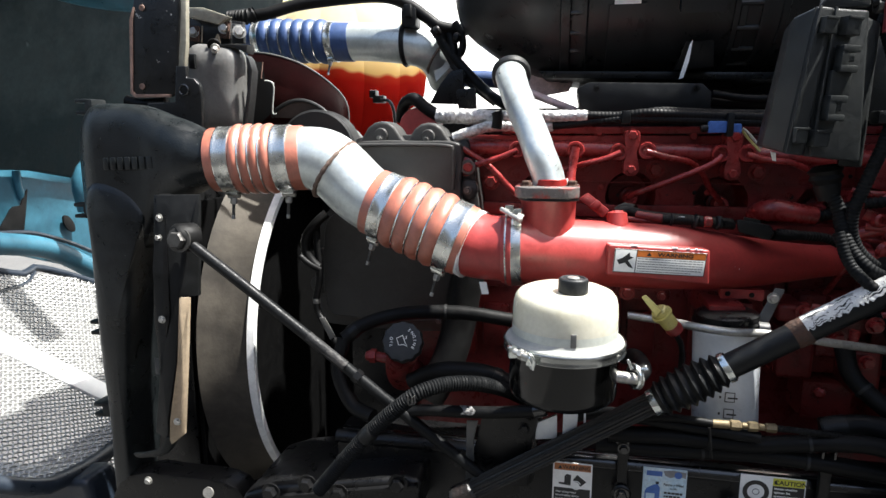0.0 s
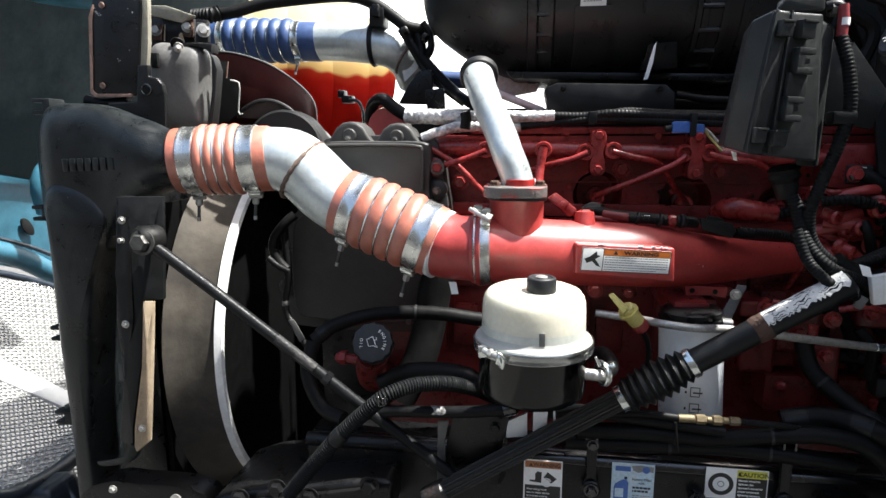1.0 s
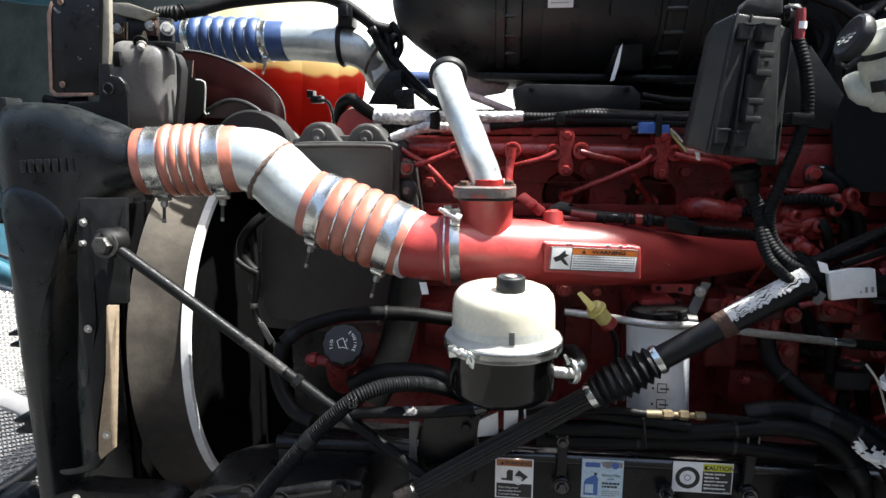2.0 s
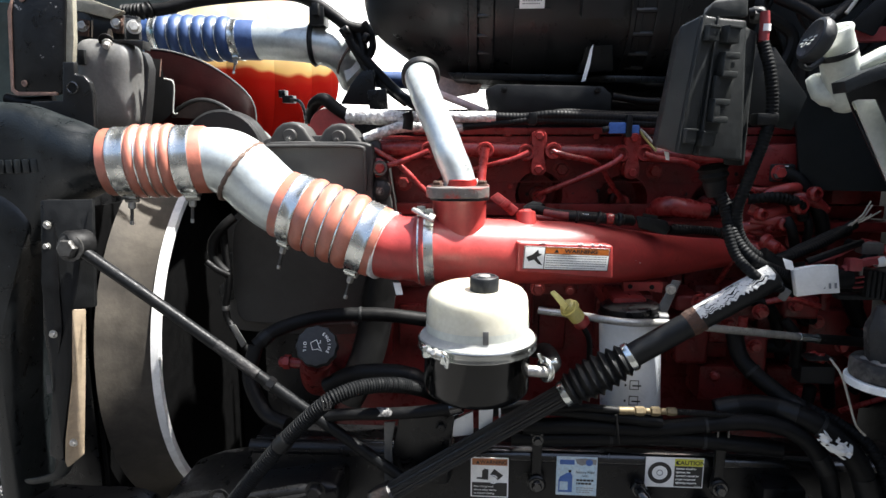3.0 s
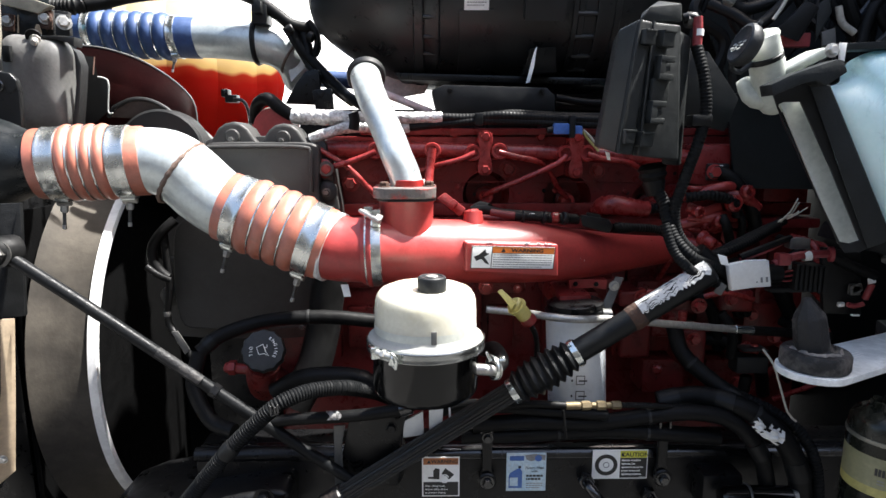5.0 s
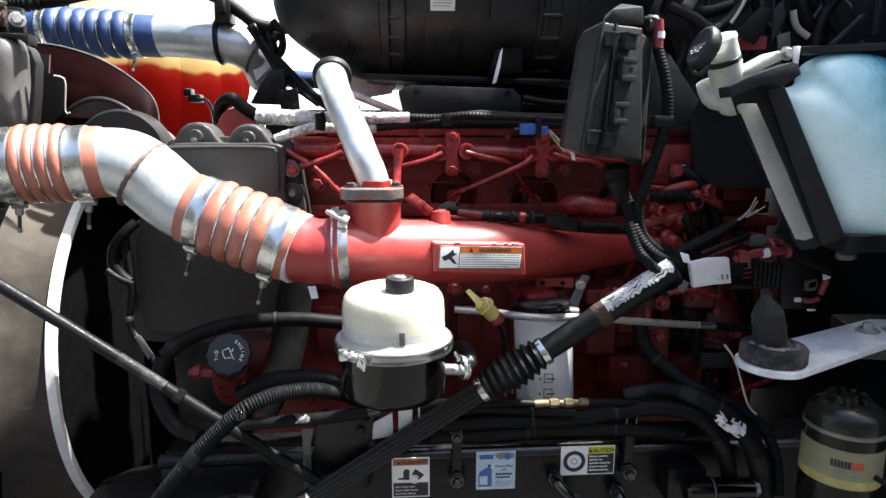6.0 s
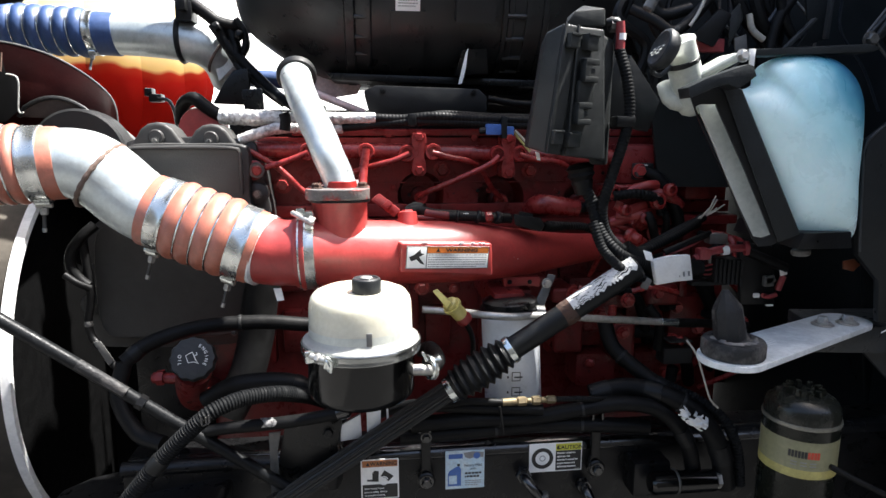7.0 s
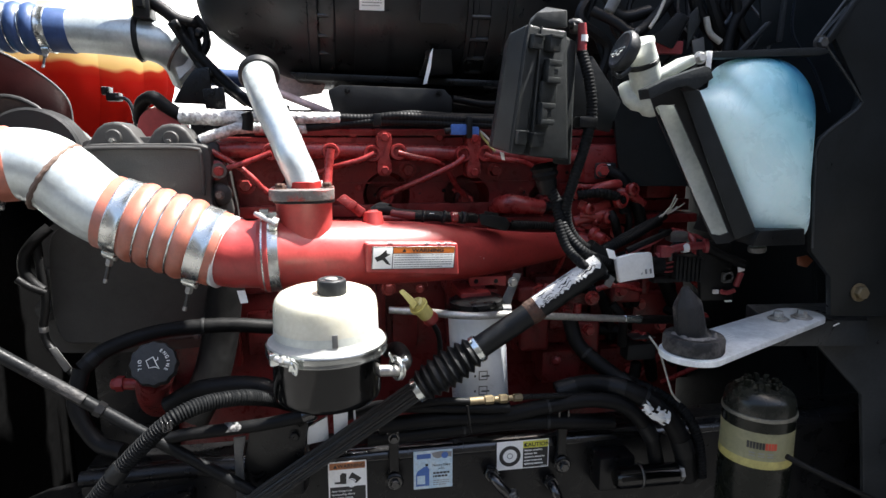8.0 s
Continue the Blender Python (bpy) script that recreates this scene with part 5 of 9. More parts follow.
# Ring latch.
part("latch_lug", block((0.013, 0.010, 0.017), Matrix.Translation((-0.081, 0.815, 1.305)) @ Matrix.Rotation(0.35, 4, "Z"), 0.003), POLISHED, res)
part("latch_bolt", rod((-0.079, 0.812, 1.307), (-0.054, 0.795, 1.305), 0.0042), ZINC, res)
part("latch_nut", rod((-0.072, 0.806, 1.307), (-0.066, 0.803, 1.306), 0.0068, 6), ZINC, res, sharp=25)
part("latch_lug", block((0.009, 0.012, 0.020), Matrix.Translation((-0.055, 0.797, 1.304)) @ Matrix.Rotation(0.2, 4, "Y"), 0.003), POLISHED, res)
part("latch_hook", tube([(-0.056, 0.792, 1.311), (-0.050, 0.790, 1.306), (-0.051, 0.792, 1.292), (-0.055, 0.794, 1.294)], 0.0022, 8), POLISHED, res)
part("latch_hook", tube([(-0.057, 0.792, 1.308), (-0.054, 0.790, 1.301), (-0.051, 0.792, 1.290)], 0.0020, 8), POLISHED, res)
# Outlet with a hose clamp.
part("outlet_pipe", rod((0.055, 0.862, 1.262), (0.096, 0.870, 1.257), 0.0085, 20), ZINC, res)
oc = thing("hose_clamp", (0.094, 0.870, 1.249), "small bright spring hose clamp with raised ears", "clamp")
pts = arc((0.088, 0.868, 1.262), (0.45, -0.85, 0), (0, 0, 1), 0.0165, 0, 360, 28)
part("clamp_strip", sweep(bmesh.new(), pts, [0.0028] * len(pts), 8, False), POLISHED, oc)
pts = arc((0.093, 0.876, 1.258), (0.45, -0.85, 0), (0, 0, 1), 0.0160, 0, 360, 28)
part("clamp_strip", sweep(bmesh.new(), pts, [0.0022] * len(pts), 8, False), ZINC, oc)
for a, b2 in (((0.084, 0.858, 1.276), (0.077, 0.858, 1.290)), ((0.093, 0.866, 1.273), (0.106, 0.862, 1.276)), ((0.093, 0.866, 1.269), (0.104, 0.866, 1.279))):
    part("clamp_ear", rod(a, b2, 0.0024, 8), POLISHED, oc)
solid("return_hose", tube([(0.087, 0.870, 1.258), (0.105, 0.900, 1.26), (0.100, 0.960, 1.259), (0.087, 1.02, 1.235)], 0.0115, 18), RUBBER, "short black return hose behind the reservoir outlet", "hose")
bk = thing("reservoir_bracket", (-0.049, 0.980, 1.076), "black bracket with white straps under the reservoir", "bracket")
part("plate", slab([(-0.147, 0.990, 1.123), (-0.043, 0.960, 1.16), (-0.057, 0.980, 1.092), (-0.063, 1, 0.990), (-0.144, 1.02, 0.977), (-0.163, 1.01, 1.049)], (0.01, 0.03, 0), 0.006), BLACK, bk)
part("white_strap", slab([(-0.051, 0.975, 1.125), (-0.018, 0.970, 1.145), (-0.017, 0.985, 1.095), (-0.053, 0.985, 1.09)], (0, 0.006, 0), 0.001), FILTER_WHITE, bk)
part("white_strap", slab([(-0.008, 0.970, 1.149), (0.016, 0.970, 1.152), (0.015, 0.980, 1.116), (-0.008, 0.980, 1.101)], (0, 0.006, 0), 0.001), FILTER_WHITE, bk)
part("white_strap", slab([(0.025, 0.970, 1.152), (0.028, 0.970, 1.152), (0.030, 0.980, 1.123), (0.026, 0.980, 1.121)], (0, 0.006, 0), 0.0005), FILTER_WHITE, bk)
part("side_strap", slab([(-0.174, 1, 1.105), (-0.154, 1, 1.106), (-0.161, 1, 1.07), (-0.163, 1.02, 0.966), (-0.179, 1.02, 0.966)], (0, 0.004, 0), 0.001), GREY, bk)
part("stem", slab([C + Vector((-0.05, 0.02, zl - 0.004)), C + Vector((0.05, 0.02, zl - 0.004)), C + Vector((0.03, 0.16, zl - 0.06)), C + Vector((-0.06, 0.16, zl - 0.06))], (0, 0, -0.006), 0.001), BLACK, bk)
bolt(bk, (-0.070, 0.955, 1.124), (0, -1, 0), 0.008, BLACK)

# ---- oil filler ----
filler = thing("oil_filler", (-0.319, 1.086, 1.122), "red oil filler neck with a black lobed cap", "oil filler")
cap_at, cap_ax = Vector((-0.298, 1.042, 1.225)), Vector((0.12, -0.88, 0.46))
prof_r = 0.0364
bm = lathe([(prof_r * 0.92, 0), (prof_r, 0.003), (prof_r, 0.02), (prof_r * 0.94, 0.026), (prof_r * 0.80, 0.027), (0, 0.026)], cap_at, cap_ax, 96)
unturn = cap_ax.normalized().to_track_quat("Z", "Y").inverted()
for vert in bm.verts:
    p = unturn @ (vert.co - cap_at)
    flat_r = math.hypot(p.x, p.y)
    if flat_r > prof_r * 0.9:
        lobe = 1 + 0.03 * math.cos(12 * math.atan2(p.y, p.x))
        vert.co = cap_at + unturn.inverted() @ Vector((p.x * lobe, p.y * lobe, p.z))
cap = part("cap", bm, CAP_BLACK, filler, "black plastic cap with pale lettering")
m = Matrix.Translation(cap_at + cap_ax.normalized() * 0.0297) @ axes((0, 0, 0), (0.88, 0.12, 0.0), cap_ax)
for k, ch in enumerate("ENGINE"):
    a = radians(56 - 17.5 * k)
    lettering("wording", ch, m @ Matrix.Rotation(a - math.pi / 2, 4, "Z"), 0, prof_r * 0.56, prof_r * 0.15, 0.0006, PAPER, cap, "CENTER")
for k, ch in enumerate("OIL"):
    lettering("wording", ch, m @ Matrix.Translation((-prof_r * 0.60, prof_r * (0.10 - 0.17 * k), 0)) @ Matrix.Rotation(-math.pi / 2, 4, "Z"), 0, 0, prof_r * 0.15, 0.0006, PAPER, cap, "CENTER")
def flat_line(m, pts, r):
    return sweep(bmesh.new(), [m @ Vector((x, y, 0.0004)) for x, y in pts], [r] * len(pts), 5)


s = prof_r
m = m @ Matrix.Rotation(radians(-72), 4, "Z")
part("oil_can_mark", flat_line(m, [(-0.25 * s, 0.1 * s), (-0.2 * s, -0.22 * s), (0.15 * s, -0.22 * s), (0.2 * s, 0.02 * s), (0.36 * s, 0.18 * s), (0.15 * s, 0.12 * s), (-0.25 * s, 0.1 * s)], 0.0006), PAPER, cap)
part("oil_can_mark", flat_line(m, [(-0.05 * s, 0.12 * s), (-0.05 * s, 0.24 * s), (-0.16 * s, 0.26 * s)], 0.0006), PAPER, cap)
# Darker casting red puts the shade on neck and lugs into their colour.
part("neck", tube([(*(-0.307, 1.064, 1.197), 0.0297), (*(-0.321, 1.092, 1.159), 0.0273), (*(-0.336, 1.165, 1.107), 0.0263), (*(-0.354, 1.299, 1.057), 0.0240), (*(-0.364, 1.523, 1.029), 0.0250)], None, 24), RED_CAST, filler)
part("neck_collar", lathe([(0.0334, 0), (0.0343, 0.004), (0.0343, 0.012), (0.0303, 0.015)], cap_at - cap_ax.normalized() * 0.017, cap_ax, 32), RED, filler)
part("side_lug", rod((-0.393, 1.109, 1.171), (-0.336, 1.098, 1.171), 0.0102, 14), RED_CAST, filler)
part("side_lug", lathe([(0.014, 0), (0.014, 0.012)], (-0.383, 1.103, 1.173), (1, 0, 0), 6), RED_CAST, filler, sharp=20)

# ---- dipstick ----
dip = thing("dipstick", (0.167, 1, 1.222), "yellow plastic dipstick handle in its tube", "dipstick")
a, b2 = Vector((0.153, 0.980, 1.306)), Vector((0.129, 0.968, 1.335))
part("grip_body", rod(a, b2, 0.0126, 20), YELLOW, dip)
part("grip_flange", lathe([(0.0163, 0), (0.0163, 0.004)], b2 + (a - b2) * 0.25, a - b2, 24), YELLOW, dip)
part("grip_blade", hull([(0.103, 0.965, 1.354), (0.110, 0.965, 1.358), (0.132, 0.950, 1.338), (0.125, 0.950, 1.328), (0.104, 0.972, 1.352), (0.111, 0.972, 1.356), (0.136, 0.965, 1.334), (0.129, 0.965, 1.324)], 0.002), YELLOW, dip)
part("tube_socket", lathe([(0.0128, 0), (0.0137, 0.006), (0.0109, 0.016)], a - (b2 - a).normalized() * 0.012, b2 - a, 20), RED_CAST, dip)
part("tube", tube([(0.158, 0.985, 1.295), (0.173, 1, 1.268), (0.181, 1.03, 1.222), (0.182, 1.08, 1.148)], 0.0047, 10), RUBBER, dip)

# ---- spin-on filter, its strap, the cross tube ----
spin = thing("spin_on_filter", (0.270, 1.09, 1.108), "white spin-on fuel filter with small printed diagrams", "filter")
t0, t1 = Vector((0.260, 1.09, 1.284)), Vector((0.272, 1.09, 1.071))
rf = 0.0538
d = (t0 - t1).length
part("filter_can", lathe([(0, 0), (rf * 0.9, 0.002), (rf, 0.012), (rf, d - 0.012), (rf * 1.01, d - 0.008), (rf * 0.96, d), (0, d)], t1, t0 - t1, 48), FILTER_WHITE, spin)
part("seal_ring", lathe([(rf * 0.9, 0), (rf * 1.03, 0.002), (rf * 1.03, 0.006), (rf * 0.9, 0.009)], t0, t0 - t1, 40), BLACK, spin)
part("filter_head", lathe([(rf * 0.95, 0.009), (rf * 0.95, 0.018), (rf * 0.8, 0.022)], t0, t0 - t1, 32), BLACK, spin)
part("mount_arm", span((t0.x - 0.03, t0.y, t0.z + 0.008), (t0.x + 0.03, 1.40, t0.z + 0.03), 0.006), RED_CAST, spin)
# Diagrams: outlined boxes.
bm = bmesh.new()
for k, z in enumerate((0.033, 0.063, 0.092)):
    base = t1 + Vector((-0.010, -rf - 0.0004, z))
    for lo, hi in (((-0.008, 0, 0.0), (0.008, 0.0008, 0.0012)), ((-0.008, 0, 0.016), (0.008, 0.0008, 0.0172)), ((-0.008, 0, 0), (-0.0068, 0.0008, 0.017)), ((0.0068, 0, 0), (0.008, 0.0008, 0.017)), ((-0.003, 0, 0.006), (0.012, 0.0008, 0.0085)), ((-0.0165, 0, 0.006), (-0.0135, 0.0008, 0.010))):
        span(base + Vector(lo), base + Vector(hi), 0, bm)
part("printed_diagram", bm, INK, spin, smooth=False)
st = thing("strap_bracket", (0.311, 1.08, 1.279), "worn silver strap bracket beside the fuel filter", "bracket")
part("strap", slab([(0.305, 1.08, 1.295), (0.335, 1.1, 1.346), (0.350, 1.1, 1.344), (0.322, 1.08, 1.287)], (0, 0.004, 0), 0.001), GREY, st)
bolt(st, (0.330, 1.092, 1.331), (0, -1, 0), 0.007)
part("clip_loop", lathe([(0.012, -0.008), (0.014, -0.008), (0.014, 0.008), (0.012, 0.008)], (0.309, 1.06, 1.283), (1, 0, -0.05), 20, close=False), GREY, st)
ct = thing("cross_tube", (0.409, 1.05, 1.262), "polished steel fuel tube running past the filter", "tube")
part("tube_run", tube([(0.094, 1.06, 1.297), (0.169, 1.055, 1.29), (0.202, 1.02, 1.294), (0.250, 1.015, 1.291), (0.315, 1.04, 1.284), (0.412, 1.06, 1.269), (0.564, 1.1, 1.245)], 0.0068, 14, 0.01), ZINC, ct)
part("tube_end", rod((0.562, 1.1, 1.245), (0.603, 1.11, 1.239), 0.0082, 12), POLISHED, ct)
part("hose_end", tube([(0.599, 1.11, 1.239), (0.689, 1.15, 1.222), (0.811, 1.2, 1.197)], 0.0092, 12), RUBBER, ct)

# ---- steering shaft ----
sh = thing("steering_shaft", (0.132, 0.960, 1.178), "black steering shaft with a ribbed boot and a splined lower end", "steering shaft")
U, Rr, B1, B0, D = (Vector(p) for p in ((0.437, 0.935, 1.394), (0.325, 0.945, 1.317), (0.232, 0.955, 1.253), (0.133, 0.960, 1.187), (-0.170, 0.985, 0.976)))
Rr = B1 + (U - B1) * ((Rr - B1).dot(U - B1) / (U - B1).length_squared)
part("upper_tube", rod(U, B0 + (B1 - B0) * 0.7, 0.0193, 36), PLASTIC, sh)
part("rust_band", lathe([(0.0194, -0.012), (0.0203, -0.009), (0.0212, -0.002), (0.0206, 0.004), (0.0212, 0.008), (0.0194, 0.012)], Rr, U - Rr, 30, close=False), RUST, sh, "rusty ring")
# Torn paper tape, wrapped on the upper side of the tube.
def wrap(at, to, r, a0, a1, parent, material, name, seed, lift=0.0008):
    at, to = Vector(at), Vector(to)
    ax = (to - at).normalized()
    up = (Vector((0, 0, 1)) - ax * ax.z).normalized()
    side = ax.cross(up)
    rnd = random.Random(seed)
    n, k = 40, 24
    bm = bmesh.new()
    rows = []
    lo_edge = [a0 + rnd.uniform(-6, 9) for _ in range(n + 1)]
    hi_edge = [a1 + rnd.uniform(-12, 8) for _ in range(n + 1)]
    for i in range(n + 1):
        row = []
        for j in range(k + 1):
            a = radians(lo_edge[i] + (hi_edge[i] - lo_edge[i]) * j / k)
            rr = r + lift + rnd.uniform(0, 0.0009)
            row.append(bm.verts.new(at + (to - at) * (i / n) + up * rr * math.cos(a) + side * rr * math.sin(a)))
        rows.append(row)
    slit = {(i, j) for j in range(1, k) for s in range(3) if rnd.random() < 0.30 for i in range(int(s * n / 3 + rnd.uniform(0, 5)), int(s * n / 3 + rnd.uniform(6, 13)))}
    for i, (p, q) in enumerate(zip(rows, rows[1:])):
        for j in range(k):
            if (i, j) not in slit:
                bm.faces.new((p[j], p[j + 1], q[j + 1], q[j]))
    bmesh.ops.delete(bm, geom=[v for v in bm.verts if not v.link_faces], context="VERTS")
    bmesh.ops.solidify(bm, geom=bm.faces, thickness=0.0004)
    return part(name, bm, material, parent, "torn dirty white paper tape")


wrap(Rr + (U - Rr) * 0.07, Rr + (U - Rr) * 0.97, 0.0193, -22, 74, sh, TAPE, "torn_tape", 2)
# Boot: folds along the axis.
ax = (B1 - B0)
d = ax.length
prof = [(0.0186, -0.004)]
folds = 8
for k in range(folds):
    rr = (0.0245 + 0.0085 * math.sin(math.pi * (k + 1.6) / (folds + 1.8)))
    for t, lift in ((0.0, 0.0), (0.12, 0.10), (0.40, 0.86), (0.5, 1.0), (0.60, 0.86), (0.88, 0.10)):
        prof.append((rr - 0.0062 + 0.0062 * lift, d * (0.05 + 0.90 * (k + t) / folds)))
prof += [(0.0210, d * 0.95), (0.0218, d * 1.06)]
part("boot", lathe(prof, B0, ax, 40), PLASTIC, sh, "ribbed black rubber boot", sharp=60)
band(sh, B0 - ax * 0.005, ax, 0.0195, 0.0124, "boot_clamp")
band(sh, B1, ax, 0.0212, 0.0115, "boot_clamp")
bm = bmesh.new()
n = 72
low_ax = (B0 - D).normalized()
turn = low_ax.to_track_quat("Z", "Y")
rings = []
for s in np.linspace(0, (B0 - D).length, 26):
    rings.append([bm.verts.new(D + low_ax * s + turn @ Vector((0.0160 * (1 + (0.085 if k % 4 < 2 else -0.085)) * math.cos(2 * math.pi * k / n), 0.0160 * (1 + (0.085 if k % 4 < 2 else -0.085)) * math.sin(2 * math.pi * k / n), 0))) for k in range(n)])
for a, b2 in zip(rings, rings[1:]):
    for k in range(n):
        bm.faces.new((a[k], a[(k + 1) % n], b2[(k + 1) % n], b2[k]))
part("splined_shaft", bm, RUSTY_SHAFT, sh, "dark splined steel shaft with rust", sharp=30)
part("shaft_yoke", rod(D - low_ax * 0.03, D + low_ax * 0.02, 0.0205, 20), RUSTY_SHAFT, sh)

# ---- radiator end: duct, tank, shroud ----
duct = thing("charge_air_duct", (-0.963, 1.1, 0.823), "dusty black plastic end tank with a round outlet", "duct")
# The round outlet swells into a boxy head: rows of top, bottom, squareness and front.
HEAD = (
    ((-0.660, 1.072, 1.607), (-0.669, 1.072, 1.499), 2, 1.046),
    ((-0.705, 1.072, 1.609), (-0.715, 1.072, 1.497), 2, 1.045),
    ((-0.736, 1.075, 1.622), (-0.748, 1.075, 1.485), 2.3, 1.045),
    ((-0.769, 1.08, 1.633), (-0.783, 1.08, 1.476), 2.8, 1.050),
    ((-0.802, 1.085, 1.645), (-0.821, 1.085, 1.449), 3.5, 1.055),
    ((-0.830, 1.09, 1.654), (-0.854, 1.09, 1.407), 4.5, 1.060),
    ((-0.856, 1.092, 1.659), (-0.886, 1.092, 1.371), 5, 1.062),
    ((-0.900, 1.092, 1.662), (-0.932, 1.092, 1.369), 5, 1.062),
    ((-0.940, 1.094, 1.661), (-0.974, 1.094, 1.367), 5, 1.064),
    ((-0.966, 1.105, 1.653), (-1, 1.105, 1.369), 4.5, 1.075),
    ((-0.996, 1.13, 1.628), (-1.026, 1.13, 1.384), 4, 1.100),
)
bm = bmesh.new()
rings = []
dense = spline([(top[0], top[2], low[2], sq, fr) for top, low, sq, fr in HEAD], 0.012)
for x, zt, zl, sq, fr in dense:
    cy, hz = 1.10 + (fr - 1.042) * 1.6, (zt - zl) / 2
    hy = cy - fr
    ring = []
    for k in range(56):
        a = 2 * math.pi * k / 56
        ca_, sa_ = math.cos(a), math.sin(a)
        ring.append(bm.verts.new((x, cy + math.copysign(abs(ca_) ** (2 / sq), ca_) * hy, (zt + zl) / 2 + math.copysign(abs(sa_) ** (2 / sq), sa_) * hz)))
    rings.append(ring)
for p, q in zip(rings, rings[1:]):
    for k in range(56):
        bm.faces.new((p[k], p[(k + 1) % 56], q[(k + 1) % 56], q[k]))
bm.faces.new(rings[0])
bm.faces.new(rings[-1])
part("outlet_head", bm, DUCT, duct, sharp=70)
bm = cushion(rounded([(-0.952, 1.068, 1.499), (-0.885, 1.068, 1.5), (-0.832, 1.068, 1.454), (-0.842, 1.068, 1.4), (-0.866, 1.068, 1.331), (-0.888, 1.068, 1.186), (-0.908, 1.068, 0.983), (-0.920, 1.068, 0.794), (-0.954, 1.068, 0.789), (-0.953, 1.068, 0.977), (-0.958, 1.068, 1.18), (-0.956, 1.068, 1.384)], 5), (0.0, -0.022, 0), (-0.02, 0.15, 0), 8, 2.6)
part("tank_body", bm, DUCT, duct, sharp=60)
for q in ((-1.033, 1.14, 1.441), (-1.015, 1.13, 1.184), (-1.029, 1.13, 0.991), (-1.004, 1.14, 1.657)):
    bm = span((q[0] - 0.016, q[1] - 0.012, q[2] - 0.016), (q[0] + 0.016, q[1] + 0.03, q[2] - 0.008), 0.002)
    span((q[0] - 0.016, q[1] - 0.012, q[2] + 0.008), (q[0] + 0.016, q[1] + 0.03, q[2] + 0.016), 0.002, bm)
    span((q[0] + 0.006, q[1] - 0.012, q[2] - 0.016), (q[0] + 0.024, q[1] + 0.03, q[2] + 0.016), 0.003, bm)
    part("hose_clip", bm, DUSTY, duct)
m = axes((-0.908, 1.06, 1.531), Vector((-0.769, 1.051, 1.536)) - Vector((-0.908, 1.06, 1.531)), (0, -1, 0))
for k in range(7):
    part("raised_mark", block((0.0125, 0.0239, 0.004), m @ Matrix.Translation((0.0169 * (k + 0.3), 0.0129, -0.0021)), 0.0019), DUCT, duct)

core = solid("radiator_core", span((-1.02, 1.24, 0.62), (-0.87, 2.25, (-0.959, 1.16, 1.628)[2]), 0.01), BLACK, "black radiator core behind the end tanks", "radiator")
tank = thing("radiator_tank", (-0.773, 1.27, 1.486), "grey plastic radiator tank with a rounded shoulder", "tank")
part("tank_shell", cushion(rounded([(-0.830, 1.270, 1.773), (-0.822, 1.270, 1.787), (-0.805, 1.270, 1.794), (-0.764, 1.270, 1.790), (-0.734, 1.270, 1.787), (-0.715, 1.270, 1.779), (-0.705, 1.270, 1.758), (-0.707, 1.270, 1.702), (-0.713, 1.270, 1.618), (-0.771, 1.270, 1.610), (-0.832, 1.270, 1.615), (-0.839, 1.270, 1.714)], 6), (0.0, -0.05, 0.0), (-0.05, 0.06, 0.0), 8, 3.2), TANK_GREY, tank, sharp=70)
part("top_flange", slab([(-0.747, 1.235, 1.789), (-0.682, 1.235, 1.786), (-0.685, 1.235, 1.768), (-0.696, 1.235, 1.775), (-0.721, 1.235, 1.782), (-0.745, 1.235, 1.784)], (0, 0.03, 0), 0.0015), COVER, tank)
part("tank_seam", slab([(-0.675, 1.212, 1.763), (-0.668, 1.212, 1.754), (-0.662, 1.212, 1.731), (-0.669, 1.212, 1.682), (-0.680, 1.212, 1.621), (-0.690, 1.212, 1.621), (-0.677, 1.212, 1.687), (-0.671, 1.212, 1.729)], (-0.002, 0.03, 0), 0.002), COVER, tank)
part("seam_strip", slab([(-0.681, 1.250, 1.748), (-0.676, 1.250, 1.722), (-0.681, 1.250, 1.684), (-0.691, 1.250, 1.623), (-0.700, 1.250, 1.621), (-0.688, 1.250, 1.684), (-0.682, 1.250, 1.728)], (-0.002, 0.008, 0), 0.002), TANK_GREY, tank)
part("latch_block", block((0.016, 0.02, 0.030), Matrix.Translation((-0.802, 1.225, 1.753)), 0.003), PLASTIC, tank)
part("vent_bolt", lathe([(0.0105, 0), (0.0105, 0.004), (0.007, 0.005), (0.007, 0.015), (0.0045, 0.018), (0, 0.018)], (-0.754, 1.232, 1.780), (0.25, -0.75, -0.35), 10), ZINC, tank, "pale corroded vent bolt", sharp=25)
part("bolt_collar", lathe([(0.0135, -0.003), (0.0145, 0), (0.0135, 0.003)], (-0.759, 1.236, 1.787), (0.25, -0.75, -0.35), 18), RUBBER, tank)
edge = [(-0.780, 1.420, 1.797), (-0.721, 1.420, 1.790), (-0.653, 1.420, 1.769), (-0.596, 1.420, 1.737), (-0.550, 1.420, 1.698), (-0.532, 1.420, 1.665), (-0.530, 1.420, 1.619)]
sheet = bmesh.new()
rows = []
for x, y, z in spline([(*p, 0.0) for p in edge], 0.01)[:, :3]:
    rows.append([sheet.verts.new((x - 0.02 * s, y - 0.035 * math.sin(math.pi * min(s, 0.5)) + 0.006 * s, z + (1.555 - z) * s)) for s in (0.0, 0.06, 0.16, 0.3, 0.5, 0.75, 1.0)])
for a, b in zip(rows, rows[1:]):
    for k in range(6):
        sheet.faces.new((a[k], a[k + 1], b[k + 1], b[k]))
bmesh.ops.solidify(sheet, geom=sheet.faces, thickness=0.004)
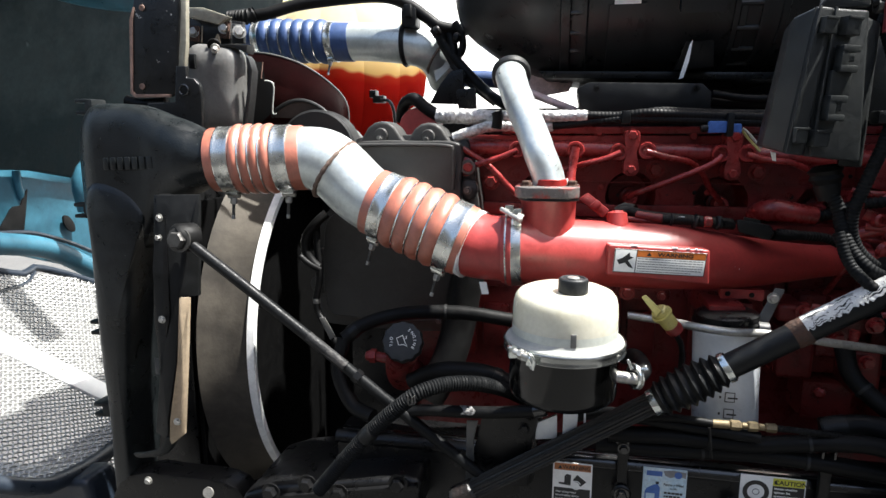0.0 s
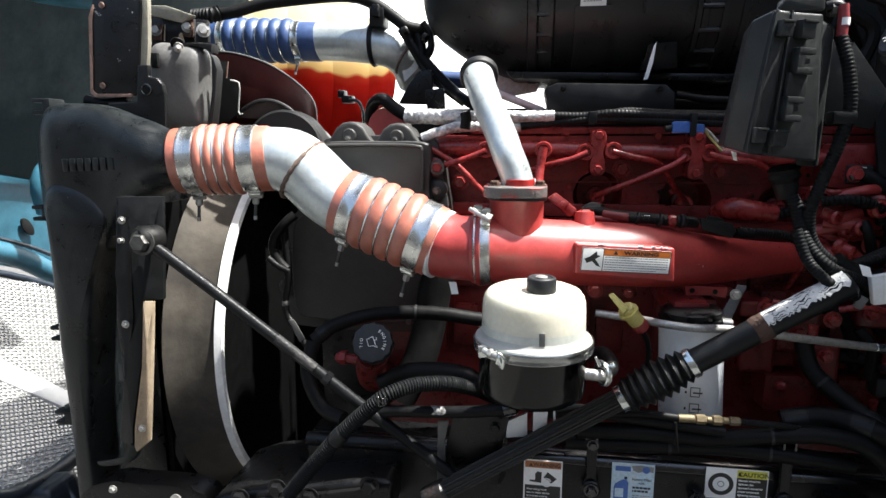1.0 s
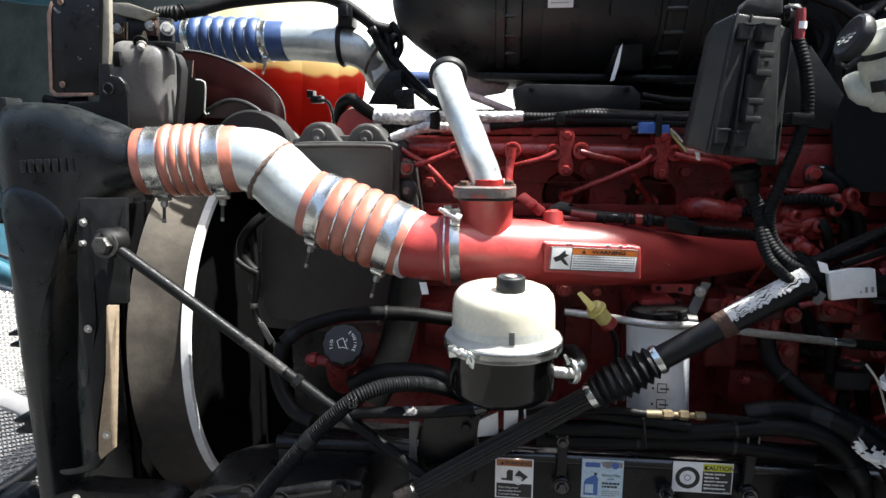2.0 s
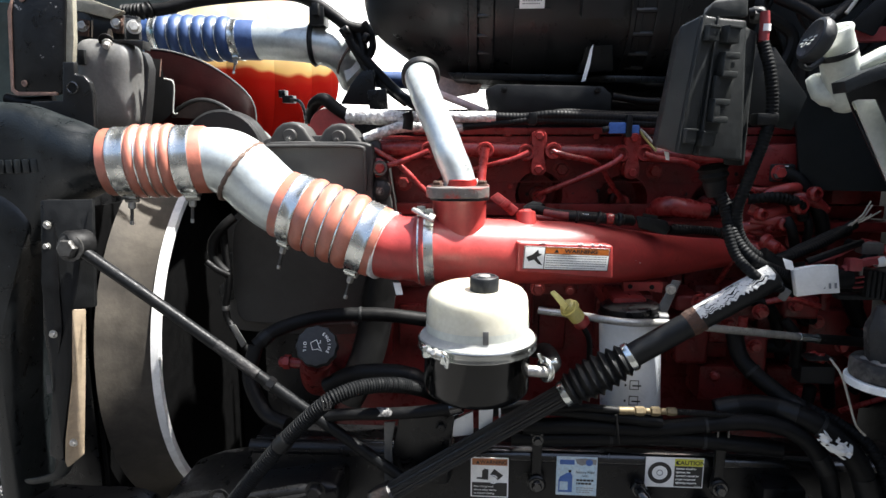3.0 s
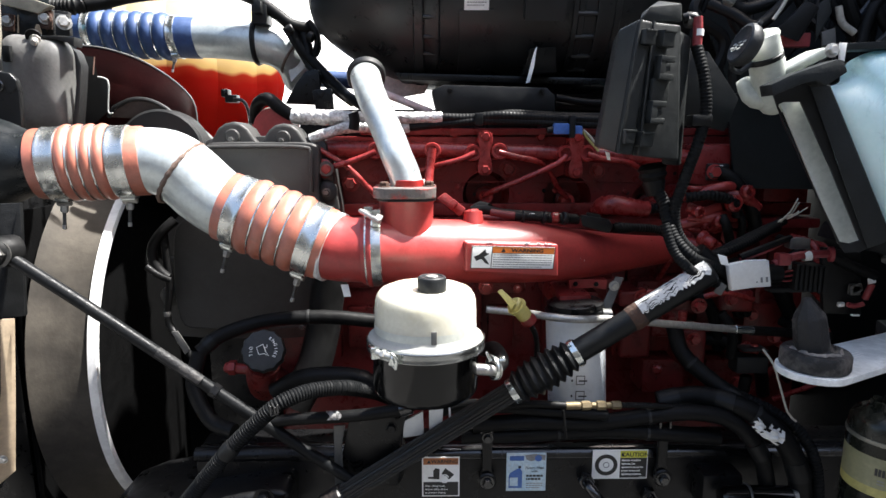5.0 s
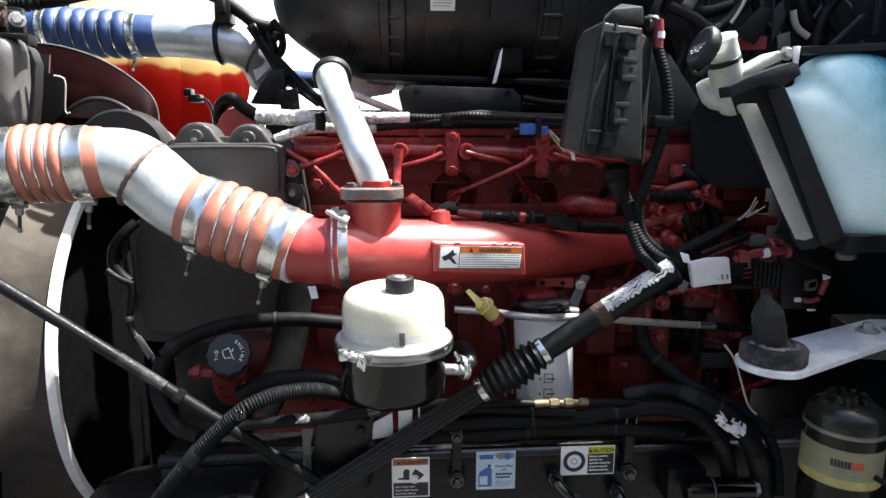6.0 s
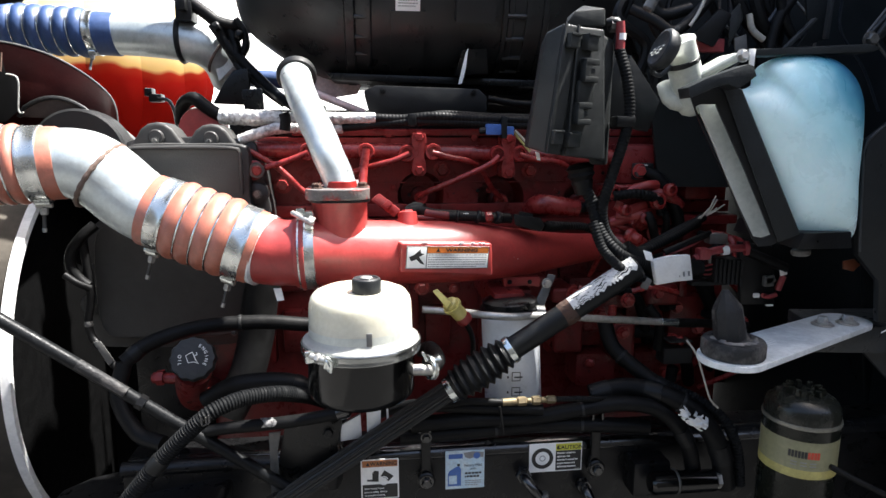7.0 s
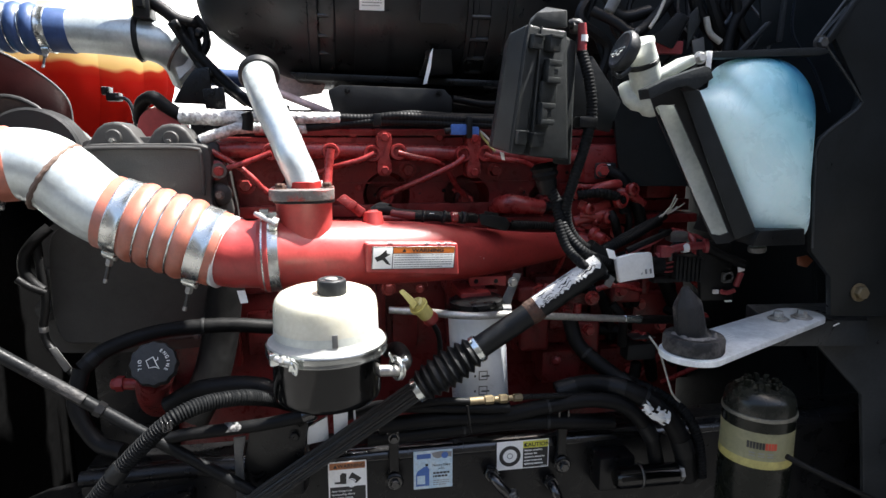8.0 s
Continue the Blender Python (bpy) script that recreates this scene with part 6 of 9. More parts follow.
part("upper_shroud", sheet, MAROON, tank, "dark red-brown curved shroud sheet", sharp=60)
part("shroud_edge", tube(edge, 0.0020, 8, 0.012), GREY, tank, "thin grey edge of the shroud sheet")
lip = [(-0.704, 1.375, 1.641), (-0.690, 1.372, 1.659), (-0.658, 1.370, 1.675), (-0.631, 1.370, 1.679), (-0.604, 1.370, 1.674), (-0.575, 1.372, 1.658), (-0.552, 1.375, 1.633)]
part("shroud_lip", tube(lip, 0.0045, 8, 0.012), COVER, tank)
part("shroud_well", slab(lip, (0, 0.006, 0), 0.001), WELL, tank, "dusty brown well behind the shroud lip")
part("shroud_arch", lathe([(0.0893, 0.0), (0.0944, 0.004), (0.0944, 0.05), (0.0765, 0.055)], (-0.586, 1.35, 1.563), (0, 1, 0), 40), COVER, tank, "dark round moulding")
part("shroud_wing", slab([(-0.732, 1.345, 1.767), (-0.707, 1.345, 1.763), (-0.702, 1.345, 1.722), (-0.686, 1.345, 1.718), (-0.681, 1.345, 1.706), (-0.687, 1.345, 1.652), (-0.713, 1.345, 1.630), (-0.748, 1.345, 1.623)], (-0.02, 0.004, 0), 0.001), PLASTIC, tank, "dark shroud corner plate")
part("wing_edge", tube([(-0.704, 1.342, 1.763), (-0.710, 1.342, 1.727)], 0.0012, 6), CHIPPED, tank)
part("wing_edge", tube([(-0.701, 1.342, 1.722), (-0.686, 1.342, 1.719), (-0.680, 1.342, 1.707), (-0.686, 1.342, 1.651), (-0.677, 1.342, 1.649)], 0.0019, 6), FADED, tank)

sp = thing("fan_shroud", (-0.66, 1.52, 0.8), "dusty grey plastic fan shroud with a bright metal rim", "fan shroud")
XS, YC, ZC, RS = -0.710, 1.712, 1.080, 0.480
bm = bmesh.new()
n = 72
prof = [(-0.120, RS + 0.034), (-0.104, RS + 0.026), (-0.08, RS + 0.016), (-0.04, RS + 0.006), (0.0, RS), (0.0, RS - 0.006), (-0.04, RS), (-0.08, RS + 0.010), (-0.116, RS + 0.03), (-0.121, RS + 0.034)]
lathe([(r, h) for h, r in prof], (XS, YC, ZC), (1, 0, 0), 96, bm, close=False)
bmesh.ops.delete(bm, geom=[v for v in bm.verts if v.co.z < ZC - 0.42 or (v.co.z < ZC - 0.1 and v.co.y > 1.6)], context="VERTS")
part("shroud_ring", bm, SHROUD, sp)
bm = lathe([(RS + 0.004, -0.013), (RS + 0.007, -0.011), (RS + 0.005, 0.006), (RS - 0.004, 0.007), (RS - 0.010, 0.005)], (XS, YC, ZC), (1, 0, 0), 96, close=False)
bmesh.ops.delete(bm, geom=[v for v in bm.verts if v.co.z < ZC - 0.42 or (v.co.z < ZC - 0.1 and v.co.y > 1.6)], context="VERTS")
part("rim_strip", bm, RIM_METAL, sp, "bright metal rim")
# Near-black plate: the shade behind the fan opening is put into its colour.
part("shroud_plate", span((XS - 0.146, 1.23, 0.35), (XS - 0.134, 2.2, 1.45), 0.003), GAP_BLACK, sp)

# Upper brackets by the radiator.
up = thing("hood_stop_plate", (-0.839, 1.14, 1.678), "scuffed black hood stop plate with a chipped tan edge", "plate")
part("plate", slab([(-0.859, 1.130, 1.879), (-0.762, 1.130, 1.875), (-0.764, 1.130, 1.837), (-0.781, 1.130, 1.710), (-0.790, 1.130, 1.680), (-0.802, 1.130, 1.676), (-0.876, 1.130, 1.677), (-0.886, 1.130, 1.683), (-0.885, 1.130, 1.736), (-0.874, 1.130, 1.824)], (0, 0.018, 0), 0.004), SCUFFED, up)
part("chipped_edge", slab([(-0.875, 1.128, 1.824), (-0.865, 1.128, 1.847), (-0.861, 1.128, 1.846), (-0.868, 1.128, 1.820), (-0.881, 1.128, 1.687), (-0.874, 1.128, 1.681), (-0.796, 1.128, 1.680), (-0.798, 1.128, 1.674), (-0.877, 1.128, 1.674), (-0.887, 1.128, 1.682)], (0, 0.006, 0), 0.001), CHIPPED, up)
part("side_strip", slab([(-0.762, 1.134, 1.876), (-0.750, 1.134, 1.876), (-0.758, 1.134, 1.774), (-0.765, 1.134, 1.733), (-0.782, 1.134, 1.733), (-0.771, 1.134, 1.806)], (0, 0.012, 0), 0.002), GREY_TAN, up, "dull grey-tan edge strip")
for q in ((-0.845, 1.129, 1.845), (-0.859, 1.129, 1.696)):
    part("rivet", lathe([(0.0062, 0), (0.0058, 0.0016), (0.0036, 0.002), (0.003, 0.0006), (0, 0.0006)], q, (0, -1, 0), 16), CHIPPED, up)
part("rubber_foot", tube([(-0.913, 1.150, 1.670), (-0.880, 1.150, 1.663), (-0.822, 1.150, 1.665)], 0.011, 12), RUBBER, up)
hb = thing("eye_bracket", (-0.753, 1.12, 1.632), "black steel bracket with a round hole", "bracket")
part("plate", slab([(-0.775, 1.120, 1.733), (-0.753, 1.120, 1.733), (-0.754, 1.120, 1.711), (-0.738, 1.120, 1.709), (-0.727, 1.120, 1.697), (-0.723, 1.120, 1.675), (-0.726, 1.120, 1.614), (-0.787, 1.120, 1.624), (-0.839, 1.120, 1.643), (-0.846, 1.120, 1.663), (-0.783, 1.120, 1.664)], (0, 0.012, 0), 0.003, 3), SCUFFED, hb)
part("hole_rim", lathe([(0.0080, 0.001), (0.0095, 0.0022), (0.0115, 0.001), (0.0115, -0.001)], (-0.760, 1.119, 1.687), (0, -1, 0), 24, close=False), RAIL_PAINT, hb)
part("hole_dark", lathe([(0.0082, 0), (0, 0.0005)], (-0.760, 1.119, 1.687), (0, -1, 0), 20), RUBBER, hb)
tb = thing("tank_bracket", (-0.808, 1.3, 1.821), "black steel tank bracket with rusty bolts under a tan strip", "bracket")
part("top_strip", slab([(-0.839, 1.250, 1.868), (-0.790, 1.250, 1.867), (-0.731, 1.250, 1.847), (-0.734, 1.250, 1.843), (-0.754, 1.250, 1.831), (-0.830, 1.250, 1.850)], (0, 0.02, 0), 0.002), GREY_TAN, tb)
part("plate", slab([(-0.845, 1.275, 1.841), (-0.843, 1.275, 1.849), (-0.836, 1.275, 1.853), (-0.771, 1.275, 1.837), (-0.757, 1.275, 1.847), (-0.744, 1.275, 1.844), (-0.743, 1.275, 1.795), (-0.789, 1.275, 1.793), (-0.823, 1.275, 1.787), (-0.836, 1.275, 1.769), (-0.842, 1.275, 1.720), (-0.848, 1.275, 1.721), (-0.847, 1.275, 1.769)], (0, 0.02, 0), 0.003), SCUFFED, tb)
# Thin grey tube puts the glossy plate's pale edge highlight into the shape.
part("plate_edge", tube([(-0.845, 1.272, 1.736), (-0.845, 1.272, 1.780), (-0.843, 1.272, 1.840), (-0.841, 1.272, 1.849), (-0.834, 1.272, 1.852), (-0.769, 1.272, 1.837)], 0.0013, 6), GREY, tb, "pale highlight drawn along the plate edge")
for q, r in (((-0.823, 1.268, 1.817), 0.0105), ((-0.750, 1.268, 1.823), 0.0115)):
    nut = part("nut_plate", block((r * 1.9, 0.008, r * 3.1), Matrix.Translation(q) @ Matrix.Rotation(0.12, 4, "Y"), 0.002), RUST, tb, "rust-stained captive nut plate")
    bolt(nut, (q[0], q[1] - 0.004, q[2] + 0.002), (0.3, -1, 0.1), r * 0.78, ZINC)
part("rust_fringe", tube([(-0.753, 1.262, 1.832), (-0.745, 1.262, 1.836), (-0.739, 1.262, 1.827), (-0.742, 1.262, 1.810), (-0.749, 1.262, 1.806)], 0.0032, 8), RUST, tb)
part("pale_pin", rod((-0.800, 1.262, 1.831), (-0.804, 1.262, 1.797), 0.0016, 8), TAN, tb)
part("pale_tab", slab([(-0.770, 1.255, 1.799), (-0.763, 1.255, 1.813), (-0.759, 1.255, 1.812), (-0.756, 1.255, 1.794), (-0.763, 1.255, 1.792)], (0, 0.004, 0), 0.001), TAN, tb)
part("grey_tab", slab([(-0.728, 1.258, 1.839), (-0.702, 1.258, 1.836), (-0.703, 1.258, 1.792), (-0.730, 1.258, 1.792)], (0, 0.012, 0), 0.002), COVER, tb)
bolt(tb, (-0.709, 1.254, 1.815), (0.5, -1, 0.1), 0.0105, ZINC)
part("tab_edge", slab([(-0.726, 1.255, 1.833), (-0.698, 1.255, 1.829), (-0.699, 1.255, 1.825), (-0.727, 1.255, 1.827)], (0, 0.003, 0), 0.0008), GREY, tb)

# Stay rod and bushing.
rodt = thing("stay_rod", (-0.673, 0.970, 1.401), "long black radiator stay rod with a bolted bushing", "stay rod")
part("rod", tube([(-0.666, 0.965, 1.41), (-0.531, 0.970, 1.309), (-0.310, 0.985, 1.134), (-0.138, 0.995, 1)], 0.0102, 16, 0.03), ROD_PAINT, rodt)
part("bushing", lathe([(0.0232, -0.015), (0.0259, -0.01), (0.0259, 0.02), (0.0214, 0.026)], (-0.677, 0.975, 1.42), (-0.5, -0.86, 0.05), 28), RUBBER, rodt)
part("bolt", hexhead((-0.679, 0.952, 1.419), (0.05, -0.97, 0.10), 0.0158, 0.014, 1.40), DULL, rodt, "large dull bolt head", sharp=25)
part("worn_patch", tube([(-0.451, 0.966, 1.254), (-0.411, 0.967, 1.224), (-0.384, 0.968, 1.203)], 0.0088, 12, 0.02), RUBBER_WORN, rodt)
part("rod_nut", lathe([(0.0124, 0), (0.0124, 0.012)], (-0.370, 0.975, 1.186), Vector((-0.308, 0.980, 1.137)) - Vector((-0.401, 0.980, 1.205)), 6), BLACK, rodt, sharp=20)

br = thing("side_brace", (-0.760, 0.970, 1.009), "bent black steel brace with a worn tan edge", "brace")
part("brace_plate", slab([(-0.753, 1, 1.492), (-0.679, 1.02, 1.492), (-0.681, 1, 1.305), (-0.707, 0.980, 1.307), (-0.718, 0.970, 1.185), (-0.738, 0.960, 1.072), (-0.742, 0.960, 1.028), (-0.775, 0.970, 1.037), (-0.759, 0.980, 1.178), (-0.767, 0.990, 1.351)], (0.0, 0.008, 0), 0.002), PLASTIC, br)
part("tan_face", slab([(-0.703, 0.972, 1.308), (-0.692, 0.985, 1.305), (-0.701, 0.978, 1.183), (-0.712, 0.968, 1.041), (-0.732, 0.955, 1.024), (-0.733, 0.952, 1.036), (-0.728, 0.952, 1.077), (-0.710, 0.962, 1.188)], (0.002, 0.004, 0), 0.001), TAN, br, "tan, paint-worn edge strip")
part("brace_foot", tube([(-0.736, 0.965, 1.032), (-0.754, 0.965, 1.006), (-0.786, 0.970, 0.991), (-0.825, 0.980, 0.978)], 0.012, 12, flat=0.4), DUSTY, br)
part("channel", slab([(-0.762, 1.005, 1.491), (-0.738, 1.005, 1.491), (-0.735, 0.985, 1.267), (-0.764, 0.985, 1.153), (-0.773, 0.990, 1.263)], (-0.005, 0.03, 0), 0.002), BLACK, br)
for q, r in (((-0.715, 0.955, 1.072), 6), ((-0.746, 0.978, 1.262), 6), ((-0.749, 0.998, 1.45), 6), ((-0.754, 0.998, 1.413), 6), ((-0.825, 1, 0.912), 7)):
    bolt(br, q, (0, -1, 0), 0.0009 * r)
part("small_label", block((0.0091, 0.001, 0.0328), Matrix.Translation((-0.763, 0.975, 1.17)), 0.0003), LOW_PANEL, br)

# Cross-member at the foot.
cm = thing("cross_member", (-0.440, 1, 0.935), "black steel cross-member with bolts", "cross-member")
part("beam", slab([(-0.593, 0.960, 0.934), (-0.534, 0.960, 0.957), (-0.278, 0.960, 1.006), (-0.248, 0.960, 1.003), (-0.253, 0.960, 0.928), (-0.608, 0.960, 0.880)], (0, 0.2, 0), 0.012, 3), BLACK, cm)
part("top_rib", slab([(-0.585, 0.950, 0.932), (-0.253, 0.950, 1), (-0.253, 0.950, 0.991), (-0.586, 0.950, 0.922)], (0, 0.03, 0), 0.003), BLACK, cm)
for q in ((-0.454, 0.945, 0.983), (-0.285, 0.945, 1.004), (-0.526, 0.945, 0.958), (-0.395, 0.945, 0.972)):
    bolt(cm, q, (0, -1, 0), 0.013, BLACK)
part("washer_disc", lathe([(0.011, 0), (0.011, 0.004), (0, 0.004)], (-0.684, 0.990, 0.909), (0, -1, 0.2), 18), ZINC, cm)
part("lower_support", slab(rounded([(-0.948, 1.05, 0.852), (-0.882, 1.05, 0.892), (-0.814, 1.05, 0.895), (-0.665, 1.06, 0.876), (-0.667, 1.06, 0.752), (-0.963, 1.05, 0.717)], 4), (0, 0.06, 0), 0.01), BLACK, cm)
solid("rail_end", tube([(-0.437, 1.05, 1.026), (-0.262, 1.05, 1.027), (-0.178, 1.05, 1.024)], 0.0137, 14, flat=0.7), BLACK, "black pipe lying along the frame rail", "pipe")

# ---- hood, tilted forward ----
hood = thing("tilted_hood", (-1.7, 1.7, 0.6), "tilted truck hood seen from inside, dark liner and blue paint", "hood")
X = -1.75
part("liner", slab([(-1.0, 0.6, 3.0), (-1.0, 2.9, 3.0), (-1.5, 2.9, 2.0), (-1.75, 2.567, 1.366), (-1.75, 1.957, 1.44), (-1.75, 1.741, 1.484), (-1.75, 1.214, 1.522)], (-0.03, 0, 0), 0.006), LINER, hood, "dark grey-green hood liner")
part("inner_fender", slab([(-1.79, 1.245, 1.542), (-1.79, 2.775, 1.433), (-1.79, 2.7, 0.817), (-1.79, 2.01, 1.083), (-1.79, 1.616, 1.234), (-1.79, 1.21, 1.316)], (-0.02, 0, 0), 0.004), BLUE_PAINT, hood, "blue painted inner fender")
part("fender_lip", tube([(-1.72, 1.241, 1.335), (-1.72, 1.556, 1.271), (-1.72, 1.741, 1.219), (-1.71, 1.92, 1.107), (-1.7, 2.136, 0.966)], 0.035, 16, 0.03), BLUE_PAINT, hood)
part("blue_bulge", tube([(-1.6, 1.861, 1.522), (-1.6, 1.787, 1.45), (-1.6, 1.799, 1.354)], 0.04, 14, 0.03), BLUE_PAINT, hood)
part("vent_slot", slab([(-1.772, 1.596, 1.294), (-1.772, 1.620, 1.320), (-1.772, 1.655, 1.362), (-1.772, 1.669, 1.372), (-1.772, 1.697, 1.373), (-1.772, 1.717, 1.408), (-1.772, 1.730, 1.423), (-1.772, 1.716, 1.359), (-1.772, 1.696, 1.281)], (-0.006, 0, 0), 0.001), RUBBER, hood)
part("vent_slot", slab([(-1.772, 1.906, 1.292), (-1.772, 1.913, 1.277), (-1.772, 1.914, 1.264), (-1.772, 1.911, 1.255), (-1.772, 1.902, 1.253), (-1.772, 1.891, 1.257), (-1.772, 1.879, 1.266), (-1.772, 1.869, 1.280), (-1.772, 1.863, 1.294), (-1.772, 1.862, 1.307), (-1.772, 1.866, 1.316), (-1.772, 1.874, 1.318), (-1.772, 1.885, 1.315), (-1.772, 1.896, 1.306)], (-0.006, 0, 0), 0.001), RUBBER, hood)
part("fender_rib", tube([(-1.785, 1.706, 1.486), (-1.785, 1.707, 1.434), (-1.785, 1.719, 1.392)], 0.012, 10, 0.03), BLUE_PAINT, hood)
part("fender_seam", tube([(-1.765, 1.582, 1.297), (-1.765, 1.705, 1.281), (-1.765, 1.793, 1.252), (-1.765, 1.888, 1.212), (-1.765, 1.991, 1.159)], 0.008, 8, 0.03), FRAME_BLUE, hood)
part("blue_edge", tube([(-1.035, 1.5, 1.961), (-1.141, 1.5, 1.966), (-1.233, 1.5, 1.976), (-1.333, 1.5, 1.996), (-1.468, 1.5, 2.042), (-1.603, 1.5, 2.109)], 0.05, 14, 0.03), BLUE_PAINT, hood)

grille = thing("grille_mesh", (-1.457, 1.4, 0.619), "woven steel grille mesh in the tilted hood", "grille")
G0, G1, G2 = Vector((-1.7, 1.406, 1.235)), Vector((-1.62, 1.978, 1.043)), Vector((-1.22, 0.889, 0.869))
gu, gv = (G1 - G0), (G2 - G0)
gn = gu.cross(gv).normalized()
wu, wv = gu.length, gv.length
bm = bmesh.new()
pitch, wr = 0.0128, 0.0024
for k in range(int(wu / pitch)):
    pts = [G0 + gu * (k * pitch / wu) + gv * (s * pitch * 0.5 / wv) + gn * (0.0022 * (1 if (k + s // 2) % 2 else -1) if s % 2 == 0 else 0.0) for s in range(int(2 * wv / pitch))]
    sweep(bm, pts, [wr] * len(pts), 4, False)
for k in range(int(wv / pitch)):
    pts = [G0 + gv * (k * pitch / wv) + gu * (s * pitch * 0.5 / wu) + gn * (0.0022 * (-1 if (k + s // 2) % 2 else 1) if s % 2 == 0 else 0.0) for s in range(int(2 * wu / pitch))]
    sweep(bm, pts, [wr] * len(pts), 4, False)
tagged(part("woven_wire", bm, WIRE, grille), kind="stuff")
up3 = gn if gn.z > 0 else -gn
bar0, bar1 = Vector((-1.542, 1.265, 1.108)), Vector((-1.292, 1.492, 0.819))
side = (bar1 - bar0).cross(gn).normalized() * 0.036
part("chrome_bar", slab([bar0 - side, bar1 - side, bar1 + side, bar0 + side], up3 * 0.008, 0.002), CHROME, grille, "flat chrome bar across the mesh")
for q in ((-1.402, 1.401, 0.945),):
    part("rivet", lathe([(0.006, 0.008), (0.005, 0.011), (0, 0.012)], q, up3, 14), ZINC, grille)
part("frame_edge", tube([(-1.7, 1.406, 1.235), (-1.671, 1.574, 1.173), (-1.691, 1.637, 1.18), (-1.667, 1.743, 1.135), (-1.591, 1.938, 1.022)], 0.012, 10, 0.03), FRAME_BLUE, grille)
part("frame_edge", tube([(-1.253, 0.954, 0.888), (-1.193, 1.08, 0.804), (-1.184, 1.14, 0.784), (-1.19, 1.253, 0.767), (-1.21, 1.382, 0.761)], 0.02, 10, 0.03), FRAME_BLUE, grille)
part("stiffener", tube([(-1.611, 1.335, 1.162), (-1.639, 1.539, 1.148), (-1.677, 1.626, 1.169)], 0.006, 8, 0.03), FRAME_BLUE, grille)
part("lower_corner", slab([(-1.471, 1.15, 0.749), (-1.302, 1.15, 0.758), (-1.121, 1.15, 0.788), (-1.077, 1.15, 0.629), (-1.502, 1.15, 0.568)], (0, 0.1, 0), 0.02, 3), FRAME_BLUE, grille, "dark blue-black lower corner")

# ---- far side: blue hose, pipe, cables ----
hump_hose("hot_side_hose", (-0.9521, 1.750, 1.8747), (-0.633, 1.750, 1.8606), 0.0537, 6, "blue silicone hump hose on the far charge pipe", BLUE_HOSE, "", 0.95, cuff=(0.086, 0.154, 0.78, 0.85), lean=0.10, swell=0.155, bolt_down=(0.0, -0.55, -1.0))
hp = thing("hot_side_pipe", (-0.528, 1.75, 1.815), "dusty bare metal charge pipe bending down behind the engine", "pipe")
R = 0.0518
part("pipe_bend", tube([(*(-0.703, 1.75, 1.864), R), (*(-0.572, 1.75, 1.859), R), (*(-0.465, 1.75, 1.847), R), (*(-0.414, 1.76, 1.831), R), (*(-0.388, 1.8, 1.802), R), (*(-0.381, 1.85, 1.764), R)], None, 36, 0.012), STEEL, hp)
pts = arc((-0.386, 1.77, 1.817), Vector((0.55, 0, 0.83)), Vector((0, 1, 0)), R * 1.02, 0, 360, 40)
part("pipe_seam", sweep(bmesh.new(), pts, [0.004] * len(pts), 6, False), WELD, hp)
pts = arc((-0.476, 1.75, 1.85), Vector((0, 0, 1)), Vector((0, 1, 0)), R * 1.05, 0, 360, 40)
part("cable_tie", sweep(bmesh.new(), pts, [0.007] * len(pts), 6, False), PLASTIC, hp)
part("tie_clip", span((-0.470, 1.68, 1.888), ((-0.430, 1.68, 1.935)[0], 1.74, (-0.430, 1.68, 1.935)[2]), 0.004), PLASTIC, hp)
part("tie_clip", span((-0.458, 1.66, 1.909), ((-0.439, 1.66, 1.94)[0], 1.7, (-0.439, 1.66, 1.94)[2]), 0.003), PLASTIC, hp)
solid("heavy_cable", tube([(-0.925, 1.6, 1.912), (-0.836, 1.62, 1.921), (-0.735, 1.65, 1.949), (-0.542, 1.68, 1.966), (-0.461, 1.7, 1.948), (-0.404, 1.7, 1.911), (-0.367, 1.7, 1.886), (-0.304, 1.72, 1.88), (-0.263, 1.75, 1.903)], 0.0158, 14), RUBBER, "thick black cable over the far charge pipe", "cable")
solid("ribbed_cable_end", corrugated([(-0.928, 1.6, 1.909), (-0.875, 1.6, 1.913), (-0.859, 1.61, 1.919)], 0.0209, 0.009), RUBBER, "ribbed black cable boot", "cable")
for k, pts in enumerate(([(-0.368, 1.7, 1.88), (-0.353, 1.7, 1.837), (-0.300, 1.68, 1.777), (-0.238, 1.65, 1.717), (-0.205, 1.6, 1.692), (-0.162, 1.56, 1.67), (-0.100, 1.55, 1.662)], [(-0.312, 1.72, 1.876), (-0.305, 1.7, 1.83), (-0.326, 1.7, 1.797)], [(-0.347, 1.71, 1.879), (-0.332, 1.7, 1.837), (-0.328, 1.69, 1.807)], [(-0.440, 1.56, 1.638), (-0.424, 1.53, 1.674), (-0.391, 1.5, 1.687), (-0.365, 1.5, 1.668), (-0.332, 1.5, 1.648), (-0.295, 1.48, 1.643)])):
    solid("loose_cable", tube(pts, (0.013, 0.010, 0.013, 0.015)[k], 12), RUBBER, "black wiring cable on the far side", "cable", "far-side cables")
solid("pipe_end_flange", slab([(-0.408, 1.745, 1.841), (-0.377, 1.745, 1.857), (-0.339, 1.745, 1.793), (-0.389, 1.745, 1.746)], (0.004, 0.012, 0), 0.002), ALU, "bright flange plate on the end of the far charge pipe", "flange")
fs = thing("far_stay", (-0.326, 1.700, 1.777), "black bent stays holding the far charge pipe", "stay")
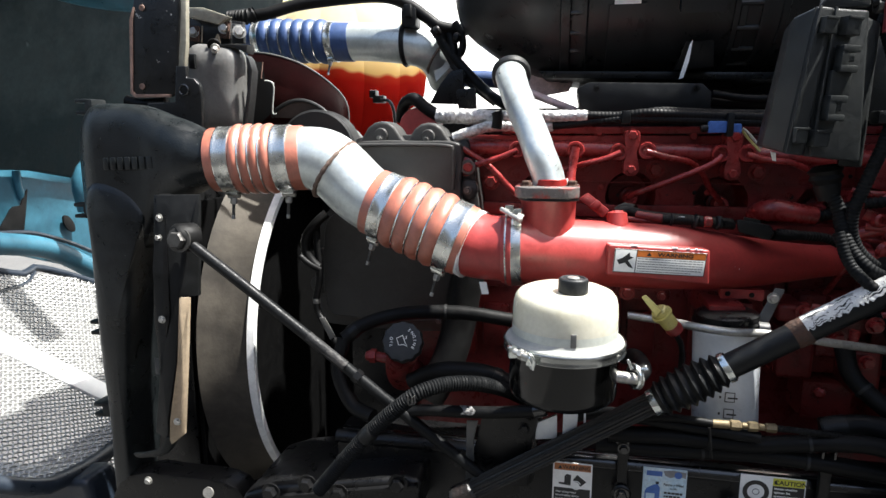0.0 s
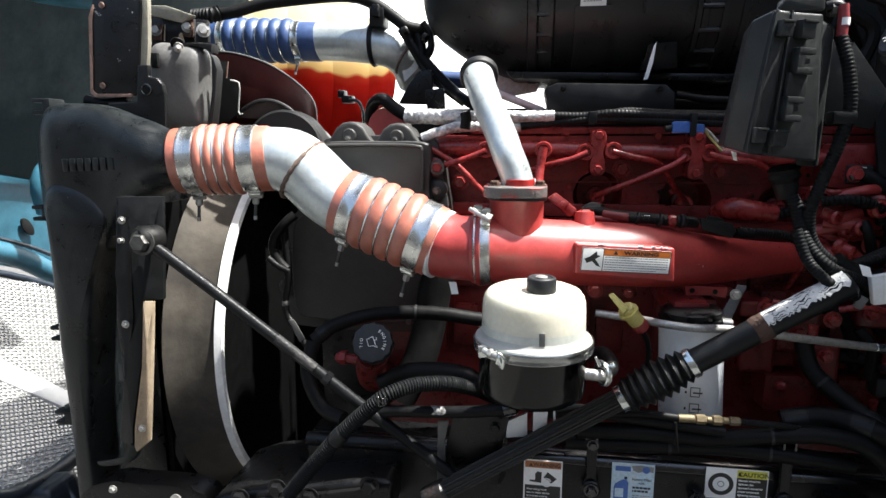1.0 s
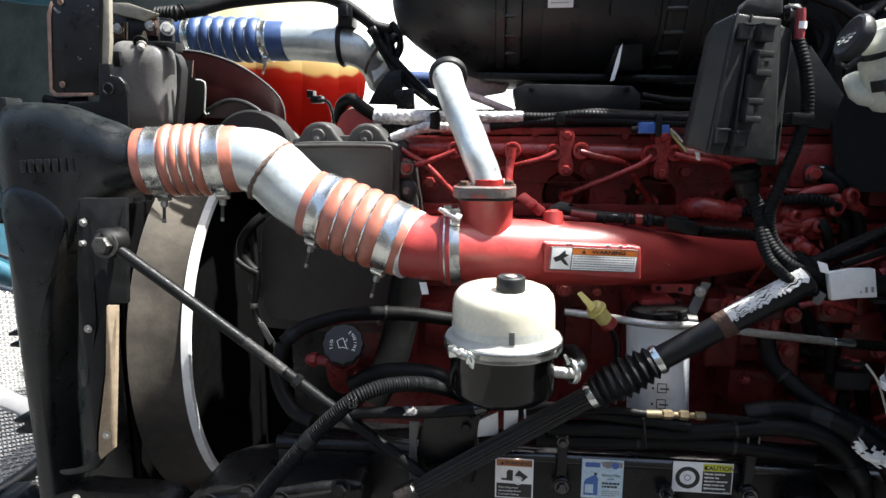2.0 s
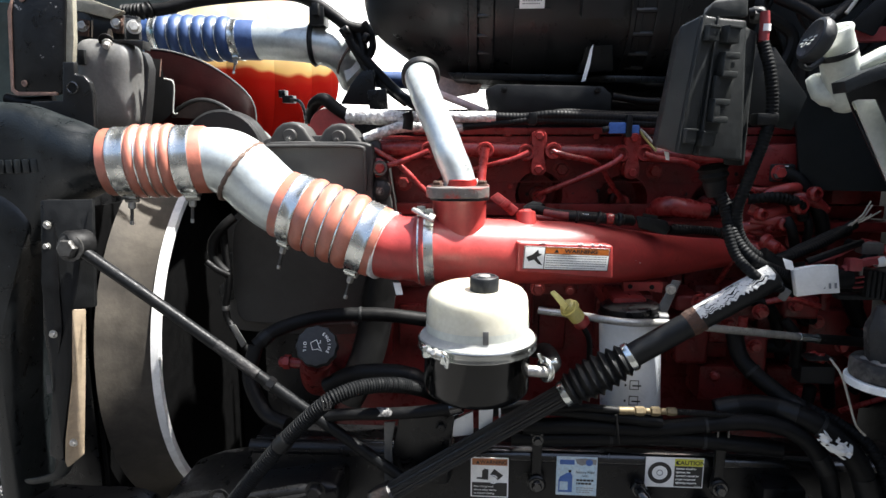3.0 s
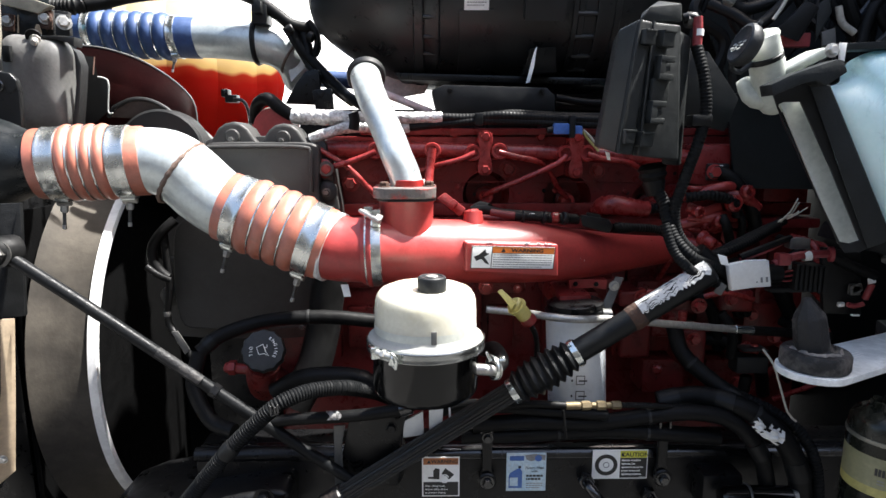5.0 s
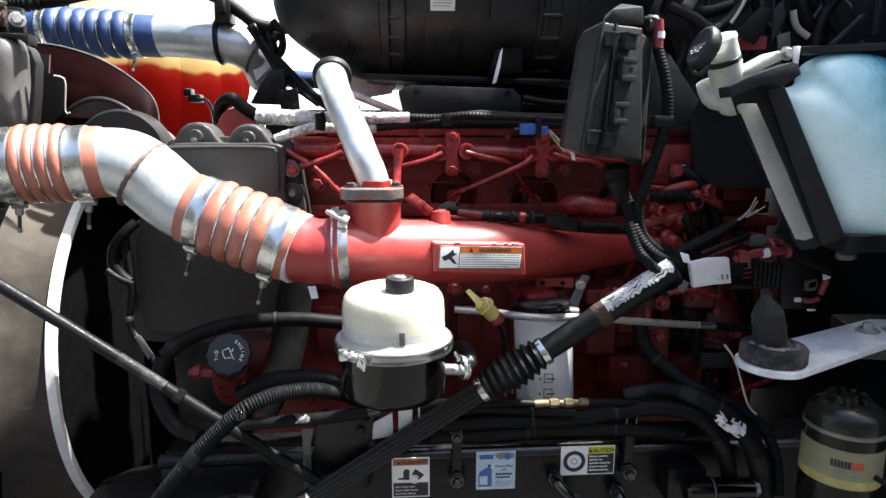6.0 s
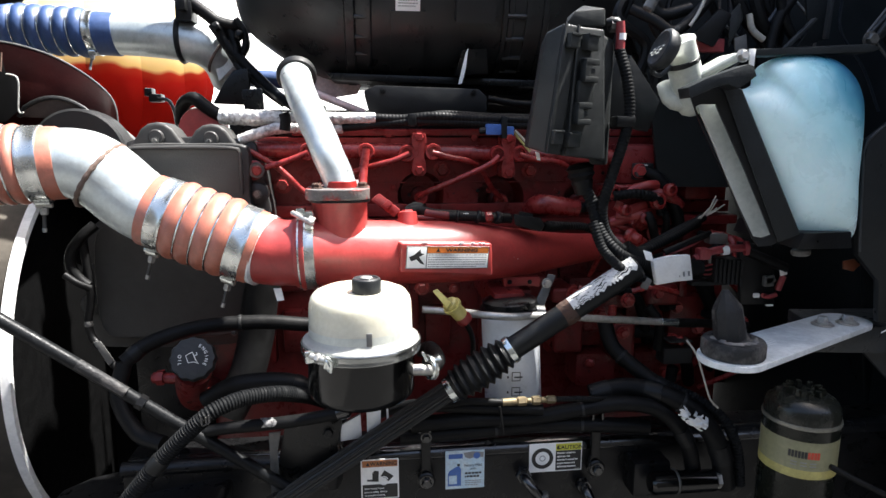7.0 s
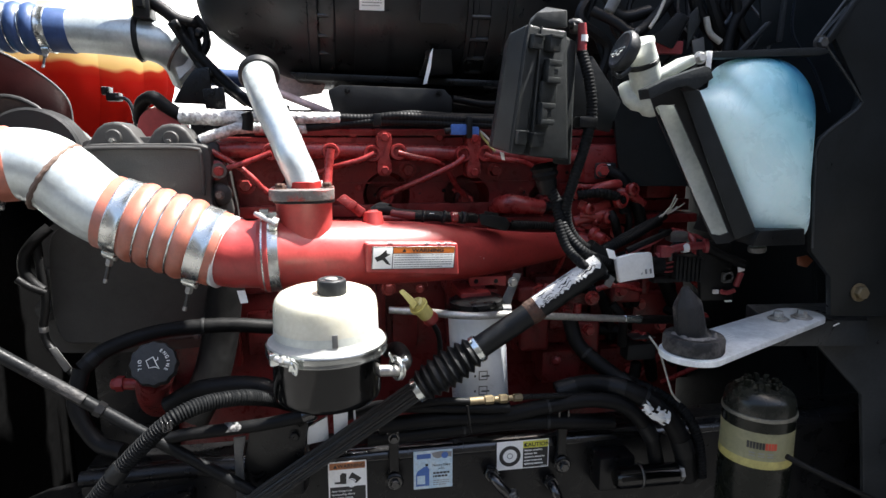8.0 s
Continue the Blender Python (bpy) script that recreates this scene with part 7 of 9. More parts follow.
for pts in ([(-0.389, 1.700, 1.881), (-0.362, 1.700, 1.837), (-0.324, 1.700, 1.774)], [(-0.327, 1.700, 1.897), (-0.306, 1.700, 1.864), (-0.309, 1.700, 1.827), (-0.334, 1.700, 1.777)], [(-0.329, 1.690, 1.782), (-0.281, 1.680, 1.734), (-0.211, 1.660, 1.682)], [(-0.364, 1.720, 1.887), (-0.336, 1.720, 1.857), (-0.323, 1.710, 1.805)]):
    part("stay_rod", tube(pts, 0.0085, 12), PLASTIC, fs)
part("stay_clip", rod((-0.381, 1.690, 1.871), (-0.365, 1.690, 1.879), 0.013), PLASTIC, fs)
part("stay_clip", rod((-0.329, 1.690, 1.858), (-0.313, 1.690, 1.852), 0.014), PLASTIC, fs)
part("stay_nut", lathe([(0.012, 0), (0.012, 0.012), (0.006, 0.016)], (-0.295, 1.680, 1.760), (0, -1, 0.2), 6), DULL, fs, sharp=20)
fb = thing("far_bracket", (-0.331, 1.6, 1.686), "black steel bracket behind the gear cover", "bracket")
part("plate", slab([(-0.386, 1.65, 1.683), (-0.358, 1.65, 1.732), (-0.330, 1.65, 1.766), (-0.295, 1.65, 1.771), (-0.292, 1.65, 1.68)], (0, 0.02, 0), 0.004), BLACK, fb)
part("plate", slab([(-0.305, 1.6, 1.714), (-0.256, 1.6, 1.719), (-0.252, 1.6, 1.664), (-0.298, 1.6, 1.658)], (0, 0.02, 0), 0.004), BLACK, fb)
solid("blue_far_hose", tube([(-0.328, 1.85, 1.764), (-0.249, 1.85, 1.76), (-0.151, 1.85, 1.751)], 0.0241, 16), BLUE_HOSE, "short dark blue hose behind the engine", "hose")
solid("red_strut", slab([(-0.147, 1.600, 1.766), (-0.115, 1.600, 1.758), (-0.062, 1.600, 1.730), (-0.012, 1.600, 1.729), (-0.021, 1.600, 1.707), (-0.080, 1.600, 1.697), (-0.128, 1.600, 1.706), (-0.141, 1.600, 1.728)], (0, 0.012, 0), 0.002), SUNLIT_RED, "red bracket below the air cleaner, coloured pale as if sunlit", "bracket")
solid("red_strut", tube([(-0.122, 1.500, 1.702), (-0.071, 1.500, 1.682), (-0.005, 1.500, 1.656)], 0.009, 10), SUNLIT_RED, "thin red stay below the air cleaner, coloured pale as if sunlit", "strut")

# A bright fabric canopy beyond the truck.
def painted_panel():
    m = bpy.data.materials.new("red_yellow_fabric")
    m.use_nodes = True
    nt = m.node_tree
    n, ln = nt.nodes, nt.links
    co, sep, ramp, wob, add = n.new("ShaderNodeTexCoord"), n.new("ShaderNodeSeparateXYZ"), n.new("ShaderNodeValToRGB"), n.new("ShaderNodeTexNoise"), n.new("ShaderNodeMath")
    wob.inputs["Scale"].default_value = 1.3
    add.operation = "MULTIPLY_ADD"
    add.inputs[1].default_value, add.inputs[2].default_value = 0.5, 0.0
    ln.new(co.outputs["Object"], sep.inputs[0])
    ln.new(co.outputs["Object"], wob.inputs["Vector"])
    ln.new(wob.outputs["Fac"], add.inputs[0])
    ln.new(sep.outputs["Z"], add.inputs[2])
    rng = n.new("ShaderNodeMapRange")
    rng.inputs["From Min"].default_value, rng.inputs["From Max"].default_value = 1.05, 3.05
    ln.new(add.outputs[0], rng.inputs["Value"])
    # The yellow pales to cream at the top: overexposed haze put into the colour.
    e = ramp.color_ramp.elements
    e[0].position, e[0].color = 0.0, (0.12, 0.004, 0.003, 1)
    e[1].position, e[1].color = 1.0, (0.82, 0.76, 0.58, 1)
    for p, c in ((0.4, (0.22, 0.007, 0.005, 1)), (0.74, (0.30, 0.010, 0.007, 1)), (0.80, (0.34, 0.03, 0.015, 1)), (0.825, (0.60, 0.44, 0.20, 1)), (0.92, (0.74, 0.62, 0.36, 1))):
        x = e.new(p)
        x.color = c
    ln.new(rng.outputs[0], ramp.inputs[0])
    b = n["Principled BSDF"]
    ln.new(ramp.outputs[0], b.inputs["Base Color"])
    b.inputs["Roughness"].default_value = 0.9
    b.inputs["Specular IOR Level"].default_value = 0.05
    sheer, both = n.new("ShaderNodeBsdfTranslucent"), n.new("ShaderNodeMixShader")
    both.inputs[0].default_value = 0.6
    ln.new(ramp.outputs[0], sheer.inputs["Color"])
    ln.new(b.outputs[0], both.inputs[1])
    ln.new(sheer.outputs[0], both.inputs[2])
    ln.new(both.outputs[0], n["Material Output"].inputs["Surface"])
    return m


CANOPY = painted_panel()
canopy = thing("fabric_canopy", (-3.50, 9.0, 0.0), "inflated red fabric canopy with a pale yellow top, lit from behind", "canopy")
gores = 14
for g in range(gores):
    bm = bmesh.new()
    rows = []
    for k in range(23):
        f = k / 22
        if f < 0.3:
            rad, z = 0.55 + 0.70 * (f / 0.3) ** 1.4, 1.10 * f / 0.3
        else:
            a = math.pi * 0.92 * ((f - 0.3) / 0.7) - 0.42 * math.pi
            rad, z = 1.30 * math.cos(a), 1.10 + 1.36 * (math.sin(a) - math.sin(-0.42 * math.pi)) * 0.98
        row = []
        for s in range(7):
            turn = 2 * math.pi * (g + s / 6) / gores
            fold = 1 + 0.05 * math.sin(math.pi * s / 6) + 0.015 * math.sin(5.1 * k + 2.3 * g) * math.sin(math.pi * s / 6)
            row.append(bm.verts.new((-3.501 + rad * fold * math.cos(turn), 9.0 + rad * fold * math.sin(turn), z)))
        rows.append(row)
    for p, q in zip(rows, rows[1:]):
        for s in range(6):
            bm.faces.new((p[s], p[s + 1], q[s + 1], q[s]))
    bmesh.ops.solidify(bm, geom=bm.faces, thickness=0.004)
    part("gore", bm, CANOPY, canopy, sharp=30)
lt = thing("fender_latch", (-0.692, 2.2, 1.718), "small black latch with a thin rod", "latch")
part("latch_body", span((-0.722, 2.2, 1.715), ((-0.681, 2.2, 1.741)[0], 2.24, (-0.681, 2.2, 1.741)[2]), 0.004), BLACK, lt)
part("latch_body", span((-0.735, 2.2, 1.734), ((-0.710, 2.2, 1.76)[0], 2.24, (-0.710, 2.2, 1.76)[2]), 0.004), BLACK, lt)
part("latch_rod", tube([(-0.692, 2.2, 1.726), (-0.657, 2.2, 1.718), (-0.640, 2.2, 1.67), (-0.637, 2.2, 1.563)], 0.006, 8), BLACK, lt)

# ---- air cleaner ----
ac = thing("air_cleaner", (0.15, 1.62, 1.74), "large black plastic air cleaner canister above the engine", "air cleaner")
AC = Vector(((-0.300, 1.62, 1.88)[0], 1.62, 1.945))
RA = 0.212
LEN = 1.34
prof = [(0, -0.004), (RA * 0.20, -0.003), (RA * 0.32, 0.004), (RA * 0.43, 0.018), (RA * 0.55, 0.045), (RA * 0.67, 0.080), (RA * 0.78, 0.115), (RA * 0.88, 0.155), (RA * 0.96, 0.20), (RA, 0.235), (RA, 0.255), (RA * 1.035, 0.258), (RA * 1.035, 0.276), (RA * 0.99, 0.28), (RA * 1.02, 0.30), (RA * 1.02, 0.312), (RA * 0.985, 0.316), (RA * 0.985, 0.62),
        (RA * 1.01, 0.622), (RA * 1.01, 0.634), (RA * 0.985, 0.636), (RA * 0.985, 0.70), (RA * 1.01, 0.702), (RA * 1.01, 0.714), (RA * 0.985, 0.716), (RA * 0.985, LEN - 0.04), (RA * 0.9, LEN), (0, LEN)]
part("canister", lathe(prof, AC, (1, 0, 0), 80), AIRBOX, ac)
def on_can(px, lift=0.0):
    """A place on the canister's skin at a given x and height."""
    x, z = px
    return Vector((x, AC.y - math.sqrt(max(RA * RA - (z - AC.z) ** 2, 0)) - lift, z))


lx0, lx1 = (0.068, 1.45, 1.899)[0], (0.122, 1.45, 1.898)[0]
bm = bmesh.new()
for px0, px1, a0, a1, t in ((lx0 - 0.01, lx1 + 0.012, 20, 78, 0.006), ((0.199, 1.45, 1.898)[0], (0.286, 1.45, 1.898)[0], -10, 24, 0.034), ((0.309, 1.45, 1.898)[0], (0.319, 1.45, 1.898)[0], -20, 70, 0.008), ((0.362, 1.45, 1.898)[0], (0.372, 1.45, 1.898)[0], -20, 70, 0.008)):
    n = 10
    rows = []
    for k in range(n + 1):
        a = radians(a0 + (a1 - a0) * k / n)
        rows.append([bm.verts.new((x, AC.y - (RA * s) * math.cos(a) - tt * math.cos(a), AC.z - (RA * s) * math.sin(a) - tt * math.sin(a))) for x, s, tt in ((px0, 0.97, 0), (px0, 0.99, t), (px1, 0.99, t), (px1, 0.97, 0))])
    for p, q in zip(rows, rows[1:]):
        for k in range(3):
            bm.faces.new((p[k], p[k + 1], q[k + 1], q[k]))
    bm.faces.new(rows[0])
    bm.faces.new(rows[-1])
part("mount_rib", bm, AIRBOX, ac)
# Rungs between the two ribs, and a row of short fins beside the flange.
for k, deg in enumerate((8, 22, 36, 50, 63)):
    a = radians(deg)
    rung = Vector((0, -math.cos(a), -math.sin(a)))
    part("rung", rod(Vector(((0.312, 1.45, 1.898)[0], AC.y, AC.z)) + rung * (RA * 0.995), Vector(((0.369, 1.45, 1.898)[0], AC.y, AC.z)) + rung * (RA * 0.995), 0.006, 8), AIRBOX, ac)
for deg in (12, 24, 36, 48):
    a = radians(deg)
    fin = Vector((0, -math.cos(a), -math.sin(a)))
    part("short_fin", rod(Vector((AC.x + 0.27, AC.y, AC.z)) + fin * RA, Vector((AC.x + 0.305, AC.y, AC.z)) + fin * RA, 0.005, 8), AIRBOX, ac)
lm = axes(on_can((lx0, (0.093, 1.445, 1.869)[2]), 0.001), (1, 0, 0), (0, -0.92, -0.4))
lab = part("label", block((lx1 - lx0, 0.09, 0.001), lm @ Matrix.Translation(((lx1 - lx0) / 2, 0.045, 0.002)), 0.0004), PAPER, ac, "white printed label with unreadable print")
print_lines(lm, 0.006, 0.08, lx1 - lx0 - 0.012, 0.006, 12, 0.002, 0.0027, GREY_INK, lab, seed=21)
part("torn_flap", slab([(0.222, 1.405, 1.784), (0.228, 1.405, 1.795), (0.223, 1.405, 1.752), (0.214, 1.405, 1.718), (0.205, 1.405, 1.715), (0.214, 1.405, 1.752)], (0, 0.004, 0), 0.001), PAPER, ac, "torn pale strip of seal")
part("service_door", slab([(0.219, 1.44, 1.795), (0.276, 1.44, 1.798), (0.284, 1.46, 1.744), (0.204, 1.46, 1.739)], (0, 0.03, 0), 0.003), BLACK, ac)
part("underside_tray", slab([(-0.095, 1.5, 1.748), (0.436, 1.5, 1.735), (0.437, 1.5, 1.717), (-0.076, 1.5, 1.73)], (0, 0.3, 0), 0.006), BLACK, ac)

box = thing("heat_shield_box", (0.131, 1.35, 1.643), "black metal box under the air cleaner", "box")
part("box_body", slab([(-0.005, 1.36, 1.697), (0.022, 1.36, 1.709), (0.245, 1.36, 1.703), (0.264, 1.36, 1.685), (0.263, 1.36, 1.642), (0.010, 1.36, 1.645)], (0.0, 0.2, 0), 0.005), PLASTIC, box)
for q in ((0.036, 1.355, 1.696), (0.233, 1.355, 1.694)):
    bolt(box, q, (0, -1, 0), 0.005, BLACK)
part("side_rod", tube([(0.272, 1.4, 1.685), (0.335, 1.4, 1.675), (0.397, 1.4, 1.673)], 0.008, 10), RUBBER, box)
part("side_rod", tube([(0.274, 1.42, 1.669), (0.340, 1.42, 1.664), (0.416, 1.42, 1.662)], 0.010, 10), RUBBER, box)
solid("dark_beam", slab([(-0.247, 1.4, 1.645), (0.412, 1.4, 1.624), (0.414, 1.4, 1.594), (-0.248, 1.4, 1.602)], (0, 0.12, 0), 0.006), BLACK, "black steel beam along the top of the head", "beam")

# Foil-wrapped line and conduits over the head.
def crinkled(points, r, seed=1):
    bm = tube(points, r, 20, 0.004)
    rnd = random.Random(seed)
    for v in bm.verts:
        v.co += Vector((rnd.uniform(-1, 1), rnd.uniform(-1, 1), rnd.uniform(-1, 1))) * r * 0.09
    return bm


solid("foil_wrapped_line", crinkled([(-0.301, 1.36, 1.643), (-0.257, 1.35, 1.64), (-0.207, 1.34, 1.639), (-0.175, 1.34, 1.635)], 0.0162), FOIL, "crumpled silver foil wrapped round a line", "pipe", "foil-wrapped lines")
solid("foil_wrapped_line", crinkled([(-0.163, 1.33, 1.638), (-0.086, 1.33, 1.639), (0.019, 1.33, 1.639)], 0.0118, 2), FOIL, "smooth silver foil sleeve on a line", "pipe", "foil-wrapped lines")
solid("foil_wrapped_line", crinkled([(-0.256, 1.31, 1.594), (-0.215, 1.31, 1.608), (-0.173, 1.32, 1.618), (-0.050, 1.34, 1.618)], 0.0111, 3), FOIL, "thin silver foil sleeve on a line", "pipe", "foil-wrapped lines")
solid("line_clamp", tube([(-0.166, 1.31, 1.648), (-0.163, 1.31, 1.634), (-0.166, 1.31, 1.613)], 0.0110, 10), RUBBER, "black rubber line clamp", "clamp")
solid("wire_conduit", corrugated([(0.017, 1.33, 1.639), (0.081, 1.33, 1.638), (0.140, 1.32, 1.643), (0.223, 1.32, 1.639), (0.359, 1.32, 1.634)], 0.0099, 0.0075, 0.06), RUBBER, "black ribbed wire conduit over the head", "conduit", "conduits over the head")
solid("wire_conduit", corrugated([(-0.050, 1.335, 1.619), (0.034, 1.33, 1.627), (0.105, 1.325, 1.632), (0.199, 1.32, 1.63), (0.365, 1.32, 1.623)], 0.0087, 0.0075, 0.06), RUBBER, "black ribbed wire conduit over the head", "conduit", "conduits over the head")
solid("wire_conduit", corrugated([(0.106, 1.335, 1.639), (0.165, 1.335, 1.649), (0.261, 1.335, 1.644), (0.368, 1.335, 1.642)], 0.0074, 0.0075, 0.06), RUBBER, "thin black ribbed wire conduit over the head", "conduit", "conduits over the head")
solid("conduit_tie", span((0.087, 1.31, 1.622), ((0.104, 1.31, 1.648)[0], 1.34, (0.104, 1.31, 1.648)[2]), 0.003), PLASTIC, "black plastic conduit tie", "tie")
bc = thing("blue_connector", (0.269, 1.31, 1.604), "small blue electrical connector clipped over the head", "connector")
part("shell", span((0.250, 1.3, 1.604), ((0.285, 1.3, 1.627)[0], 1.32, (0.285, 1.3, 1.627)[2]), 0.004), CONN_BLUE, bc)
part("shell", span((0.293, 1.3, 1.602), ((0.311, 1.3, 1.622)[0], 1.32, (0.311, 1.3, 1.622)[2]), 0.004), CONN_BLUE, bc)
part("collar", span((0.283, 1.295, 1.597), ((0.295, 1.295, 1.643)[0], 1.325, (0.295, 1.295, 1.643)[2]), 0.003), PLASTIC, bc)
part("pin_tip", rod((0.237, 1.31, 1.612), (0.252, 1.31, 1.614), 0.007), PLASTIC, bc)
for k in range(2):
    part("wire", tube([(0.314, 1.31, 1.613), (0.323, 1.31, 1.606), (0.336, 1.31, 1.592), (0.348, 1.3, 1.576)], 0.0025, 6) if k == 0 else tube([(0.314, 1.31, 1.61), (0.321, 1.31, 1.599), (0.331, 1.31, 1.588), (0.346, 1.3, 1.569)], 0.0025, 6), PALE_WIRE if k == 0 else YELLOW, bc)

# Sensor wiring along the manifold.
sw = thing("sensor_harness", (0.222, 1.15, 1.434), "black taped sensor wiring with red-stained plugs", "wiring")
part("loom", tube([(0.082, 1.16, 1.463), (0.099, 1.15, 1.464), (0.123, 1.13, 1.46), (0.176, 1.13, 1.456), (0.228, 1.13, 1.452), (0.267, 1.14, 1.448)], 0.0095, 12), RUBBER, sw)
part("plug", hull([(0.006, 1.16, 1.484), (0.022, 1.16, 1.497), (0.061, 1.14, 1.467), (0.049, 1.14, 1.452), (0.006, 1.19, 1.481), (0.022, 1.19, 1.494), (0.063, 1.17, 1.464), (0.050, 1.17, 1.448)], 0.004), RED_CAST, sw)
part("plug_collar", hull([(0.025, 1.145, 1.473), (0.038, 1.145, 1.486), (0.047, 1.14, 1.479), (0.034, 1.14, 1.465), (0.026, 1.19, 1.468), (0.040, 1.19, 1.481), (0.048, 1.18, 1.474), (0.035, 1.18, 1.46)], 0.002), RED_CAST, sw)
part("loom", tube([(0.057, 1.15, 1.457), (0.082, 1.13, 1.454), (0.113, 1.125, 1.452), (0.154, 1.125, 1.45)], 0.0053, 10), RED_CAST, sw)
part("loom", corrugated([(0.149, 1.12, 1.456), (0.190, 1.12, 1.454), (0.227, 1.125, 1.45), (0.270, 1.14, 1.446)], 0.0083, 0.0045, 0.06), RUBBER, sw)
part("plug", rod((0.105, 1.13, 1.461), (0.151, 1.12, 1.456), 0.0083, 10), RED_CAST, sw)
part("white_clip", span((0.175, 1.115, 1.452), ((0.185, 1.115, 1.462)[0], 1.125, (0.185, 1.115, 1.462)[2]), 0.001), PAPER, sw)
part("connector", hull([(0.270, 1.125, 1.459), (0.324, 1.125, 1.45), (0.333, 1.125, 1.436), (0.326, 1.125, 1.423), (0.275, 1.125, 1.436), (0.278, 1.16, 1.454), (0.334, 1.16, 1.446), (0.344, 1.16, 1.431), (0.336, 1.16, 1.418), (0.284, 1.16, 1.431)], 0.005), PLASTIC, sw)
part("connector_tab", hull([(0.283, 1.13, 1.462), (0.311, 1.13, 1.457), (0.311, 1.13, 1.448), (0.284, 1.13, 1.453), (0.288, 1.15, 1.46), (0.316, 1.15, 1.455), (0.317, 1.15, 1.445), (0.289, 1.15, 1.45)], 0.002), PLASTIC, sw)
for q0, q1, rr in (((0.200, 1.12, 1.455), (0.207, 1.12, 1.453), 0.0125), ((0.237, 1.125, 1.452), (0.246, 1.128, 1.45), 0.0125), ((0.162, 1.12, 1.456), (0.167, 1.12, 1.455), 0.012)):
    part("tape_wrap", rod(q0, q1, rr, 14), PLASTIC, sw)
part("red_splash", rod((0.216, 1.123, 1.453), (0.231, 1.124, 1.452), 0.0108, 14), RED_DULL, sw)
part("loom", tube([(0.337, 1.15, 1.43), (0.359, 1.16, 1.426), (0.388, 1.17, 1.427)], 0.0086, 12), RUBBER, sw)
part("loom", corrugated([(0.347, 1.16, 1.431), (0.388, 1.17, 1.427), (0.438, 1.19, 1.42), (0.478, 1.19, 1.401)], 0.0086), RUBBER, sw)
part("loom", tube([(0.076, 1.17, 1.459), (0.091, 1.17, 1.468), (0.105, 1.16, 1.465)], 0.0108, 12), RUBBER, sw)

# ---- power distribution box ----
pdb = thing("fuse_box", (0.312, 0.970, 1.567), "dusty black plastic fuse box with snap latches", "fuse box")
A0, B0f, L0, C0 = Vector((0.274, 0.945, 1.755)), Vector((0.292, 0.910, 1.763)), Vector((0.316, 0.922, 1.762)), Vector((0.367, 0.950, 1.762))
A1, B1f, L1, C1 = Vector((0.249, 0.945, 1.584)), Vector((0.269, 0.910, 1.576)), Vector((0.296, 0.922, 1.572)), Vector((0.377, 0.950, 1.563))
back = Vector((0.02, 0.10, 0.0))
inset = Vector((0.001, 0.0035, 0.0))
part("lid", hull([A0, B0f, L0, A1, B1f, L1, A0 + back, L0 + back, A1 + back, L1 + back], 0.0045, 3), BOXGREY, pdb, "textured black lid with worn edges")
part("case", hull([L0 + inset, C0, L1 + inset, C1, L0 + back, C0 + back, L1 + back, C1 + back], 0.004, 3), BOXGREY, pdb)
part("lid_bump", hull([(0.300, 0.935, 1.766), (0.314, 0.935, 1.785), (0.368, 0.955, 1.793), (0.370, 0.955, 1.768), (0.302, 0.935, 1.763), (0.323, 1, 1.787), (0.349, 1, 1.806), (0.389, 1.01, 1.804), (0.389, 1.01, 1.776), (0.324, 1, 1.773)], 0.0035), BOXGREY, pdb)
face = (C0 - B0f).cross(B1f - B0f).normalized()
face = face if face.y < 0 else -face
lip = bmesh.new()
for s, t in ((0.0, 0.05), (0.31, 0.35)):
    slab([B0f + (C0 - B0f) * s, B0f + (C0 - B0f) * t, B1f + (C1 - B1f) * t, B1f + (C1 - B1f) * s], face * 0.003, 0.001, bm=lip)
part("lid_lip", lip, BOXGREY, pdb)
lface = (B0f - A0).cross(A1 - A0).normalized()
lface = lface if lface.y < 0 else -lface
part("side_groove", slab([A0 + (B0f - A0) * 0.90, A0 + (B0f - A0) * 0.94, A1 + (B1f - A1) * 0.94, A1 + (B1f - A1) * 0.90], lface * 0.0012, 0.0005), BOXGREY, pdb)
across, upward = (C0 - B0f).normalized(), (B0f - B1f).normalized()
# Solid hinge blocks in pairs, and two hollow snap latches.
for q, wd, ht in (((0.305, 0.914, 1.739), 0.020, 0.021), ((0.337, 0.928, 1.739), 0.024, 0.024), ((0.284, 0.914, 1.600), 0.020, 0.021), ((0.313, 0.926, 1.596), 0.025, 0.022)):
    m = axes(q, across, face)
    hinge = part("hinge_block", block((wd, ht, 0.014), m @ Matrix.Translation((0, 0, 0.001)), 0.002), BOXGREY, pdb)
    part("hinge_lip", block((wd * 1.03, ht * 0.16, 0.003), m @ Matrix.Translation((0, ht * 0.42, 0.0085)), 0.0008), BOXGREY, hinge)
for q, wd, ht in (((0.336, 0.926, 1.698), 0.029, 0.034), ((0.327, 0.926, 1.635), 0.029, 0.033)):
    m = axes(q, across, face)
    bm = block((wd, ht * 0.26, 0.013), m @ Matrix.Translation((0, ht * 0.37, 0.002)), 0.0015)
    block((wd, ht * 0.26, 0.013), m @ Matrix.Translation((0, -ht * 0.37, 0.002)), 0.0015, bm)
    block((wd * 0.42, ht, 0.012), m @ Matrix.Translation((-wd * 0.29, 0, 0.002)), 0.0015, bm)
    latch = part("latch", bm, BOXGREY, pdb)
    part("latch_tongue", block((wd * 0.42, ht * 0.22, 0.007), m @ Matrix.Translation((wd * 0.10, 0, 0.002)), 0.001), BOXGREY, latch)
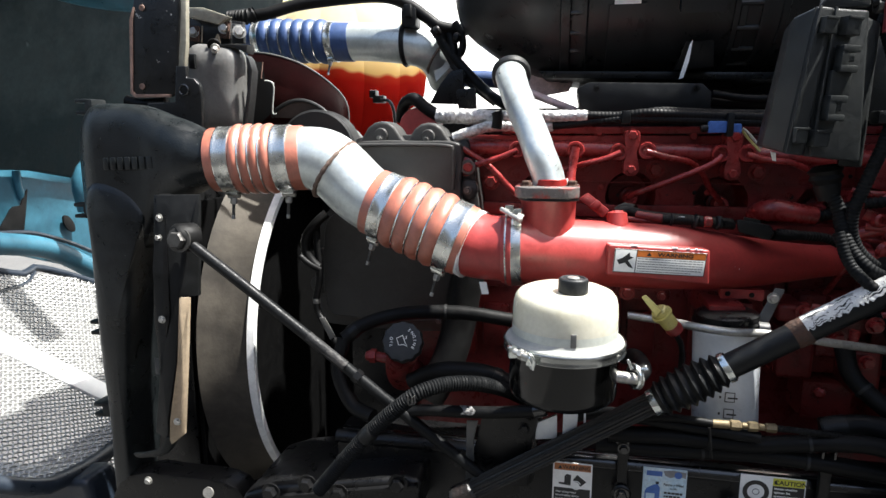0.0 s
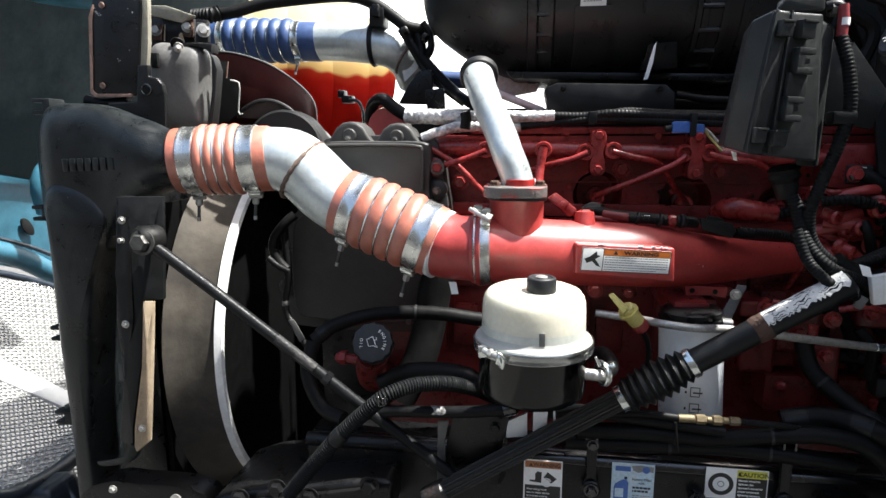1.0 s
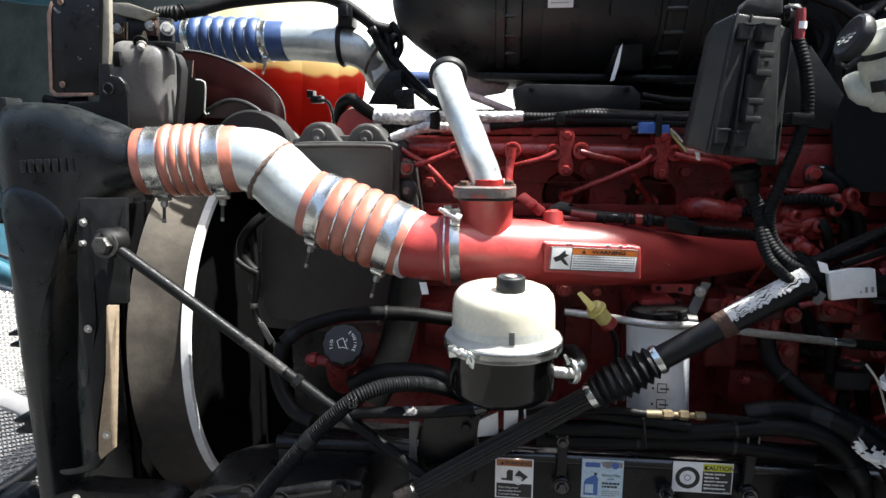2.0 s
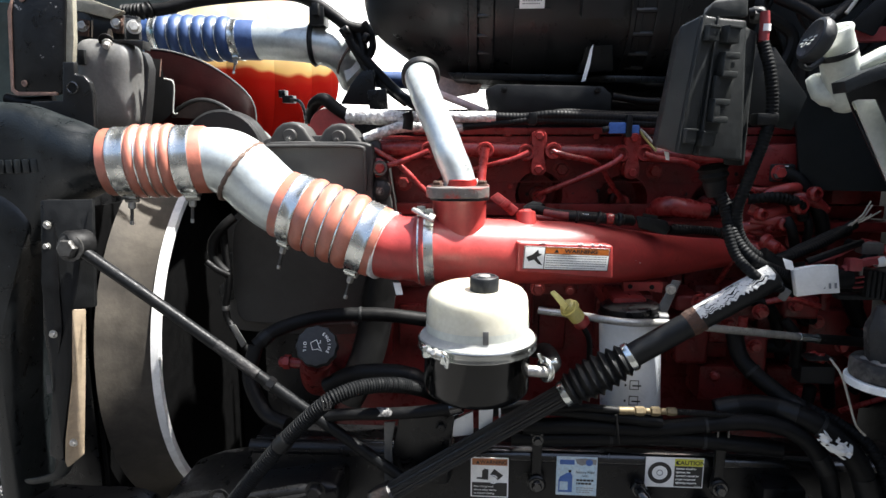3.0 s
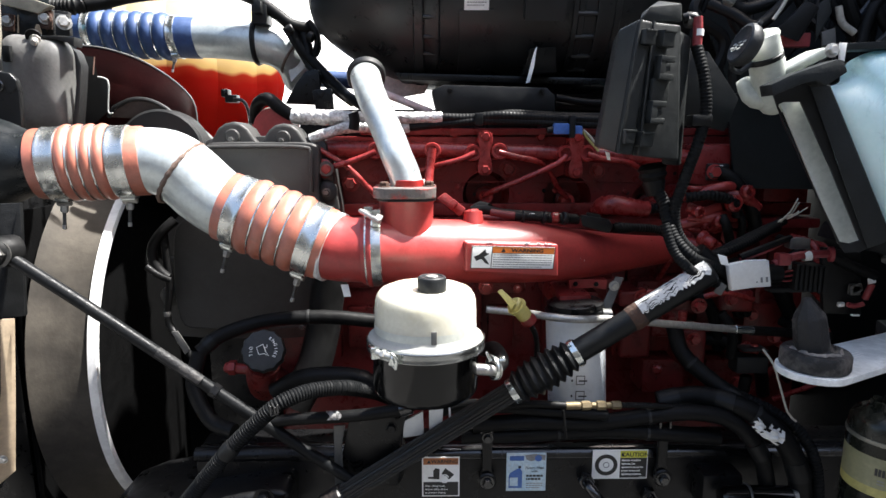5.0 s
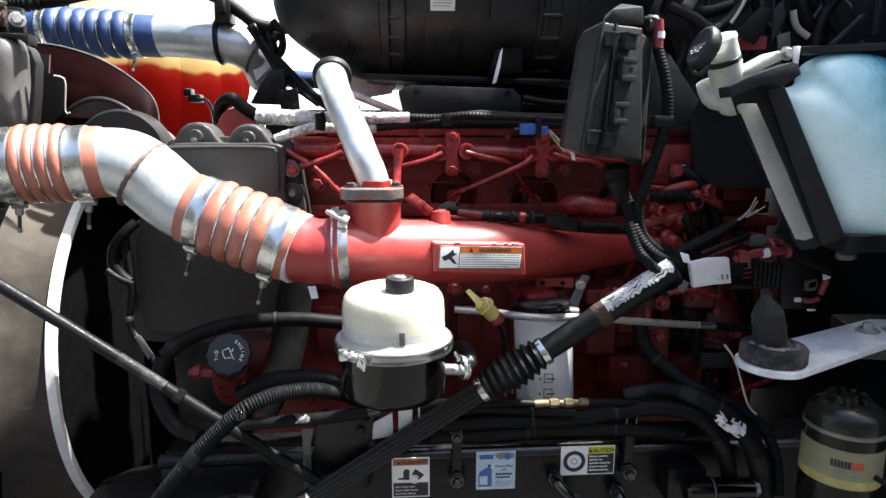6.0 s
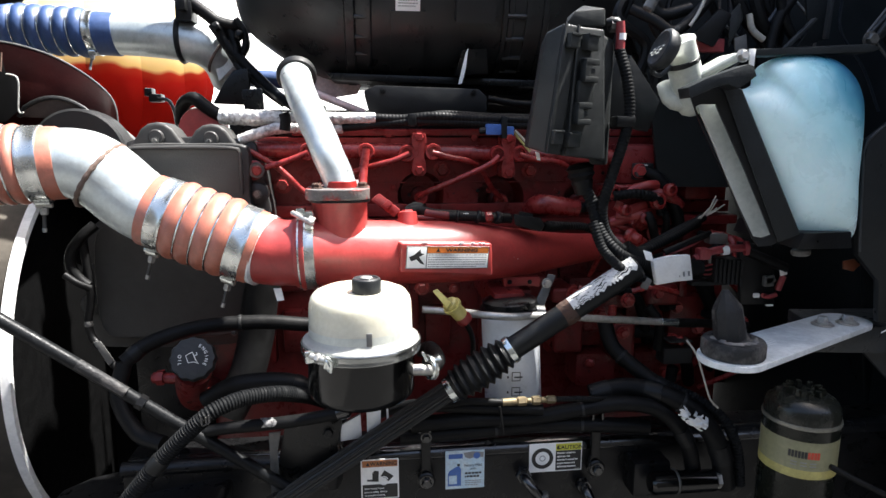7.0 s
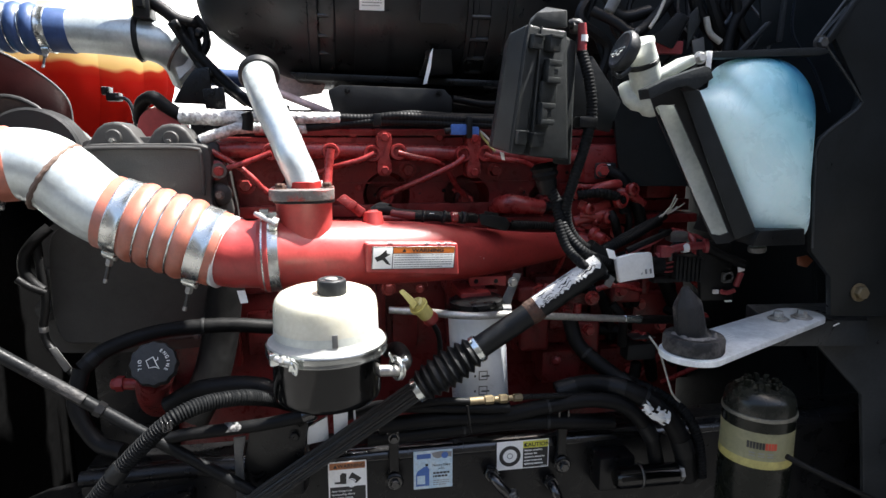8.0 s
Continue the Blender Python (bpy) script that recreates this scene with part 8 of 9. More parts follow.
m = axes((0.332, 0.928, 1.666), across, face)
part("recessed_panel", block((0.034, 0.034, 0.006), m, 0.001), BOXGREY, pdb)
part("white_tag", slab([(0.269, 0.970, 1.577), (0.276, 0.970, 1.575), (0.278, 0.970, 1.563), (0.273, 0.970, 1.564)], (0, 0.002, 0), 0.0003), PAPER, pdb)
part("rear_case", hull([(0.366, 0.965, 1.758), (0.397, 0.985, 1.751), (0.395, 0.985, 1.554), (0.356, 0.965, 1.557), (0.398, 1.05, 1.772), (0.422, 1.05, 1.761), (0.420, 1.05, 1.551), (0.387, 1.05, 1.554)], 0.005), BOXGREY, pdb)
part("back_bracket", slab([(0.403, 1.05, 1.746), (0.454, 1.05, 1.738), (0.511, 1.05, 1.662), (0.492, 1.05, 1.608), (0.402, 1.05, 1.627)], (0, 0.012, 0), 0.003), PLASTIC, pdb)
part("cable_nut", lathe([(0.012, 0), (0.012, 0.014)], (0.390, 0.990, 1.776), (1, 0, 0), 8), DULL, pdb)
part("cable_lug", tube([(0.386, 0.990, 1.778), (0.398, 0.985, 1.779), (0.406, 0.985, 1.771)], 0.008, 10), PLASTIC, pdb)
fbcable = thing("battery_cable", (0.406, 0.980, 1.728), "red battery cable entering a black ribbed conduit", "cable")
part("red_sleeve", tube([(0.403, 0.980, 1.779), (0.405, 0.980, 1.761), (0.405, 0.980, 1.737)], 0.0073, 12), RED_WIRE, fbcable)
part("white_mark", lathe([(0.0078, 0), (0.0078, 0.010)], (0.406, 0.980, 1.751), (0, 0, 1), 14, close=False), PAPER, fbcable)
part("conduit", corrugated([(0.405, 0.980, 1.735), (0.415, 0.970, 1.692), (0.420, 0.965, 1.639), (0.411, 0.965, 1.589), (0.395, 0.970, 1.529), (0.386, 0.975, 1.482), (0.400, 0.980, 1.438), (0.442, 0.985, 1.403), (0.495, 0.985, 1.379)], 0.0092, 0.0055, 0.10), CONDUIT, fbcable)
part("conduit_clip", span((0.396, 0.955, 1.615), ((0.428, 0.955, 1.633)[0], 0.985, (0.428, 0.955, 1.633)[2]), 0.004), PLASTIC, fbcable)
hl = thing("fuse_box_harness", (0.377, 1, 1.518), "taped black harness dropping from the fuse box", "wiring")
part("gaiter", lathe([(0.0164, 0), (0.0237, -0.006), (0.0201, -0.012), (0.0228, -0.018), (0.0173, -0.026), (0.0182, -0.03), (0.0137, -0.05)], (0.351, 0.995, 1.556), (-0.2, 0, 1), 24), RUBBER, hl)
part("conduit", corrugated([(0.356, 0.990, 1.524), (0.373, 0.985, 1.491), (0.385, 0.980, 1.453), (0.410, 0.985, 1.422), (0.454, 0.990, 1.405), (0.520, 1.02, 1.423), (0.579, 1.05, 1.44), (0.606, 1.07, 1.443)], 0.0102, 0.0055, 0.10), CONDUIT, hl)

# ---- harness with tag, plugs ----
tg = thing("wiring_harness", (0.529, 0.990, 1.35), "bundled black harness with a white paper tag and plugs", "wiring")
part("loom_trunk", tube([(0.431, 0.985, 1.414), (0.468, 0.985, 1.389), (0.506, 0.985, 1.375), (0.573, 0.990, 1.378)], 0.0155, 16), RUBBER, tg)
part("loom_trunk", tube([(0.424, 0.990, 1.392), (0.463, 0.990, 1.369), (0.492, 0.990, 1.354)], 0.0091, 12), RUBBER, tg)
part("conduit", corrugated([(0.372, 0.985, 1.487), (0.383, 0.968, 1.445), (0.408, 0.952, 1.413), (0.450, 0.965, 1.393), (0.478, 0.985, 1.381), (0.509, 1, 1.371)], 0.0098, 0.0055, 0.10), CONDUIT, tg)
part("conduit", corrugated([(0.367, 0.965, 1.463), (0.381, 0.950, 1.42), (0.406, 0.930, 1.391), (0.435, 0.945, 1.376), (0.466, 0.975, 1.364), (0.498, 1, 1.356)], 0.0082, 0.0055, 0.10), CONDUIT, tg)
part("white_clip", hull([(0.433, 0.915, 1.424), (0.447, 0.915, 1.42), (0.452, 0.915, 1.405), (0.439, 0.915, 1.408), (0.435, 0.920, 1.423), (0.449, 0.920, 1.419), (0.454, 0.920, 1.404), (0.442, 0.920, 1.407)], 0.001), PAPER, tg)
tagm = axes((0.475, 0.955, 1.357), Vector((0.542, 0.955, 1.362)) - Vector((0.475, 0.955, 1.357)), (0.1, -1, 0.15))
tw, th = 0.0658, 0.0445
tag = part("paper_tag", slab([(0.470, 0.955, 1.398), (0.499, 0.948, 1.406), (0.535, 0.955, 1.406), (0.544, 0.957, 1.362), (0.508, 0.950, 1.362), (0.480, 0.957, 1.355)], (0, 0.012, 0), 0.002), PAPER, tg, "white paper tag wrapped round the harness", sharp=50)
for k in range(4):
    part("mark", block((0.003, 0.008, 0.001), tagm @ Matrix.Translation((tw * (0.50 + 0.13 * k), th * 0.30, 0.006)), 0), GREY_INK, tag)
for pts, r, mat in (([(0.562, 0.990, 1.392), (0.580, 0.990, 1.4), (0.606, 0.990, 1.407), (0.659, 1, 1.408)], 0.007, RED_WIRE), ([(0.590, 1.05, 1.444), (0.600, 1.05, 1.457), (0.626, 1.05, 1.468)], 0.0016, PALE_WIRE), ([(0.590, 1.05, 1.441), (0.607, 1.05, 1.461), (0.616, 1.05, 1.471)], 0.0016, PALE_WIRE), ([(0.504, 0.985, 1.401), (0.551, 0.990, 1.416), (0.594, 1.02, 1.425), (0.612, 1.02, 1.43)], 0.004, RED_WIRE), ([(0.503, 0.985, 1.405), (0.550, 0.990, 1.422), (0.603, 1.02, 1.431)], 0.006, RUBBER)):
    part("wire", tube(pts, r, 8), mat, tg)
part("branch_conduit", corrugated([(0.452, 0.995, 1.404), (0.490, 1.0, 1.414), (0.546, 1.02, 1.432), (0.590, 1.05, 1.446), (0.612, 1.06, 1.455)], 0.0082, 0.0052, 0.10), CONDUIT, tg)
for tip in ((0.640, 1.065, 1.487), (0.652, 1.06, 1.478), (0.646, 1.075, 1.470), (0.634, 1.06, 1.494)):
    part("bare_wire", tube([(0.608, 1.058, 1.454), ((0.608 + tip[0]) / 2, 1.06, 1.462 + (tip[2] - 1.47) * 0.2), tip], 0.0013, 6), PALE_WIRE, tg)
part("red_plug", span((0.566, 0.980, 1.391), ((0.587, 0.980, 1.411)[0], 1.0, (0.587, 0.980, 1.411)[2]), 0.004), RED_WIRE, tg)
part("white_band", lathe([(0.0082, 0), (0.0082, 0.012)], (0.610, 0.990, 1.405), (1, 0, 0.1), 12, close=False), PAPER, tg)
part("grommet", lathe([(0.006, -0.004), (0.013, -0.002), (0.013, 0.004), (0.006, 0.006)], (0.662, 1, 1.407), (1, -0.3, 0.0), 18), RED_WIRE, tg)
part("grey_plug", span((0.599, 1.01, 1.413), ((0.634, 1.01, 1.432)[0], 1.03, (0.634, 1.01, 1.432)[2]), 0.004), GREY, tg)
for k in range(7):
    part("plug_rib", span((0.606 + 0.008 * k, 0.997, 1.346 - 0.001 * k), (0.612 + 0.008 * k, 1.035, 1.390 - 0.001 * k), 0.0015), PLASTIC, tg)
part("multi_plug", span((0.604, 1.003, 1.350), (0.662, 1.04, 1.386), 0.004), PLASTIC, tg)
part("plug_clip", span((0.572, 1.01, 1.338), (0.650, 1.03, 1.346), 0.002), PLASTIC, tg)
part("white_seal", span((0.592, 0.996, 1.382), (0.597, 1.0, 1.396), 0.0005), GREY, tg)
for k in range(6):
    part("wire", tube([(0.559, 0.990, 1.374), ((0.589, 1, 1.367)[0], 1.0, (0.589, 1, 1.367)[2] + 0.004 * (k - 2.5)), ((0.619, 1.01, 1.369)[0], 1.01, (0.619, 1.01, 1.369)[2] + 0.004 * (k - 2.5))], 0.0017, 6), RED_WIRE if k % 2 else RUBBER, tg)
part("cable_tie_end", block((0.014, 0.004, 0.02), Matrix.Translation((0.465, 0.965, 1.357)) @ Matrix.Rotation(0.5, 4, "Y"), 0.002), GREY, tg)
pb = thing("plug_bracket", (0.740, 1.08, 1.28), "black bracket plate holding harness plugs", "bracket")
part("plate", slab([(0.687, 1.06, 1.408), (0.757, 1.06, 1.398), (0.771, 1.06, 1.284), (0.701, 1.06, 1.286)], (0, 0.012, 0), 0.003), PLASTIC, pb)
part("lower_plug", hull([(0.736, 1.050, 1.339), (0.756, 1.050, 1.346), (0.762, 1.050, 1.332), (0.739, 1.050, 1.322), (0.750, 1.070, 1.334), (0.770, 1.070, 1.341), (0.776, 1.070, 1.327), (0.753, 1.070, 1.317)], 0.002), GREY, pb, "pale grey plug")
part("white_cap", hull([(0.762, 1.045, 1.355), (0.775, 1.045, 1.357), (0.780, 1.045, 1.347), (0.765, 1.045, 1.343), (0.773, 1.060, 1.352), (0.786, 1.060, 1.354), (0.791, 1.060, 1.343), (0.776, 1.060, 1.339)], 0.002), PAPER, pb, "white plug end")
part("black_lead", tube([(0.704, 1.060, 1.390), (0.740, 1.050, 1.374), (0.778, 1.050, 1.358)], 0.0095, 12), RUBBER, pb)
part("red_lead", tube([(0.777, 1.052, 1.342), (0.772, 1.052, 1.328), (0.770, 1.055, 1.315)], 0.0058, 10), RED_WIRE, pb)
part("red_lead", tube([(0.736, 1.050, 1.306), (0.749, 1.050, 1.303), (0.764, 1.050, 1.307)], 0.0046, 10), RED_WIRE, pb)
part("white_mark", span((0.747, 1.050, 1.284), (0.761, 1.055, 1.287), 0.0006), PAPER, pb)
part("white_plug", span((0.724, 1.055, 1.3), ((0.735, 1.055, 1.308)[0], 1.062, (0.735, 1.055, 1.308)[2]), 0.001), PAPER, pb)
part("grey_plug", span((0.740, 1.05, 1.322), ((0.759, 1.05, 1.342)[0], 1.065, (0.759, 1.05, 1.342)[2]), 0.003), GREY, pb)

# ---- washer tank ----
wt = thing("washer_tank", (0.689, 0.860, 1.449), "blue-white translucent washer tank in a black steel cradle", "tank")
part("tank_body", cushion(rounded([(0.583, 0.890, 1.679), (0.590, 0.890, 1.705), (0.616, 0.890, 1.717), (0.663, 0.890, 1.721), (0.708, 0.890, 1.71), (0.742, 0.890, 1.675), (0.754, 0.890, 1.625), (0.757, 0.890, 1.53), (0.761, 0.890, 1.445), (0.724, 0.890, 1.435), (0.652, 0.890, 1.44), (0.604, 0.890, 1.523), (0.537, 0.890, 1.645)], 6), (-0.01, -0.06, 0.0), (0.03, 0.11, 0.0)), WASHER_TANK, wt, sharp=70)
part("tank_side", slab([(0.497, 0.901, 1.650), (0.533, 0.892, 1.652), (0.638, 0.870, 1.446), (0.594, 0.881, 1.444)], (0.004, 0.01, 0.0), 0.002), WHITE_PLASTIC, wt)
part("tank_arm", slab([(0.484, 0.900, 1.679), (0.492, 0.900, 1.691), (0.539, 0.870, 1.722), (0.544, 0.870, 1.708), (0.502, 0.900, 1.682)], (0.0, 0.05, 0.0), 0.008, 3), WHITE_PLASTIC, wt)
n0, n1 = Vector((0.495, 0.920, 1.665)), Vector((0.462, 0.900, 1.741))
d = (n1 - n0).length
part("filler_neck", lathe([(0.0, -0.034), (0.010, -0.033), (0.0175, -0.028), (0.0225, -0.018), (0.0246, 0.0), (0.0238, d * 0.55), (0.0220, d * 0.9), (0.0237, d * 0.96), (0.0229, d), (0.0186, d), (0.0178, d * 0.8)], n0, n1 - n0, 32), WHITE_PLASTIC, wt)
part("neck_foot", tube([(*(0.461, 0.940, 1.682), 0.010), (*(0.469, 0.930, 1.662), 0.015), (*(0.484, 0.925, 1.655), 0.017), (*(0.496, 0.920, 1.663), 0.018)], None, 16), WHITE_PLASTIC, wt)
part("neck_strap", lathe([(0.0235, -0.004), (0.0251, -0.003), (0.0251, 0.003), (0.0235, 0.004)], (0.474, 0.908, 1.71), n1 - n0, 30), PLASTIC, wt)
ca = Vector((-0.93, -0.04, 0.37))
cp = Vector((0.418, 0.860, 1.722))
cap = part("cap", lathe([(0.0235, -0.014), (0.0280, -0.008), (0.0295, 0.0), (0.0275, 0.004), (0.0240, 0.0052), (0.0232, 0.0046), (0, 0.0046)], cp, ca, 40), CAP_BLACK, wt, "black snap cap with worn raised lettering")
cm_ = axes(cp + ca.normalized() * 0.0048, Vector((0.66, 0.1, 0.75)), ca)
for y, n in ((0.0115, 3), (-0.0115, 5)):
    for k in range(n):
        part("raised_mark", block((0.0032, 0.0062, 0.001), cm_ @ Matrix.Translation(((k - (n - 1) / 2) * 0.0066, y, 0)), 0), FADED, cap, smooth=False)
lettering("wording", "ONLY", cm_, 0, -0.0035, 0.0088, 0.0004, FADED, cap, "CENTER")
part("cap_tab", slab([(0.442, 0.880, 1.747), (0.449, 0.880, 1.758), (0.454, 0.880, 1.755), (0.448, 0.880, 1.741)], (0, 0.004, 0), 0.001), CAP_BLACK, wt)
part("cap_tether", tube([(0.415, 0.870, 1.706), (0.414, 0.880, 1.694), (0.437, 0.900, 1.69), (0.453, 0.900, 1.703)], 0.0035, 8), CAP_BLACK, wt)
# Cradle: front plate with a slot, folded flange, tray, top bar.
cr = thing("tank_cradle", (0.646, 0.840, 1.433), "bent black sheet-steel cradle round the washer tank", "cradle")
def slotted(outer, inner, depth):
    """A plate between two closed outlines with as many corners."""
    bm = bmesh.new()
    rows = [[bm.verts.new(Vector(p) + d) for p in loop] for loop in (outer, inner) for d in (Vector(), Vector(depth))]
    n = len(outer)
    for k in range(n):
        i = (k + 1) % n
        for a, b in ((0, 2), (2, 3), (3, 1), (1, 0)):
            bm.faces.new((rows[a][k], rows[a][i], rows[b][i], rows[b][k]))
    return bm


part("front_plate", slotted([(0.468, 0.875, 1.669), (0.479, 0.872, 1.672), (0.490, 0.869, 1.674), (0.513, 0.863, 1.678), (0.559, 0.852, 1.564), (0.609, 0.842, 1.446), (0.601, 0.844, 1.440), (0.583, 0.849, 1.438), (0.523, 0.862, 1.552), (0.490, 0.870, 1.615)],
                            [(0.481, 0.872, 1.637), (0.481, 0.872, 1.644), (0.487, 0.870, 1.647), (0.507, 0.865, 1.647), (0.550, 0.855, 1.561), (0.599, 0.844, 1.456), (0.588, 0.848, 1.451), (0.572, 0.852, 1.454), (0.526, 0.862, 1.547), (0.499, 0.868, 1.603)], (0.002, 0.006, 0)), PLASTIC, cr, "black sheet plate with a long slot", sharp=40)
part("folded_flange", slab([(0.508, 0.857, 1.678), (0.536, 0.849, 1.666), (0.633, 0.828, 1.459), (0.605, 0.836, 1.446)], (0.004, 0.006, 0.002), 0.0015), DUSTY, cr)
part("upper_clip", slab([(0.437, 0.815, 1.666), (0.464, 0.815, 1.679), (0.522, 0.815, 1.698), (0.529, 0.815, 1.696), (0.535, 0.815, 1.682), (0.510, 0.815, 1.665), (0.495, 0.815, 1.671), (0.478, 0.815, 1.667), (0.441, 0.815, 1.652)], (0.0, 0.030, 0), 0.0012), DUSTY, cr, sharp=25)
part("tray", slab([(0.625, 0.820, 1.438), (0.634, 0.820, 1.462), (0.734, 0.850, 1.458), (0.738, 0.850, 1.432)], (0.01, 0.18, 0), 0.002), PLASTIC, cr)
part("top_bar", slab([(0.540, 0.860, 1.723), (0.736, 0.860, 1.734), (0.758, 0.860, 1.728), (0.738, 0.860, 1.722), (0.560, 0.860, 1.715)], (0, 0.03, 0), 0.002), DUSTY, cr)
part("white_edge", slab([(0.544, 0.850, 1.723), (0.553, 0.850, 1.723), (0.552, 0.850, 1.698), (0.546, 0.850, 1.698)], (0, 0.004, 0), 0.0006), PAPER, cr)
bolt(cr, (0.533, 0.850, 1.713), (0, -1, 0.1), 0.007)
part("lower_stub", rod((0.676, 0.880, 1.427), (0.677, 0.880, 1.417), 0.014), GREY, cr)

# ---- hood guide arm ----
ga = thing("hood_guide", (0.511, 0.770, 1.282), "black rubber guide cone on a bare aluminium arm", "hood guide")
Z = 1.30
cA, cB = Vector((0.533, 0.812, 1.283)), Vector((0.832, 0.958, 1.283))
u = (cB - cA).normalized()
v = Vector((-u.y, u.x, 0))
r0, r1_ = 0.049, 0.042
outline = [cA - u * r0 * math.cos(a) + v * r0 * math.sin(a) for a in (radians(x) for x in range(80, -81, -10))]
outline += [cB + u * r1_ * math.cos(a) + v * r1_ * math.sin(a) for a in (radians(x) for x in range(-80, 81, 10))]
part("arm", slab(outline, (0, 0, -0.010), 0.002), ALU, ga, "flat bare aluminium arm")
part("cone_base", lathe([(0.043, 0.001), (0.0445, 0.004), (0.0445, 0.021), (0.042, 0.025), (0, 0.025)], cA, n=44), RUBBER_WORN, ga)
part("guide_cone", lathe([(0.026, 0.024), (0.0235, 0.028), (0.0215, 0.072), (0.0200, 0.076), (0.005, 0.101), (0, 0.102)], cA, (-0.20, 0, 1), n=10), RUBBER_WORN, ga, "pointed worn rubber cone", sharp=25)
rnd = random.Random(12)
ring_pts = [cA + Vector((math.cos(a) * rr, math.sin(a) * rr, 0.0252)) for a, rr in ((radians(x), 0.030 + rnd.uniform(-0.003, 0.004)) for x in range(150, 380, 10))]
part("dust_film", tube([(*q, 0.0025 + 0.003 * rnd.random()) for q in ring_pts], None, 8, flat=0.25), GREY_DUST, ga, "pale dust caked round the cone")
for q in (Vector((0.770, 0.932, 1.283)), Vector((0.818, 0.934, 1.283))):
    part("slot", slab([q + u * x + v * y + Vector((0, 0, 0.0006)) for x, y in ((-0.012, -0.006), (0.022, -0.006), (0.026, 0), (0.022, 0.006), (-0.012, 0.006))], (0, 0, 0.0006), 0), RUBBER, ga)
    part("washer_disc", lathe([(0, 0.0012), (0.0175, 0.0012), (0.0180, 0.0022), (0.0165, 0.0034), (0.011, 0.0044), (0, 0.0044)], q, n=28), ZINC, ga)
    part("bolt", hexhead(q + Vector((0, 0, 0.0044)), (0, 0, 1), 0.0085, 0.009, 1.5), ZINC, ga, sharp=25)
print_lines(axes(cA + u * 0.085 + Vector((0, 0, 0.0006)), u, (0, 0, 1)), 0, 0.006, 0.03, 0.006, 3, 0.002, 0, PAPER, ga, name="stamped_marks", seed=33)
part("mount_plate", slab([cB + Vector((-0.05, 0.01, -0.013)), cB + Vector((0.13, -0.02, -0.013)), cB + Vector((0.2, 0.1, -0.013)), cB + Vector((-0.02, 0.12, -0.013))], (0, 0, -0.05), 0.004), LOW_PANEL, ga)

# ---- chassis fuel filter ----
yf = thing("chassis_filter", (0.662, 0.800, 1.033), "dark green filter canister with a pale yellow label band", "filter")
F = Vector((0.648, 0.804, 1.122))
rf = 0.0525
zb = F.z
zt = 1.1865
part("can", lathe([(0, -0.14), (rf * 0.95, -0.138), (rf, -0.12), (rf, zt - zb - 0.012), (rf * 0.99, zt - zb), (0, zt - zb)], F, n=56), FILTER_DARK, yf)
part("lid_rim", lathe([(rf * 0.99, zt - zb - 0.004), (rf * 1.025, zt - zb - 0.003), (rf * 1.03, zt - zb), (rf * 1.02, zt - zb + 0.0025), (rf * 0.97, zt - zb + 0.003)], F, n=56, close=False), DULL_RIM, yf, "thin bare metal lid rim")
part("lid", lathe([(rf * 0.99, zt - zb + 0.002), (rf * 0.985, zt - zb + 0.010), (rf * 0.96, zt - zb + 0.020), (rf * 0.88, zt - zb + 0.028), (rf * 0.70, zt - zb + 0.034), (rf * 0.5, zt - zb + 0.037), (0, zt - zb + 0.037)], F, n=56), SMOKY, yf, "smoky dark lid")
for k in range(10):
    a = 2 * math.pi * k / 10
    part("top_lug", block((0.010, 0.007, 0.012), Matrix.Translation(F + Vector((rf * 0.45 * math.cos(a), rf * 0.45 * math.sin(a), zt - zb + 0.040))) @ Matrix.Rotation(a, 4, "Z"), 0.002), FILTER_DARK, yf)
lb0, lb1 = 1.111 - zb, 1.166 - zb
lab = part("label_band", lathe([(rf * 1.004, lb0 + 0.006), (rf * 1.005, lb1)], F, n=56, close=False), OLIVE, yf, "pale yellow printed band")
part("bright_band", lathe([(rf * 1.006, lb0 - 0.002), (rf * 1.008, lb0), (rf * 1.008, lb0 + 0.010), (rf * 1.005, lb0 + 0.011)], F, n=56, close=False), YELLOW, yf)
# Brand word as plain bars bent round the can, with lines of print below.
bm, bm2, bm3 = bmesh.new(), bmesh.new(), bmesh.new()
for k in range(10):
    a = radians(-139 + 4.6 * k)
    m = Matrix.Translation(F + Vector((rf * 1.008 * math.cos(a), rf * 1.008 * math.sin(a), lb1 - 0.020))) @ Matrix.Rotation(a, 4, "Z")
    block((0.0006, 0.0034, 0.0105), m, 0, bm if k < 6 else bm2)
    if k % 3:
        block((0.0006, 0.004, 0.0014), m @ Matrix.Translation((0, 0, -0.012)), 0, bm3)
        block((0.0006, 0.004, 0.0012), m @ Matrix.Translation((0, 0, -0.0165)), 0, bm3)
part("word_shape", bm, INK, lab, smooth=False)
part("word_shape", bm2, PRINT_RED, lab, smooth=False)
part("print", bm3, GREY_INK, lab, smooth=False)
part("drain_cable", tube([(0.651, 0.740, 1.137), (0.680, 0.730, 1.122), (0.741, 0.720, 1.091), (0.825, 0.720, 1.047)], 0.0042, 10), RUBBER, yf)

